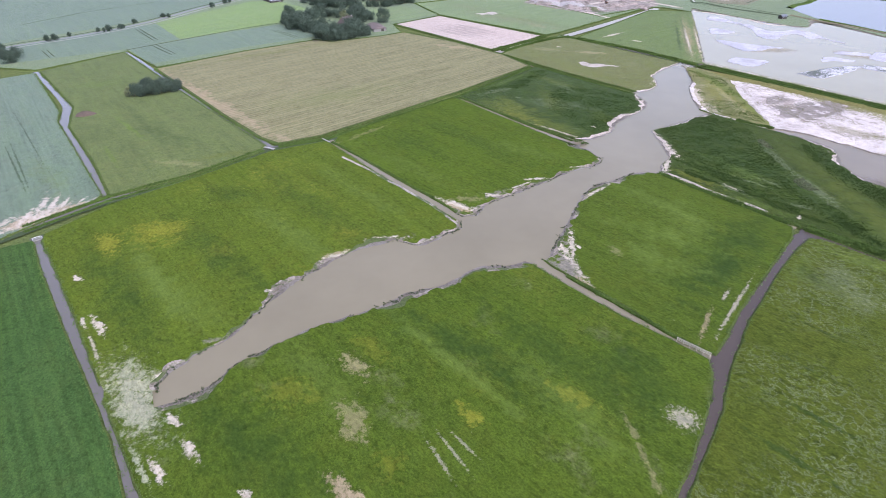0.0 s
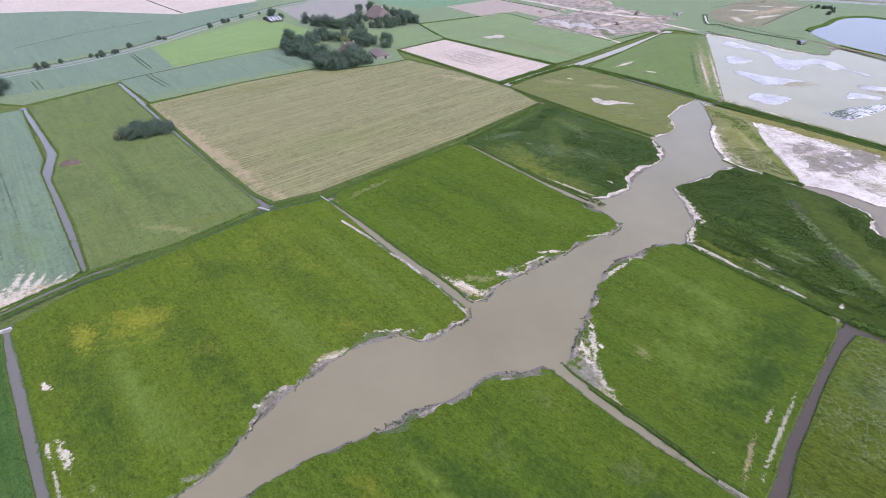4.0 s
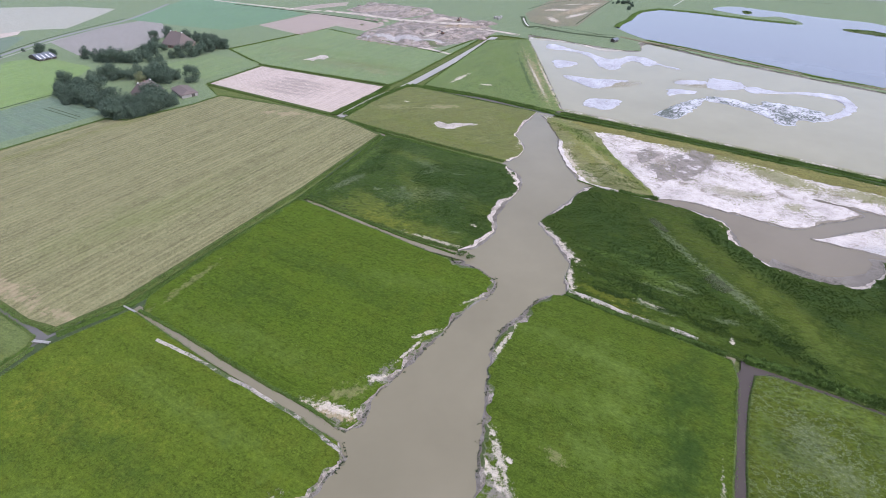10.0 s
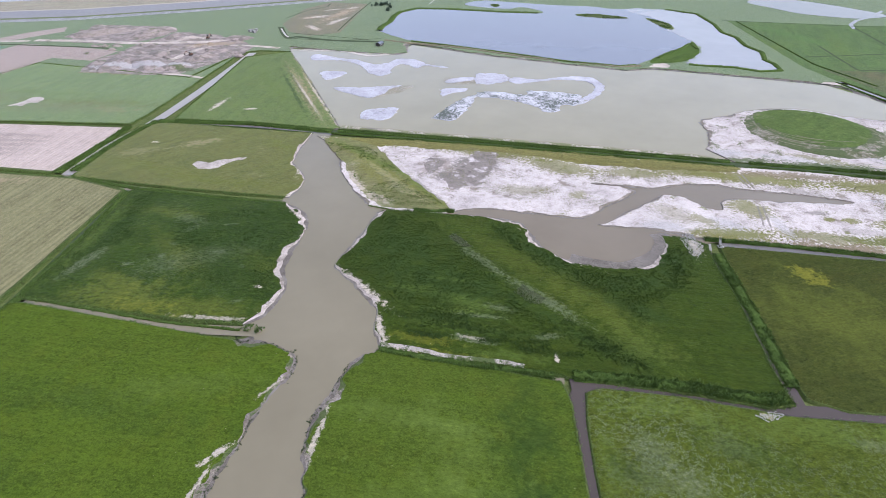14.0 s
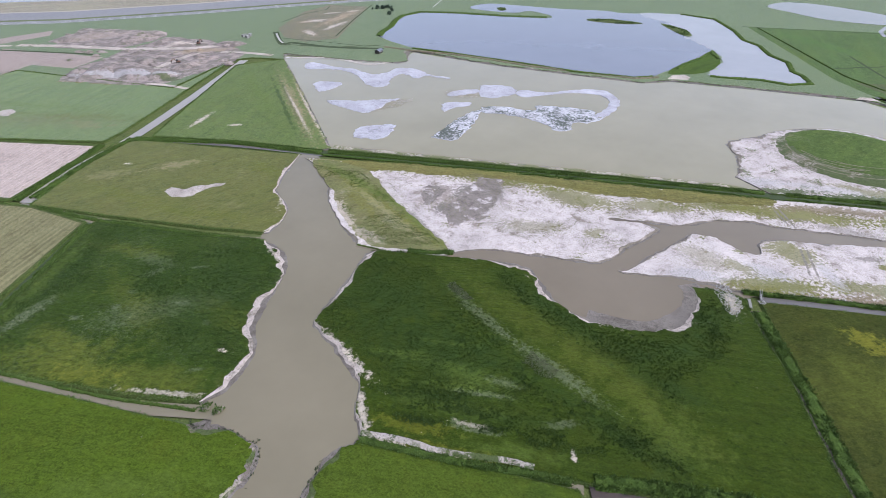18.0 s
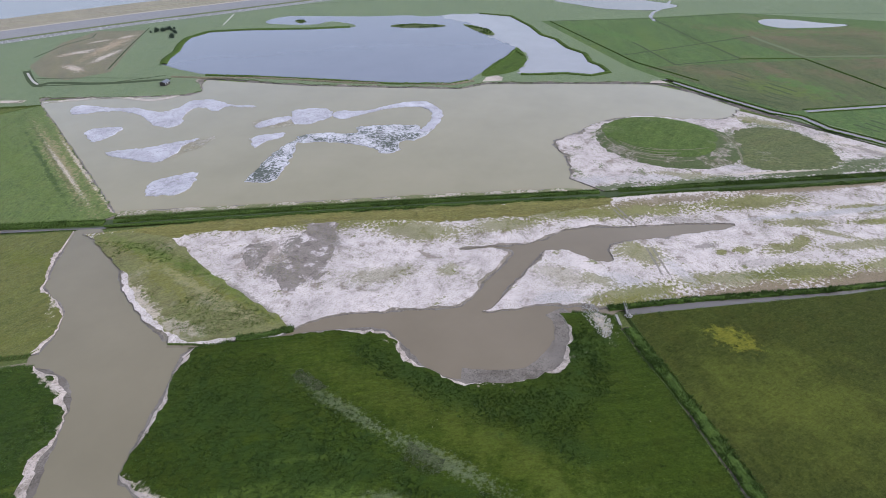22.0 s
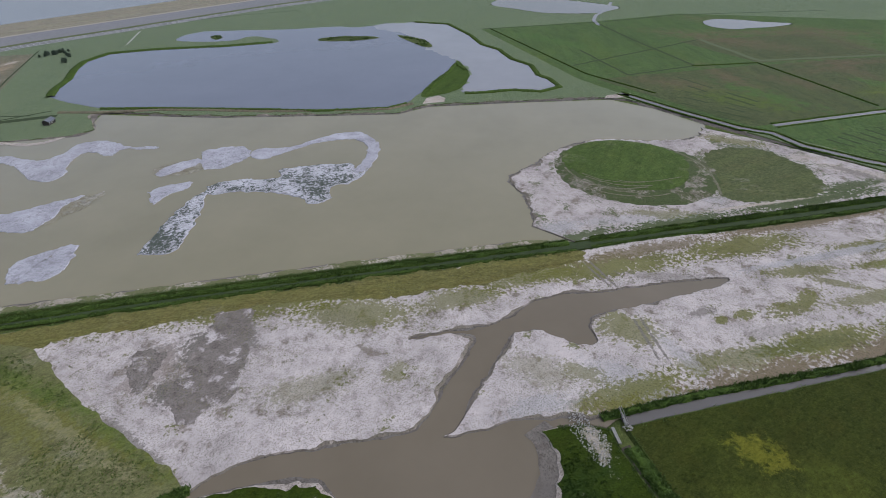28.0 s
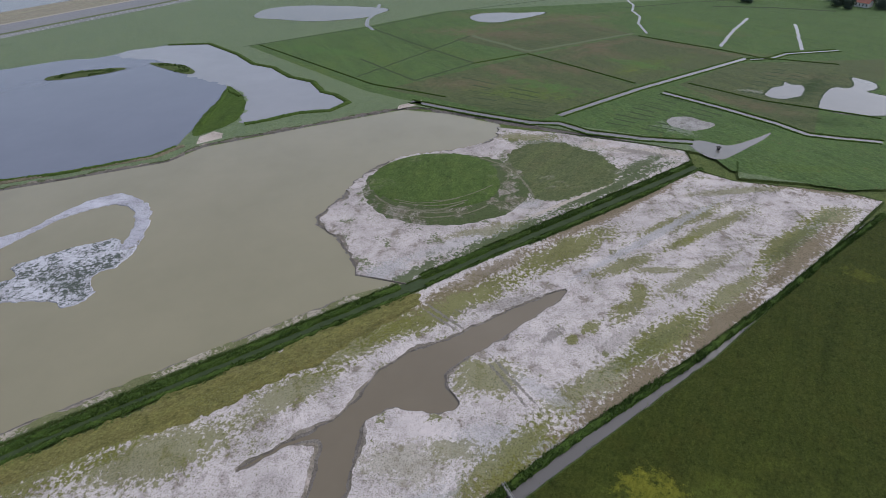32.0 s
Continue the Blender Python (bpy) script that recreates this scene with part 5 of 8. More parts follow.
def field(name, label, runs, mat, z=0.0, reeds=3.2, shore=2.0, shore_mat="shore", bank_mat="bank", tall=0.75, grow=0.0, ragged=0.7, scrub=False):
    """A raised field. runs: its outline as ("s", points) for ditch sides, ("w", points) for open shores, ("n", points) for plain borders."""
    seed = sum(map(ord, name)) * 0.37
    pts, kinds = [], []
    for kind, line in runs:
        q = curve(line, {"s": 2.5, "w": 1.2, "n": 8.0}[kind], {"s": 0.25, "w": ragged * 1.15, "n": 0.0}[kind], {"s": 4.0, "w": 3.8, "n": 5.0}[kind], seed, kind == "w")
        pts += q
        kinds += [kind] * len(q)
    if area(pts) < 0:
        pts.reverse()
        kinds.reverse()
    out = outward(pts)
    wide = []
    for p, k in zip(pts, kinds):
        w = shore * (0.8 + 1.9 * max(-0.3, wander(p, 1.0, 10.0, seed + 9))) if k == "w" else 1.1
        wide.append(max(0.5, w))
    edge = [p + o * {"w": (-0.7 if shore_mat == "shell" else -0.85) * w, "s": 0.35 + grow, "n": 0.0}[k] for p, o, w, k in zip(pts, out, wide, kinds)]
    OUTLINES[name] = np.array([(p.x, p.y) for p in edge])
    v, f = filled(edge, z)
    ob = link(name, v, f, M["bank"] if grow else mat)
    if grow:
        v, f = filled(pts, z + 0.05)
        link("crop", v, f, mat, ob)
    tagged(ob, label, "field", "", "structure")
    n, spots, fringe = len(pts), [], []
    for kind, bank, how in (("s", "bank", M[bank_mat]), ("w", "shore", M[shore_mat])):
        bv, bf, wet = [], [], []
        for i in range(n):
            j = (i + 1) % n
            if kind not in (kinds[i], kinds[j]) or "n" in (kinds[i], kinds[j]) or (kind == "s" and "w" in (kinds[i], kinds[j])):
                continue
            at = len(bv)
            for q, o, w, k in ((edge[i], out[i], wide[i], kinds[i]), (edge[j], out[j], wide[j], kinds[j])):
                drop = ((0, 0), (0.5, -0.34), (0.92, -0.44 + wander(q, 0.03, 3.0, 2.0)), (1.7, BED)) if k == "w" else ((0, 0), (0.3, -0.12), (0.8, -0.7), (1.0, BED))
                bv += [(q.x + o.x * w * a, q.y + o.y * w * a, z + d) for a, d in drop]
            strip = [(at + m, at + m + 1, at + m + 5, at + m + 4) for m in range(3)]
            bf += strip[:1] if kind == "w" else strip
            wet += strip[1:] if kind == "w" else []
            if kind == "w" and scrub:
                span = edge[j] - edge[i]
                for _ in range(rng.poisson(2.6 * span.length)):
                    u, r = rng.random(), rng.normal(0.80, 0.10)
                    c = edge[i] + span * u + out[i] * (r * wide[i])
                    if wander(c, 1.0, 9.0, seed + 5) > -0.05:
                        fringe.append((c.x, c.y, z - 0.46, 0.5 + 0.6 * rng.random()))
            if kind == "s" and reeds:
                span = edge[j] - edge[i]
                for _ in range(rng.poisson(1.7 * reeds * span.length)):
                    u, r = rng.random(), rng.random()
                    c = edge[i] + span * u + out[i] * (r * 1.2 - 0.35)
                    lush = 0.35 + 0.6 * max(0.0, 0.5 + wander(c, 0.8, 14.0, seed + 3))
                    spots.append((c.x, c.y, z - 0.5 * max(0.0, r - 0.3), tall * lush))
        if bf:
            link(bank, bv, bf, how, ob)
        if wet:
            link("wet_edge", bv, wet, M["wet_mud"], ob)
    tufts("shore_scrub", fringe, M["scrub"], "low dark scrub at the waterline of " + label.split(",")[0], (0.3, 0.6), 4, 0.14, 0.15, "scrub")
    tufts("reed_fringe", spots, M["reed"], "green reeds and tall grass on the bank of " + label.split(",")[0], width=0.11)
    return ob


def sheet(name, pts, mat, z, label, category="ground", amount=0.8, size=6.0, step=1.5, soft=True, kind="structure", seed=None):
    """A thin flat patch with a ragged outline."""
    q = curve(pts, step, amount, size, sum(map(ord, name)) * 0.21 + pts[0][0] if seed is None else seed, soft, True)
    if area(q) < 0:
        q.reverse()
    v, f = filled(q, z)
    return tagged(link(name, v, f, mat), label, category, "", kind)


def ribbon(name, pts, width, mat, z, label, category="water", amount=0.15, step=4.0, soft=True, kind="structure"):
    """A flat strip along a line."""
    q = curve(pts, step, amount, 8.0, width, soft)
    v = []
    for i, p in enumerate(q):
        d = q[min(i + 1, len(q) - 1)] - q[max(i - 1, 0)]
        s = Vector((-d.y, d.x, 0)).normalized() * (width / 2)
        v += [(p.x - s.x, p.y - s.y, z), (p.x + s.x, p.y + s.y, z)]
    f = [(2 * i, 2 * i + 2, 2 * i + 3, 2 * i + 1) for i in range(len(q) - 1)]
    return tagged(link(name, v, f, mat), label, category, "", kind)


def box_bm(bm, x, y, z, w, d, h, turn=0.0):
    """A box on its base centre, added to bm."""
    m = Matrix.Translation((x, y, z + h / 2)) @ Matrix.Rotation(turn, 4, "Z") @ Matrix.Diagonal((w, d, h, 1))
    bmesh.ops.create_cube(bm, size=1.0, matrix=m)


def verge(line, width, height, mat, label, z=0.0, shift=0.0):
    """A low continuous hump of reeds or long grass along a line, uneven in height and width."""
    q, v, f = curve(line, 1.6, 0.25, 5.0, width, soft=False), [], []
    for i, p in enumerate(q):
        d = q[min(i + 1, len(q) - 1)] - q[max(i - 1, 0)]
        s = Vector((-d.y, d.x, 0)).normalized()
        c = p + s * shift
        for u, h in ((-0.5, -0.25), (-0.36, 0.55), (-0.1, 0.95), (0.14, 0.9), (0.36, 0.5), (0.5, -0.25)):
            w = width * (u + 0.22 * wander(c + s * u * width, 0.5, 2.2, 3.0 + u))
            lift = height * h * (1 + 0.8 * wander(c + s * u * 3, 0.6, 1.4, 8.0))
            v.append((c.x + s.x * w, c.y + s.y * w, z + lift))
    for i in range(len(q) - 1):
        f += [(6 * i + m, 6 * i + 6 + m, 6 * i + 7 + m, 6 * i + 1 + m) for m in range(5)]
    return tagged(link("bank_growth", v, f, mat), label, "reeds", "", "stuff")


def furrows(corners, count):
    """A comb of short dark drainage furrows between two lines of starts and ends."""
    a, b, c, d = (Vector((*q, 0)) for q in corners)
    for i in range(count):
        u = (i + 0.5) / count
        p, q = a.lerp(b, u), c.lerp(d, u)
        cut = (random.uniform(0, 0.15), random.uniform(0.35, 0.5), random.uniform(0.55, 0.65), random.uniform(0.85, 1.0))
        for lo, hi in (cut[:2], cut[2:]):
            s, e = p.lerp(q, lo), p.lerp(q, hi)
            ribbon("furrow", [s.xy, s.lerp(e, 0.5).xy, e.xy], random.uniform(1.0, 1.8), M["dark_strip"], 0.046, "dark wet drainage furrow in the pasture", "furrow", 0.8, 3.0)

big = 6000
tagged(link("ground", [(-big, -big, BED), (big, -big, BED), (big, big, BED), (-big, big, BED)], [(0, 1, 2, 3)], M["base"]), "low wet grassy ground reaching the horizon", "ground", "", "structure")

# ---- the land: fields raised above their ditches ----
field("field_1", "sunlit green meadow with yellow buttercups between creek and ditches", [
    ("s", [(-150.5, 177), (-139, 163.5), (-113.5, 132.5), (-91, 104)]),
    ("n", [(-89.5, 102), (-76.5, 101.5)]),
    ("w", [(-75, 102), (-76, 105), (-75, 109), (-71.5, 112.5), (-70.5, 115), (-67, 118.5), (-62.5, 122.5), (-60.5, 128), (-58, 133.5), (-55.5, 140), (-52, 145.5), (-48.5, 151.5), (-43, 157.5), (-37, 164.5), (-30, 170.5), (-22, 173.5), (-18, 176), (-13, 173.5), (-8, 172), (-3, 175.5), (3.5, 181.5), (7, 184.5)]),
    ("s", [(5, 190), (-21, 221), (-56, 267)]),
    ("s", [(-60.5, 273), (-85, 261), (-115, 228), (-132, 211.5), (-139, 205)]),
    ("s", [(-152.5, 181)]),
], M["A"], shore=2.6, reeds=1.8, tall=0.5, scrub=True)
field("field_2", "large green meadow with buttercups and bare spots beside the creek", [
    ("n", [(-89.5, 102), (-76.5, 101.5)]),
    ("w", [(-72, 97.5), (-69, 98), (-65, 101), (-61.5, 105), (-58.5, 110), (-53.5, 115), (-47, 120), (-40, 126.5), (-32, 130), (-24, 134.5), (-17, 138.5), (-12, 143), (-1, 147), (6, 152), (14, 158.5), (24, 158.5), (29, 161)]),
    ("s", [(31, 159), (40.5, 146.5), (54.5, 130.5), (65, 120.5), (73, 112), (72, 107), (69.5, 101), (64, 91.5), (54.5, 77.5), (49, 70.5), (43.5, 60.5)]),
    ("n", [(43, 60), (-60, 61.5)]),
    ("s", [(-59.5, 62), (-65, 71), (-74.5, 83), (-87.5, 99)]),
], M["E"], shore=2.2, reeds=1.8, tall=0.5, scrub=True)
field("field_3", "even green meadow between two ditches and the creek", [
    ("s", [(-55.5, 272), (-40, 253), (-12.5, 219), (0, 206), (6, 196.5)]),
    ("w", [(8.5, 193.5), (14, 195.5), (18, 203), (24, 208), (35, 216), (45, 223.5), (61.5, 236), (72.5, 241), (76.5, 248), (74.5, 254.5), (72, 261), (65.5, 266.5)]),
    ("s", [(63.5, 268), (46, 292), (11, 340), (7, 344), (-29, 309), (-55, 280)]),
], M["B"], shore=2.8, reeds=1.8, tall=0.5, scrub=True)
field("field_4", "dark green sedge meadow with reedy streaks", [
    ("s", [(15, 340.5), (31.5, 319), (51.5, 295), (70, 275)]),
    ("w", [(76, 273.5), (80, 275), (87.5, 280.5), (92.5, 286.5), (96.5, 296.5), (104, 305), (114.5, 315), (122.5, 325.5), (125.5, 338), (123.5, 346.5)]),
    ("s", [(122.5, 348), (99, 377.5), (77, 408.5), (69.5, 415), (38.5, 377.5), (10, 347)]),
], M["C"], shore=2.5, shore_mat="pale_shore")
field("field_5", "mossy brown-green pasture with a small dried pool", [
    ("s", [(48, 454.5), (98.5, 512), (113.5, 505.5), (177, 423.5)]),
    ("w", [(166, 411.5), (149, 391.5), (144.5, 370), (137, 359.5), (127, 353)]),
    ("s", [(126, 355), (107.5, 376), (78.5, 413.5), (51.5, 450)]),
], M["U"], shore=1.8, shore_mat="pale_shore")
field("field_6", "wedge of thin green pasture beside a grey canal", [
    ("s", [(120.5, 510), (224, 635.5), (262.5, 626)]),
    ("w", [(263.5, 622), (230.5, 521), (196.5, 420)]),
    ("s", [(189, 422.5), (155, 470)]),
], M["V"], shore=1.5)
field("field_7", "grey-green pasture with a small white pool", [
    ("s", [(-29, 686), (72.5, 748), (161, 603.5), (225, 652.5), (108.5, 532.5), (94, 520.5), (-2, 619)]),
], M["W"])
field("field_8", "bare pinkish tilled field with pale drill rows", [
    ("s", [(-43.5, 571), (-2, 610.5), (89.5, 514.5), (40.5, 469.5)]),
], M["PK"], grow=2.0)
field("field_9", "mown hay field, straw-brown with mowing lines", [
    ("s", [(-210, 415.5), (-162.5, 464.5), (-110, 505), (-95.5, 497.5), (-54, 518.5), (-34.5, 533.5), (9, 495), (47.5, 450), (63.5, 417.5), (9.5, 356.5), (-64.5, 282.5), (-85, 271.5), (-96, 279.5), (-130, 318.5)]),
], M["BR"], grow=1.3)
field("field_10", "grazed pasture with worn tracks and a bush clump", [
    ("s", [(-293, 410.5), (-258.5, 464.5), (-171.5, 360), (-92, 268), (-93, 258.5), (-117, 232.5), (-143, 213), (-169, 249), (-207.5, 296.5), (-224, 330.5)]),
], M["L1"], grow=0.3, reeds=1.6, tall=0.6)
field("field_11", "blue-green winter wheat field with tramlines", [
    ("s", [(-295, 405.5), (-227, 319.5), (-220.5, 305.5), (-174, 246.5), (-148, 213.5), (-148.5, 209), (-160.5, 191), (-168, 178.5), (-195, 138.5), (-345, 242.5), (-374.5, 332.5)]),
], M["L2"], reeds=1.6, tall=0.6)
field("field_12", "lush bright green grass field with mowing stripes", [
    ("s", [(-166, 169.5), (-154.5, 176), (-142.5, 160), (-117.5, 129.5), (-97.5, 106), (-80.5, 86), (-70, 71), (-63.5, 61.5)]),
    ("n", [(-62, 61), (-135.5, 62), (-205, 130.5)]),
], M["L3"], reeds=1.2, tall=0.45)
field("field_13", "mown green meadow with lighter swaths beside the creek", [
    ("s", [(100.5, 231), (115, 210), (134.5, 183), (130, 175.5), (113.5, 157.5), (92.5, 134.5), (76.5, 114.5), (74, 116), (67.5, 123), (56.5, 137.5), (40, 156.5), (36.5, 161.5)]),
    ("w", [(38.5, 165.5), (42.5, 174.5), (48, 185), (54, 198.5), (60.5, 211), (69.5, 221.5), (77, 225.5), (90.5, 233), (99.5, 232.5)]),
], M["H"], shore=2.8, reeds=1.8, tall=0.5, scrub=True)
field("field_14", "dark green sedge pasture with a diagonal lighter strip", [
    ("w", [(151.5, 310.5), (138, 301), (123.5, 292), (113.5, 285.5), (112.5, 280), (112.5, 267), (111, 253.5), (109.5, 248), (105, 243.5), (102.5, 237.5), (100.5, 232.5)]),
    ("s", [(100.5, 231), (114, 213.5), (129.5, 194), (138, 184), (144.5, 175.5), (160, 156.5), (173.5, 137.5), (180, 133), (189.5, 143.5), (217, 169), (225, 178), (230.5, 184), (238, 191.5), (242, 194.5), (241, 200), (237, 207)]),
    ("w", [(233.5, 211.5), (231.5, 207.5), (220.5, 203), (209, 203.5), (200.5, 207), (194, 215.5), (189, 226), (188.5, 238), (192.5, 249.5), (196, 260), (187, 275), (175.5, 288.5)]),
    ("s", [(164.5, 301), (156, 309)]),
], M["F"], shore=2.0, shore_mat="pale_shore")
field("field_15", "wide olive-green pasture behind the mudflat", [
    ("s", [(245.5, 189), (264.5, 165.5), (297, 124.5)]),
    ("s", [(324.5, 94.5), (352.5, 62), (379.5, 28.5)]),
    ("n", [(420, -25), (480, -110), (300, -260), (225, -60), (229, 66)]),
    ("s", [(200, 111.5), (190, 121.5), (186, 131), (191, 137), (210, 157)]),
], M["R"], reeds=0.8, tall=0.4)
field("field_16", "tussocky cattle pasture beside the dark river", [
    ("s", [(137.5, 174.5), (142, 172.5), (157.5, 155), (174, 131.5), (194.5, 110), (209, 95.5)]),
    ("n", [(152, 87.5), (103, 60.5), (47, 60.5)]),
    ("s", [(47, 61.5), (53, 70), (70.5, 93.5), (79.5, 109), (93, 127.5), (116, 154), (129.5, 168)]),
], M["S"], reeds=1.2, tall=0.4)
field("field_17", "pale cracked salt mudflat with weeds", [
    ("w", [(153, 322.5), (155.5, 338.5), (162.5, 362.5), (170.5, 378), (176.5, 400), (178, 417)]),
    ("s", [(199, 392.5), (226, 359.5), (269.5, 300.5), (324, 226), (353, 191)]),
    ("s", [(360.5, 176), (401, 120.5), (426, 92), (414, 78), (402, 32), (394.5, 21.5), (357.5, 61.5), (328.5, 93), (293.5, 138), (265.5, 175.5), (252, 191)]),
    ("w", [(244, 199.5), (241.5, 207), (238, 213), (235, 219.5), (229, 224.5), (221.5, 234.5), (226.5, 233), (241.5, 233.5), (255.5, 232), (268.5, 231.5), (274.5, 224.5), (273, 213.5), (276, 205), (284.5, 210), (292, 206.5), (304, 192.5), (325.5, 169.5), (329.5, 170), (320, 185.5), (311.5, 198.5), (303, 209.5), (297, 221.5), (287, 231.5), (276, 235.5), (266.5, 244), (259.5, 254.5), (252.5, 263), (260.5, 250.5), (262, 243), (250, 241.5), (241, 242.5), (227.5, 242), (218.5, 245), (211.5, 255), (203.5, 265), (194.5, 278), (186.5, 284.5), (182, 286)]),
    ("s", [(175, 289), (161, 304.5), (153, 319.5)]),
], M["flat"], shore=1.3, reeds=1.5, tall=0.8, shore_mat="mudshore")
field("field_18", "narrow pale clay bank of the lagoon", [
    ("s", [(195, 418.5), (233, 368), (278, 307), (322.5, 245), (332.5, 230.5)]),
    ("w", [(326.5, 246), (281.5, 309.5), (237.5, 369.5), (199.5, 422)]),
], M["lagoon_bank"], shore=1.2, shore_mat="mudshore")
field("field_19", "muddy pale peninsula with an old round earthwork", [
    ("w", [(336.5, 247), (348, 251), (364.5, 262), (378.5, 273), (399, 267.5), (429.5, 257.5), (446.5, 240), (453.5, 215.5), (468.5, 193), (485.5, 189)]),
    ("s", [(473.5, 151), (459, 112.5), (449, 91), (437, 91.5), (383, 161.5), (333.5, 227)]),
], M["peninsula"], shore=2.2, shore_mat="mudshore", ragged=1.5)
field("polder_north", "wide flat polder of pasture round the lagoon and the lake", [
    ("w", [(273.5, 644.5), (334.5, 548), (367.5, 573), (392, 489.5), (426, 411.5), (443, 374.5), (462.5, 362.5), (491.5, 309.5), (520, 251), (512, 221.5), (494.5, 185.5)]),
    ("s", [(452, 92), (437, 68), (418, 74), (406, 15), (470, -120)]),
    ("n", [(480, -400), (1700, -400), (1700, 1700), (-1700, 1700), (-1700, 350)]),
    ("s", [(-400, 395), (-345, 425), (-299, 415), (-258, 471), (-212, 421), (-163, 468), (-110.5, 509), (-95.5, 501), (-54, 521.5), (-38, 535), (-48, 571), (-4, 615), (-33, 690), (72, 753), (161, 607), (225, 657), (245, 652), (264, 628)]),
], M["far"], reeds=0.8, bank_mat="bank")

# ---- ditches, creek and pools ----
ribbon("ditch_1", [(-186, 155.5), (-164.5, 182), (-142.5, 209), (-115.5, 229.5), (-90, 262), (-86, 265), (-61, 276), (-31.5, 306), (9.5, 345), (68.5, 417)], 6.4, M["dark_strip"], WATER + 0.030, "reedy overgrown field ditch", "ditch")
ribbon("ditch_water", [(-164, 184), (-142, 211), (-115.5, 231.5), (-90, 264), (-61, 278)], 1.5, M["ditch"], WATER + 0.06, "narrow strip of open water in a reedy ditch", "ditch")
ribbon("ditch_2", [(-296, 410.5), (-234, 338), (-214.5, 303), (-177.5, 253.5), (-147, 213)], 5.0, M["ditch"], WATER + 0.034, "still silty water in a straight field ditch", "ditch")
ribbon("ditch_3", [(-155, 180), (-138.5, 160), (-115.5, 131), (-94.5, 106), (-67, 71), (-60, 61.5)], 5.0, M["ditch"], WATER + 0.038, "still silty water in a straight field ditch", "ditch")
ribbon("ditch_4", [(-259, 468.5), (-172, 364), (-88.5, 266)], 4.4, M["ditch"], WATER + 0.042, "still silty water in a straight field ditch", "ditch")
ribbon("ditch_5", [(-60, 274), (-39.5, 250), (-12, 217), (7, 190.5)], 5.6, M["creek"], WATER + 0.046, "still silty water in a straight field ditch", "ditch")
ribbon("ditch_6", [(9.5, 344), (46.5, 294), (72.5, 267)], 5.0, M["creek"], WATER + 0.030, "still silty water in a straight field ditch", "ditch")
ribbon("ditch_7", [(32, 161.5), (41, 151), (55.5, 134), (66, 121.5), (75, 113)], 5.4, M["creek"], WATER + 0.034, "still silty water in a straight field ditch", "ditch")
ribbon("ditch_8", [(154.5, 158.5), (139, 172.5), (131, 173.5), (114.5, 155.5), (92, 130.5), (77, 109), (69, 95), (51, 70.5), (45, 60.5)], 7.9, M["river"], WATER + 0.038, "dark brown still water in a wide watercourse", "ditch")
ribbon("ditch_9", [(97, 232.5), (113, 212), (128.5, 193), (136.5, 183)], 4.6, M["creek"], WATER + 0.042, "still silty water in a straight field ditch", "ditch")
ribbon("ditch_10", [(136.5, 180.5), (143, 174.5), (159, 156), (176, 132), (190, 118.5), (196.5, 110.5), (230, 74)], 7.4, M["river"], WATER + 0.046, "dark brown still water in a wide watercourse", "ditch")
ribbon("ditch_11", [(179.5, 131), (184.5, 136), (213.5, 163), (238, 190)], 5.6, M["river"], WATER + 0.030, "dark still water in a straight field ditch", "ditch")
ribbon("ditch_12", [(249, 193), (263, 176), (289.5, 139), (324.5, 94.5), (353.5, 61.5), (381, 27.5)], 6.0, M["slate_water"], WATER + 0.034, "grey still water in a straight ditch", "ditch")
ribbon("ditch_13", [(248.5, 191), (266, 167.5), (296, 127.5)], 5.4, M["ditch"], WATER + 0.038, "grey still water in a straight ditch", "ditch")
ribbon("ditch_14", [(168.5, 448), (189, 417), (229.5, 364), (274, 304), (329.5, 227.5), (358.5, 192)], 6.4, M["dark_strip"], WATER + 0.042, "ditch choked with dark green reeds", "ditch")
ribbon("ditch_15", [(330.5, 226.5), (379.5, 162), (432, 91.5)], 6.4, M["dark_strip"], WATER + 0.046, "ditch choked with dark green reeds", "ditch")
ribbon("ditch_16", [(107, 516), (152.5, 465), (188.5, 414.5)], 5.4, M["ditch"], WATER + 0.030, "still silty water in a straight field ditch", "ditch")
ribbon("ditch_17", [(153, 319.5), (164, 303), (177.5, 287.5), (185, 283)], 4.8, M["pond"], WATER + 0.034, "still silty water in a straight field ditch", "ditch")
ribbon("ditch_18", [(46, 459.5), (75.5, 489.5), (111.5, 518), (166, 573.5), (235.5, 648.5)], 7.4, M["canal"], WATER + 0.038, "grey still canal between fields", "ditch")
ribbon("ditch_19", [(43, 459), (68.5, 418), (98.5, 375.5), (123, 348.5)], 4.8, M["creek"], WATER + 0.042, "still silty water in a straight field ditch", "ditch")
sheet("creek_water", [(-80, 92), (-80, 112), (-30, 178), (5, 190), (10, 202), (70, 265), (72, 275), (92, 300), (117, 345), (140, 374), (165, 425), (187, 422), (180, 395), (162, 335), (158, 315), (140, 296), (116, 280), (116, 255), (108, 228), (60, 205), (45, 170), (34, 155), (-5, 142), (-60, 98)], M["creek"], WATER, "silty grey-brown water of a winding creek", "creek", soft=False, amount=0.0)
sheet("pool_water", [(160, 300), (190, 320), (262, 275), (350, 185), (340, 150), (262, 176), (247, 193), (241, 196), (228, 200), (182, 195)], M["pond"], WATER - 0.004, "brown shallow water of a mudflat pool", "pool", soft=False, amount=0.0)
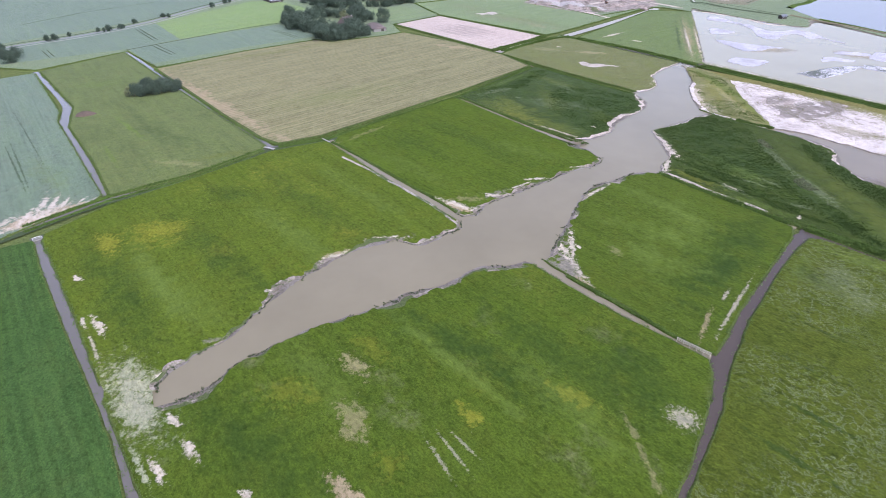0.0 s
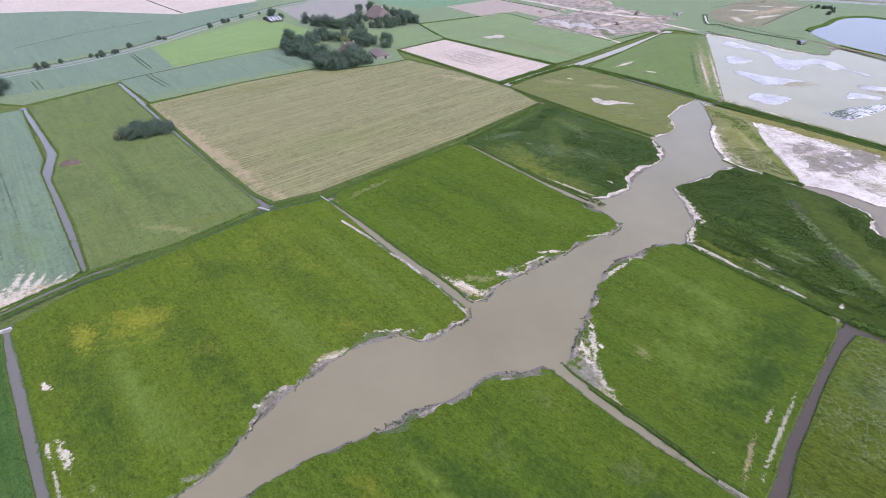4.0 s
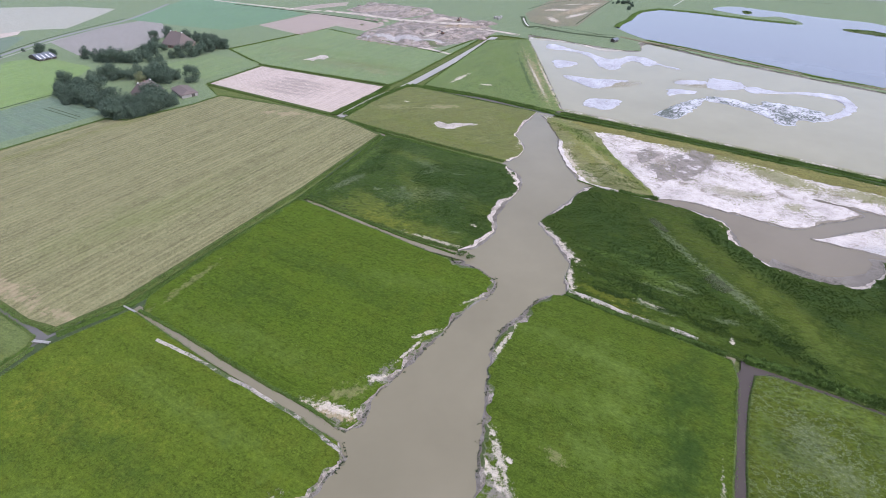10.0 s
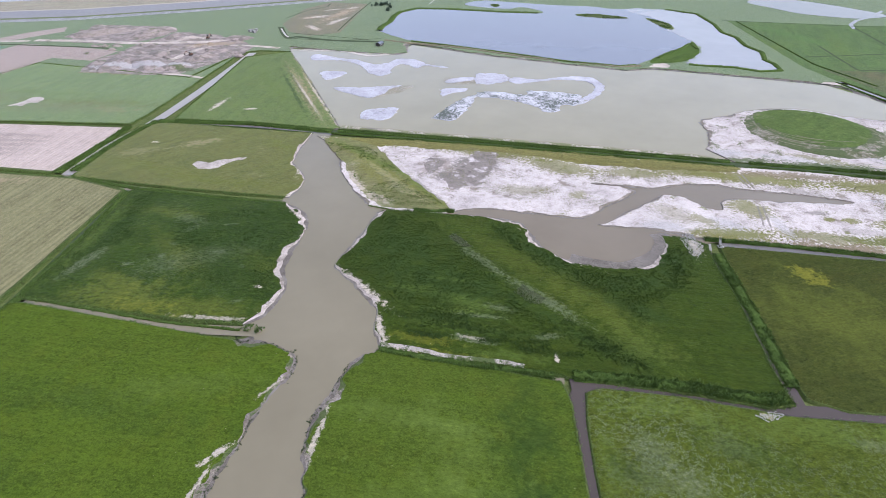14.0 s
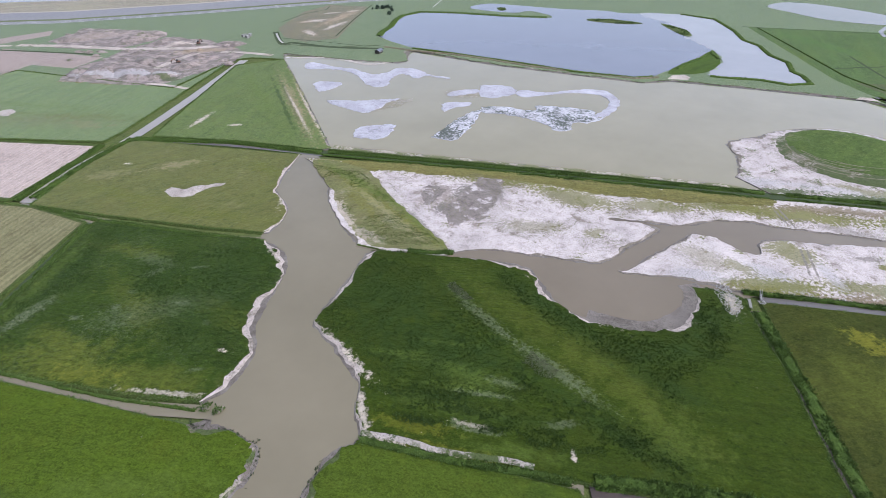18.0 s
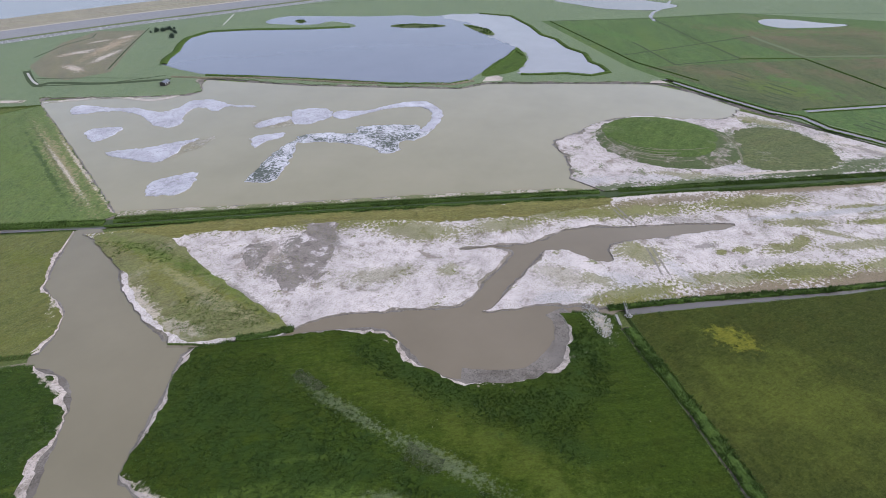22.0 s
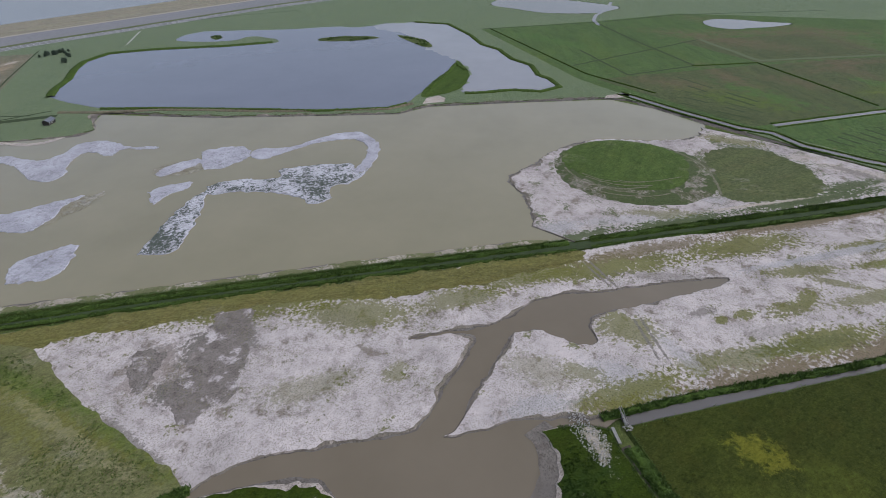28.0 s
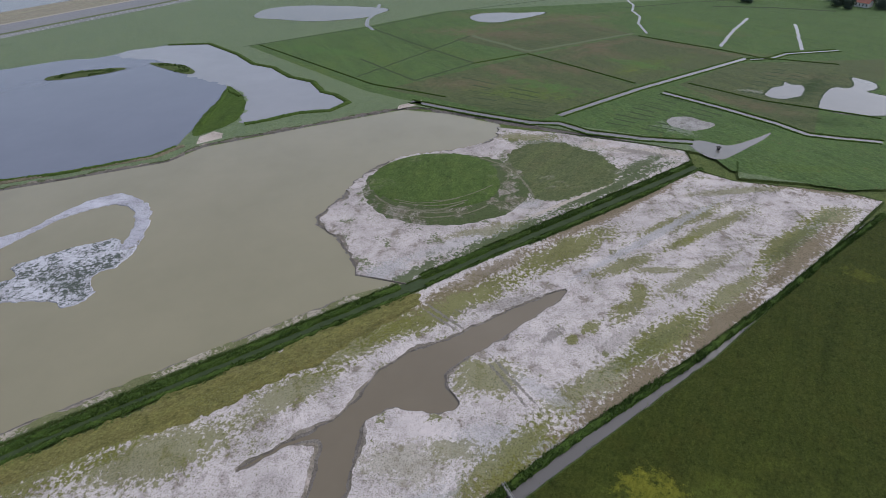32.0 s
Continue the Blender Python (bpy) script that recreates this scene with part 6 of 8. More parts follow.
sheet("lagoon_water", [(270.5, 638), (333, 546), (366, 569.5), (390.5, 487.5), (424, 410.5), (441, 373.5), (460.5, 361.5), (489, 308.5), (517.5, 250.5), (509.5, 221), (491, 188.5), (463.5, 182.5), (436, 226.5), (387, 238.5), (333.5, 225.5), (277, 306), (233.5, 365), (195.5, 420.5), (219, 494), (261, 621.5)], M["lagoon"], WATER + 0.006, "milky olive-grey water of a shallow lagoon", "lagoon", soft=False, amount=0.0)

# ---- the lake and the farther land ----
sheet("lake_water", [(377.5, 643.5), (391, 659), (412, 673.5), (437, 699.5), (457, 715), (487, 719.5), (513.5, 687.5), (548, 626), (571.5, 590), (584.5, 596.5), (587, 630), (567, 637), (554, 659.5), (547, 691), (556, 703), (578.5, 704.5), (594, 689.5), (623, 620), (651.5, 574), (657, 547.5), (675.5, 525.5), (696.5, 484), (651, 443.5), (568.5, 390), (541.5, 384), (489, 380.5), (462.5, 379), (448, 387), (427.5, 428.5), (412.5, 476.5), (391, 538.5), (374.5, 581.5)], M["lake"], 0.06, "dark slate-blue water of a deep lake", "lake", amount=1.2, size=9.0)
# paler only because the sky's reflection is painted into the colour
sheet("lake_lobe_water", [(699.5, 458), (660, 415.5), (628.5, 390), (617, 369), (591, 347.5), (578.5, 326.5), (554.5, 313), (548, 302.5), (532, 290.5), (518, 300), (515, 320), (504, 334.5), (495.5, 350.5), (530, 361), (556.5, 375.5), (572, 390), (584, 410.5), (605, 439), (639, 472.5), (654.5, 510), (668, 534), (699, 498.5)], M["lobe"], 0.072, "calm water in the side arm of the lake, sky reflection painted as a paler colour", "lake", amount=5.0, size=9.0)
sheet("reed_spit", [(477.5, 375.5), (507, 383), (547.5, 385), (572, 390), (556, 376), (533.5, 362.5), (503.5, 356.5), (484.5, 365)], M["reed_mass"], 0.16, "green reedy spit between lake and side arm", "reeds", amount=1.0)
sheet("lake_island_1", [(593, 548), (603, 553.5), (615.5, 536), (625, 510), (620.5, 498.5), (602.5, 519)], M["bank"], 0.2, "low reedy island in the lake", "island", amount=0.6)
sheet("lake_island_2", [(634, 482.5), (638.5, 479.5), (628.5, 452), (613, 435), (603.5, 433.5), (610.5, 449.5)], M["bank"], 0.2, "low reedy island in the lake", "island", amount=0.6)
sheet("lake_island_3", [(569.5, 671), (578, 671.5), (574.5, 659.5), (563.5, 657)], M["bank"], 0.2, "low reedy island in the lake", "island", amount=0.6)
sheet("pool_2", [(816, 455.5), (861.5, 450.5), (871, 398), (844, 311.5), (814, 313.5), (796, 329), (785, 376), (797.5, 417)], M["slate_water"], 0.06, "pale shallow pool in the far pasture", "pool", amount=0.7, size=8.0)
ribbon("pool_rim", [(816, 455.5), (861.5, 450.5), (871, 398), (844, 311.5), (814, 313.5), (796, 329), (785, 376), (797.5, 417), (816, 455.5)], 2.4, M["dark_strip"], 0.055, "dark wet rim of a far pool", "bank", 0.8, 3.0)
sheet("pool_3", [(784, 212), (800.5, 203), (805, 182), (801, 158.5), (800, 132), (778.5, 150.5), (769, 168.5), (759, 182.5), (765, 202.5)], M["slate_water"], 0.06, "pale shallow pool in the far pasture", "pool", amount=0.7, size=8.0)
ribbon("pool_rim", [(784, 212), (800.5, 203), (805, 182), (801, 158.5), (800, 132), (778.5, 150.5), (769, 168.5), (759, 182.5), (765, 202.5), (784, 212)], 2.4, M["dark_strip"], 0.055, "dark wet rim of a far pool", "bank", 0.8, 3.0)
sheet("pool_4", [(536, 15), (547.5, 5), (552, -3.5), (560.5, -8.5), (554.5, -9.5), (552.5, -15.5), (543.5, -13.5), (532.5, -6.5), (527, 3.5), (527.5, 11)], M["slate_water"], 0.06, "pale shallow pool in the far pasture", "pool", amount=0.7, size=8.0)
ribbon("pool_rim", [(536, 15), (547.5, 5), (552, -3.5), (560.5, -8.5), (554.5, -9.5), (552.5, -15.5), (543.5, -13.5), (532.5, -6.5), (527, 3.5), (527.5, 11), (536, 15)], 2.4, M["dark_strip"], 0.055, "dark wet rim of a far pool", "bank", 0.8, 3.0)
sheet("pool_5", [(514, -9), (538.5, -25), (547, -35), (544.5, -41.5), (552, -49.5), (566.5, -55.5), (561, -61), (551.5, -63.5), (542.5, -58), (537.5, -50), (531.5, -54), (525, -58.5), (500, -50.5), (496, -38), (498.5, -17.5), (508.5, -8)], M["slate_water"], 0.06, "pale shallow pool in the far pasture", "pool", amount=0.7, size=8.0)
ribbon("pool_rim", [(514, -9), (538.5, -25), (547, -35), (544.5, -41.5), (552, -49.5), (566.5, -55.5), (561, -61), (551.5, -63.5), (542.5, -58), (537.5, -50), (531.5, -54), (525, -58.5), (500, -50.5), (496, -38), (498.5, -17.5), (508.5, -8), (514, -9)], 2.4, M["dark_strip"], 0.055, "dark wet rim of a far pool", "bank", 0.8, 3.0)
sheet("silt_bed", [(491, 89), (497.5, 83), (498, 74.5), (491, 68), (487, 63), (479.5, 68.5), (477, 78.5), (482.5, 87)], M["silt"], 0.05, "pale dried silt bed of a shallow pool", "silt", amount=0.8, size=6.0)
ribbon("beach", [(268.5, 633), (283.5, 618), (302, 597), (312.5, 563.5), (331.5, 556), (352, 566)], 4.0, M["sand"], -0.40, "narrow pale beach on the lagoon shore", "beach", 0.8, 2.0)
sheet("outlet_canal", [(460.5, 86), (462.5, 79), (459, 72.5), (455.5, 66.5), (458.5, 58.5), (465.5, 47.5), (472, 37), (462.5, 45.5), (451.5, 58), (443, 68), (438.5, 75), (440.5, 80.5), (446.5, 84), (454.5, 85.5)], M["slate_water"], 0.06, "grey outlet water beside the lagoon", "canal", amount=0.4)
sheet("plot_1", [(510.5, 214.5), (556, 282.5), (688, 416), (760, 311.5), (820.5, 240), (843, 40), (853.5, -92.5), (793.5, -224.5), (409, -25), (405, 30.5), (425.5, 75), (460.5, 82.5), (489.5, 152)], M["fresh"], 0.02, "dark green wet pasture with reddish sorrel", "field", soft=False, amount=0.6, step=4.0, size=6.0)
sheet("plot_2", [(-262, 478.5), (-230, 509), (-159, 573.5), (-112, 520.5), (-173.5, 474.5), (-221, 429.5)], M["L2"], 0.03, "blue-green wheat strip", "field", soft=False, amount=0.6, step=4.0, size=6.0)
sheet("plot_3", [(-374.5, 477), (-313.5, 556), (-282, 579.5), (-232, 512), (-262.5, 475.5), (-325, 436.5), (-341, 424.5)], M["L2"], 0.034, "blue-green wheat strip", "field", soft=False, amount=0.6, step=4.0, size=6.0)
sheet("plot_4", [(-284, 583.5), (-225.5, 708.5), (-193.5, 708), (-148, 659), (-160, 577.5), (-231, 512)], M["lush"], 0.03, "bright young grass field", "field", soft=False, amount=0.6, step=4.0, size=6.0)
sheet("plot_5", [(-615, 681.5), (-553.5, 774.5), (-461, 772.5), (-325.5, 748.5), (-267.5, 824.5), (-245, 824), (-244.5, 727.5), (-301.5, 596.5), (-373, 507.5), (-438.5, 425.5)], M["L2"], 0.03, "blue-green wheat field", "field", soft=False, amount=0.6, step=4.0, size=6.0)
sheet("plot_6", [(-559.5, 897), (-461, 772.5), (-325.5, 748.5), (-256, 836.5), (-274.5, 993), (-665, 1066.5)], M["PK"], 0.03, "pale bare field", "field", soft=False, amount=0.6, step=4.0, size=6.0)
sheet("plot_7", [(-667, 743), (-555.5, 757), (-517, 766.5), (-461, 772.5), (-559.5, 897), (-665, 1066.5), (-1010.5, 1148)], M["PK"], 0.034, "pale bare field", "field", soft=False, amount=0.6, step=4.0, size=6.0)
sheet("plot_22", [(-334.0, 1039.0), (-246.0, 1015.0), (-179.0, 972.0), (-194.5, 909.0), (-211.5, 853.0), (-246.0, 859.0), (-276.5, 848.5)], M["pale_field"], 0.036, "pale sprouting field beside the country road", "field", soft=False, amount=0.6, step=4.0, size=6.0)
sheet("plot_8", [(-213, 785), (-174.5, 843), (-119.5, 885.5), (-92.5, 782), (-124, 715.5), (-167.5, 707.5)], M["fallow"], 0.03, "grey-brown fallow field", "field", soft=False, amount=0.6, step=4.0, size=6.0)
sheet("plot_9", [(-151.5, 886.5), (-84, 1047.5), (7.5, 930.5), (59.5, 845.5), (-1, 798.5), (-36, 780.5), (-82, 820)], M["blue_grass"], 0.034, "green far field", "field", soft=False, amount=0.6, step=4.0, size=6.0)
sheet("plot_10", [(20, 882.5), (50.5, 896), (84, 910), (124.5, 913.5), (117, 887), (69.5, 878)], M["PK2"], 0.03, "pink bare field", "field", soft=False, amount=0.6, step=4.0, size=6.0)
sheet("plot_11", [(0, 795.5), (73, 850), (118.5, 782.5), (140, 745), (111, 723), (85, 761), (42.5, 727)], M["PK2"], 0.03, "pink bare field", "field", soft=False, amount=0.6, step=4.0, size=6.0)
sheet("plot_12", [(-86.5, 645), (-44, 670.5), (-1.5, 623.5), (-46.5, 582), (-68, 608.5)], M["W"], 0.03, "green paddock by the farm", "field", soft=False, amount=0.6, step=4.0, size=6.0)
sheet("plot_13", [(558.5, 269), (638.5, 159), (557, 90.5), (496.5, 162)], M["brownish"], 0.026, "brown-green seeding pasture", "field", soft=False, amount=0.6, step=4.0, size=6.0)
sheet("plot_14", [(695.5, 226.5), (764, 116), (701.5, 63), (643.5, 160.5)], M["brownish"], 0.026, "reddish seeding pasture", "field", soft=False, amount=0.6, step=4.0, size=6.0)
sheet("plot_15", [(638, 156.5), (697.5, 64), (623, -6), (559.5, 90)], M["brownish"], 0.03, "reddish green pasture", "field", soft=False, amount=0.6, step=4.0, size=6.0)
sheet("plot_16", [(558, 63.5), (605.5, 8.5), (608.5, -101.5), (563, -75.5), (511, -7.5), (468, 16)], M["brownish"], 0.03, "brown-green wet pasture", "field", soft=False, amount=0.6, step=4.0, size=6.0)
sheet("plot_17", [(316, 751), (381.5, 819.5), (430.5, 839), (459.5, 792), (340.5, 664.5), (309.5, 674), (303, 707.5)], M["rough_bare"], 0.03, "rough brown plot with bare sandy patches", "field", soft=False, amount=0.6, step=4.0, size=6.0)
sheet("plot_18", [(463.5, 367), (475, 370), (483.5, 364.5), (480.5, 357), (473, 355)], M["sand"], 0.07, "pale sandy landing on the lagoon shore", "field", soft=False, amount=0.6, step=4.0, size=6.0)
sheet("plot_19", [(517, 254), (525, 254), (534.5, 239.5), (526, 239.5)], M["sand"], 0.07, "pale sandy corner of the lagoon shore", "field", soft=False, amount=0.6, step=4.0, size=6.0)
sheet("plot_20", [(92.5, 686), (120, 727), (165.5, 762.5), (214.5, 790), (242, 744), (247.5, 668.5), (221, 647), (181.5, 629), (153.5, 618)], M["rubble"], 0.05, "tipped soil and rubble ground", "field", soft=False, amount=5.0, step=4.0, size=14.0)
sheet("plot_21", [(109, 826), (153, 904), (210.5, 835.5), (198, 786), (156.5, 771)], M["rubble"], 0.05, "tipped soil and rubble ground", "field", soft=False, amount=5.0, step=4.0, size=14.0)
ribbon("far_ditch_1", [(503, 151), (550, 92), (583.5, 44), (617, -4)], 3.8, M["slate_water"], 0.07, "narrow reedy ditch in the far pasture", "ditch", 0.9, 5.0, soft=False)
ribbon("far_ditch_2", [(542, 78), (513, 51), (486.5, 29), (469, 18.5), (463, 2.5), (458, -14.5)], 3.6, M["slate_water"], 0.07, "narrow reedy ditch in the far pasture", "ditch", 0.9, 5.0, soft=False)
ribbon("far_ditch_3", [(532, 247), (508, 203.5), (491.5, 169), (489.5, 152), (476, 137.5), (465.5, 108), (460.5, 83)], 5.5, M["slate_water"], 0.07, "narrow reedy ditch in the far pasture", "ditch", 0.9, 5.0, soft=False)
ribbon("far_ditch_4", [(617.5, 207), (642.5, 161), (605.5, 128.5), (562, 91.5)], 2.0, M["dark_strip"], 0.07, "narrow reedy ditch in the far pasture", "ditch", 0.9, 5.0, soft=False)
ribbon("far_ditch_5", [(896.5, 30.5), (862, 37), (826, 35), (798, 43), (770, 41), (742, 49), (700.5, 51)], 2.4, M["slate_water"], 0.07, "narrow reedy ditch in the far pasture", "ditch", 0.9, 5.0, soft=False)
ribbon("far_ditch_6", [(750.5, -56), (707, -27.5), (652.5, 3)], 2.9, M["slate_water"], 0.07, "narrow reedy ditch in the far pasture", "ditch", 0.9, 5.0, soft=False)
ribbon("far_ditch_7", [(722.5, -87.5), (637, -54.5)], 2.7, M["slate_water"], 0.07, "narrow reedy ditch in the far pasture", "ditch", 0.9, 5.0, soft=False)
ribbon("far_ditch_8", [(692.5, 60), (642, 5.5), (618.5, -15), (597, -62.5)], 2.0, M["dark_strip"], 0.07, "narrow reedy ditch in the far pasture", "ditch", 0.9, 5.0, soft=False)
ribbon("far_ditch_9", [(691, 406), (569.5, 279), (540, 223.5)], 2.0, M["dark_strip"], 0.07, "narrow reedy ditch in the far pasture", "ditch", 0.9, 5.0, soft=False)
ribbon("far_ditch_12", [(560.5, 56), (524, 21), (501.5, -16), (491.5, -32.5)], 2.0, M["dark_strip"], 0.07, "narrow reedy ditch in the far pasture", "ditch", 0.9, 5.0, soft=False)
ribbon("far_ditch_13", [(589, 294.5), (708, 209.5)], 2.0, M["dark_strip"], 0.07, "narrow reedy ditch in the far pasture", "ditch", 0.9, 5.0, soft=False)
ribbon("far_ditch_14", [(708, 209.5), (650, 160.5)], 4.5, M["path_grass"], 0.07, "grassy track between far pastures", "ditch", 0.9, 5.0, soft=False)
ribbon("far_ditch_15", [(650, 160.5), (702.5, 62.5)], 4.5, M["path_grass"], 0.07, "grassy track between far pastures", "ditch", 0.9, 5.0, soft=False)
ribbon("far_ditch_16", [(808.5, -43), (794.5, -97.5), (771.5, -147.5)], 5, M["dark_strip"], 0.07, "narrow reedy ditch in the far pasture", "ditch", 0.9, 5.0, soft=False)
ribbon("far_ditch_17", [(813, 46), (832.5, -28), (840.5, -99)], 3, M["dark_strip"], 0.07, "narrow reedy ditch in the far pasture", "ditch", 0.9, 5.0, soft=False)
ribbon("far_ditch_18", [(614, -5), (615.5, -21.5), (627.5, -38.5), (634, -80.5)], 2.0, M["slate_water"], 0.07, "narrow reedy ditch in the far pasture", "ditch", 0.9, 5.0, soft=False)
ribbon("far_ditch_19", [(745, 308), (683, 260), (620, 206)], 2.0, M["dark_strip"], 0.074, "narrow reedy ditch in the far pasture", "ditch", 0.5, 6.0, soft=False)
ribbon("far_ditch_21", [(637.5, 301), (577, 249)], 2.0, M["dark_strip"], 0.074, "narrow reedy ditch in the far pasture", "ditch", 0.5, 6.0, soft=False)
ribbon("far_ditch_22", [(577, 249), (618, 206), (644, 162)], 2.0, M["dark_strip"], 0.074, "narrow reedy ditch in the far pasture", "ditch", 0.5, 6.0, soft=False)
ribbon("far_ditch_24", [(686, 420.5), (754, 310), (814, 239), (878, 98.5)], 2.0, M["dark_strip"], 0.074, "narrow reedy ditch in the far pasture", "ditch", 0.5, 6.0, soft=False)
ribbon("far_ditch_25", [(867, 321), (819.5, 316.5), (787, 321), (760.5, 317.5), (739, 306.5)], 4, M["slate_water"], 0.074, "narrow reedy ditch in the far pasture", "ditch", 0.5, 6.0, soft=False)
FAR_BANKS = [[(503, 151), (550, 92), (583.5, 44), (617, -4)]]
FAR_BANKS += [[(542, 78), (513, 51), (486.5, 29), (469, 18.5), (463, 2.5), (458, -14.5)]]
FAR_BANKS += [[(532, 247), (508, 203.5), (491.5, 169), (489.5, 152), (476, 137.5), (465.5, 108), (460.5, 83)]]
FAR_BANKS += [[(617.5, 207), (642.5, 161), (605.5, 128.5), (562, 91.5)]]
FAR_BANKS += [[(896.5, 30.5), (824.5, 38), (754, 45), (700.5, 51)]]
FAR_BANKS += [[(750.5, -56), (707, -27.5), (652.5, 3)]]
FAR_BANKS += [[(722.5, -87.5), (637, -54.5)]]
FAR_BANKS += [[(692.5, 60), (642, 5.5), (618.5, -15), (597, -62.5)]]
FAR_BANKS += [[(691, 406), (569.5, 279), (540, 223.5)]]
FAR_BANKS += [[(560.5, 56), (524, 21), (501.5, -16), (491.5, -32.5)]]
FAR_BANKS += [[(614, -5), (615.5, -21.5), (627.5, -38.5), (634, -80.5)]]
furrows([(490.5, 132), (543, 80), (469.5, 93.5), (504.5, 45.5)], 9)
furrows([(540, 31.5), (595, -14.5), (529.5, 16), (577, -35.5)], 8)
furrows([(507, 211), (590, 214.5), (498.5, 165), (542.5, 151)], 6)

# ---- patches on the ground ----
field("island_1", "white shell island in the lagoon", [("w", [(272.5, 601.5), (280.5, 597), (289, 568), (295.5, 558), (298, 535.5), (308, 530), (325, 534), (335, 521), (333, 500.5), (340, 484.5), (335.5, 482.5), (328.5, 501), (319, 498.5), (317, 517.5), (301, 511.5), (291, 500.5), (282.5, 501), (280, 516), (286.5, 538), (287, 551.5), (281, 570), (265.5, 585), (272.5, 601.5)])], M["shell"], -0.18, reeds=0, shore=0.8, shore_mat="shell", ragged=1.3)
field("island_2", "white shell island in the lagoon", [("w", [(249.5, 542.5), (256.5, 544.5), (267.5, 530.5), (264, 525), (250, 520.5), (242.5, 524), (249.5, 542.5)])], M["shell"], -0.18, reeds=0, shore=0.8, shore_mat="shell", ragged=1.3)
field("island_3", "white shell island in the lagoon", [("w", [(237.5, 498), (243.5, 495), (254.5, 484), (274, 472), (279.5, 466), (269.5, 466), (257.5, 460.5), (244.5, 458), (239.5, 472), (236, 488.5), (237.5, 498)])], M["shell"], -0.18, reeds=0, shore=0.8, shore_mat="shell", ragged=1.3)
field("island_4", "white shell island in the lagoon", [("w", [(215, 426), (226, 438), (247, 426.5), (228, 412.5), (215, 426)])], M["shell"], -0.18, reeds=0, shore=0.8, shore_mat="shell", ragged=1.3)
field("island_5", "white shell island in the lagoon", [("w", [(343, 451.5), (349.5, 449.5), (359.5, 432.5), (349.5, 421), (332.5, 423), (327, 433), (343, 451.5)])], M["shell"], -0.18, reeds=0, shore=0.8, shore_mat="shell", ragged=1.3)
field("island_6", "white shell island in the lagoon, overgrown", [("w", [(252, 394.5), (286, 409), (307, 411), (289, 396), (270, 385.5), (258.5, 382), (252, 394.5)])], M["shell_veg"], -0.12, reeds=0, shore=0.8, shore_mat="shell", ragged=1.3)
field("island_7", "white shell island in the lagoon, overgrown", [("w", [(311.5, 415), (323.5, 405), (333.5, 386), (341.5, 392), (349, 384.5), (363.5, 361.5), (355, 349), (362.5, 346.5), (345, 346.5), (336, 353), (325, 347), (317.5, 352), (320, 361.5), (319.5, 374.5), (314.5, 392.5), (305, 406.5), (311.5, 415)])], M["shell_veg"], -0.12, reeds=0, shore=0.8, shore_mat="shell", ragged=1.3)
field("island_8", "white shell island in the lagoon", [("w", [(351, 422.5), (360, 422.5), (371, 406.5), (387, 399), (400.5, 389), (404, 377), (394, 361), (380.5, 352), (365.5, 347.5), (354, 348.5), (353.5, 353.5), (365, 355), (377, 358.5), (390, 368), (393, 379.5), (384, 392), (365.5, 402.5), (349, 410.5), (351, 422.5)])], M["shell"], -0.16, reeds=0, shore=0.8, shore_mat="shell", ragged=1.3)
field("island_9", "white shell island in the lagoon", [("w", [(311.5, 453.5), (322.5, 454.5), (336.5, 447), (332.5, 441), (317, 443.5), (309.5, 448.5), (311.5, 453.5)])], M["shell"], -0.2, reeds=0, shore=0.8, shore_mat="shell", ragged=1.3)
field("island_10", "white shell island in the lagoon", [("w", [(294.5, 439), (300, 438), (312.5, 427.5), (306.5, 422.5), (296, 426), (286, 425), (294.5, 439)])], M["shell"], -0.18, reeds=0, shore=0.8, shore_mat="shell", ragged=1.3)
sheet("grass_patch_2", [(179.5, 410), (195.5, 381.5), (187.5, 341), (181, 293.5), (175, 292), (161.5, 308), (156, 320), (161, 348.5), (170, 372.5)], M["triangle"], 0.04, "dry saltmarsh grass wedge", "grass", amount=1.2)
sheet("dry_pool", [(102.5, 426), (107.5, 428.5), (111.5, 421.5), (116.5, 421.5), (123.5, 418.5), (131, 415), (128.5, 413), (122, 414.5), (117.5, 414), (113, 411.5), (108, 413), (104, 417.5)], M["sand2"], 0.05, "dried white pool bed", "dry pool", amount=0.9, size=3.0, step=0.8, soft=False)
sheet("dry_pool_2", [(34, 622), (40, 624), (48, 627.5), (51.5, 633), (58, 630.5), (58.5, 621.5), (53, 615), (50, 619), (46, 618), (43, 614.5), (40, 619)], M["sand2"], 0.05, "dried white pool bed", "dry pool", amount=1.2, size=4.0, step=1.0, soft=False)

# ---- roads, tracks and the sea dike ----
ribbon("road_1", [(-374, 470), (-362.5, 491.5), (-325.5, 532), (-293, 590), (-271.5, 661), (-244.5, 727.5), (-210.5, 803.5), (-151.5, 886.5), (-115, 988)], 5.0, M["asphalt"], 0.08, "grey country road lined with trees", "road")
ribbon("road_verge", [(-380, 480), (-366, 500), (-330, 540), (-298, 598), (-277, 667), (-250, 732), (-216, 808), (-157, 892)], 2.4, M["dark_strip"], 0.07, "dark overgrown ditch beside the country road", "ditch")
ribbon("cycle_path", [(-366, 467), (-354, 489), (-318, 529), (-286, 586), (-264, 657), (-237, 724), (-203, 800)], 2.2, M["concrete"], 0.07, "pale path beside the country road", "path")
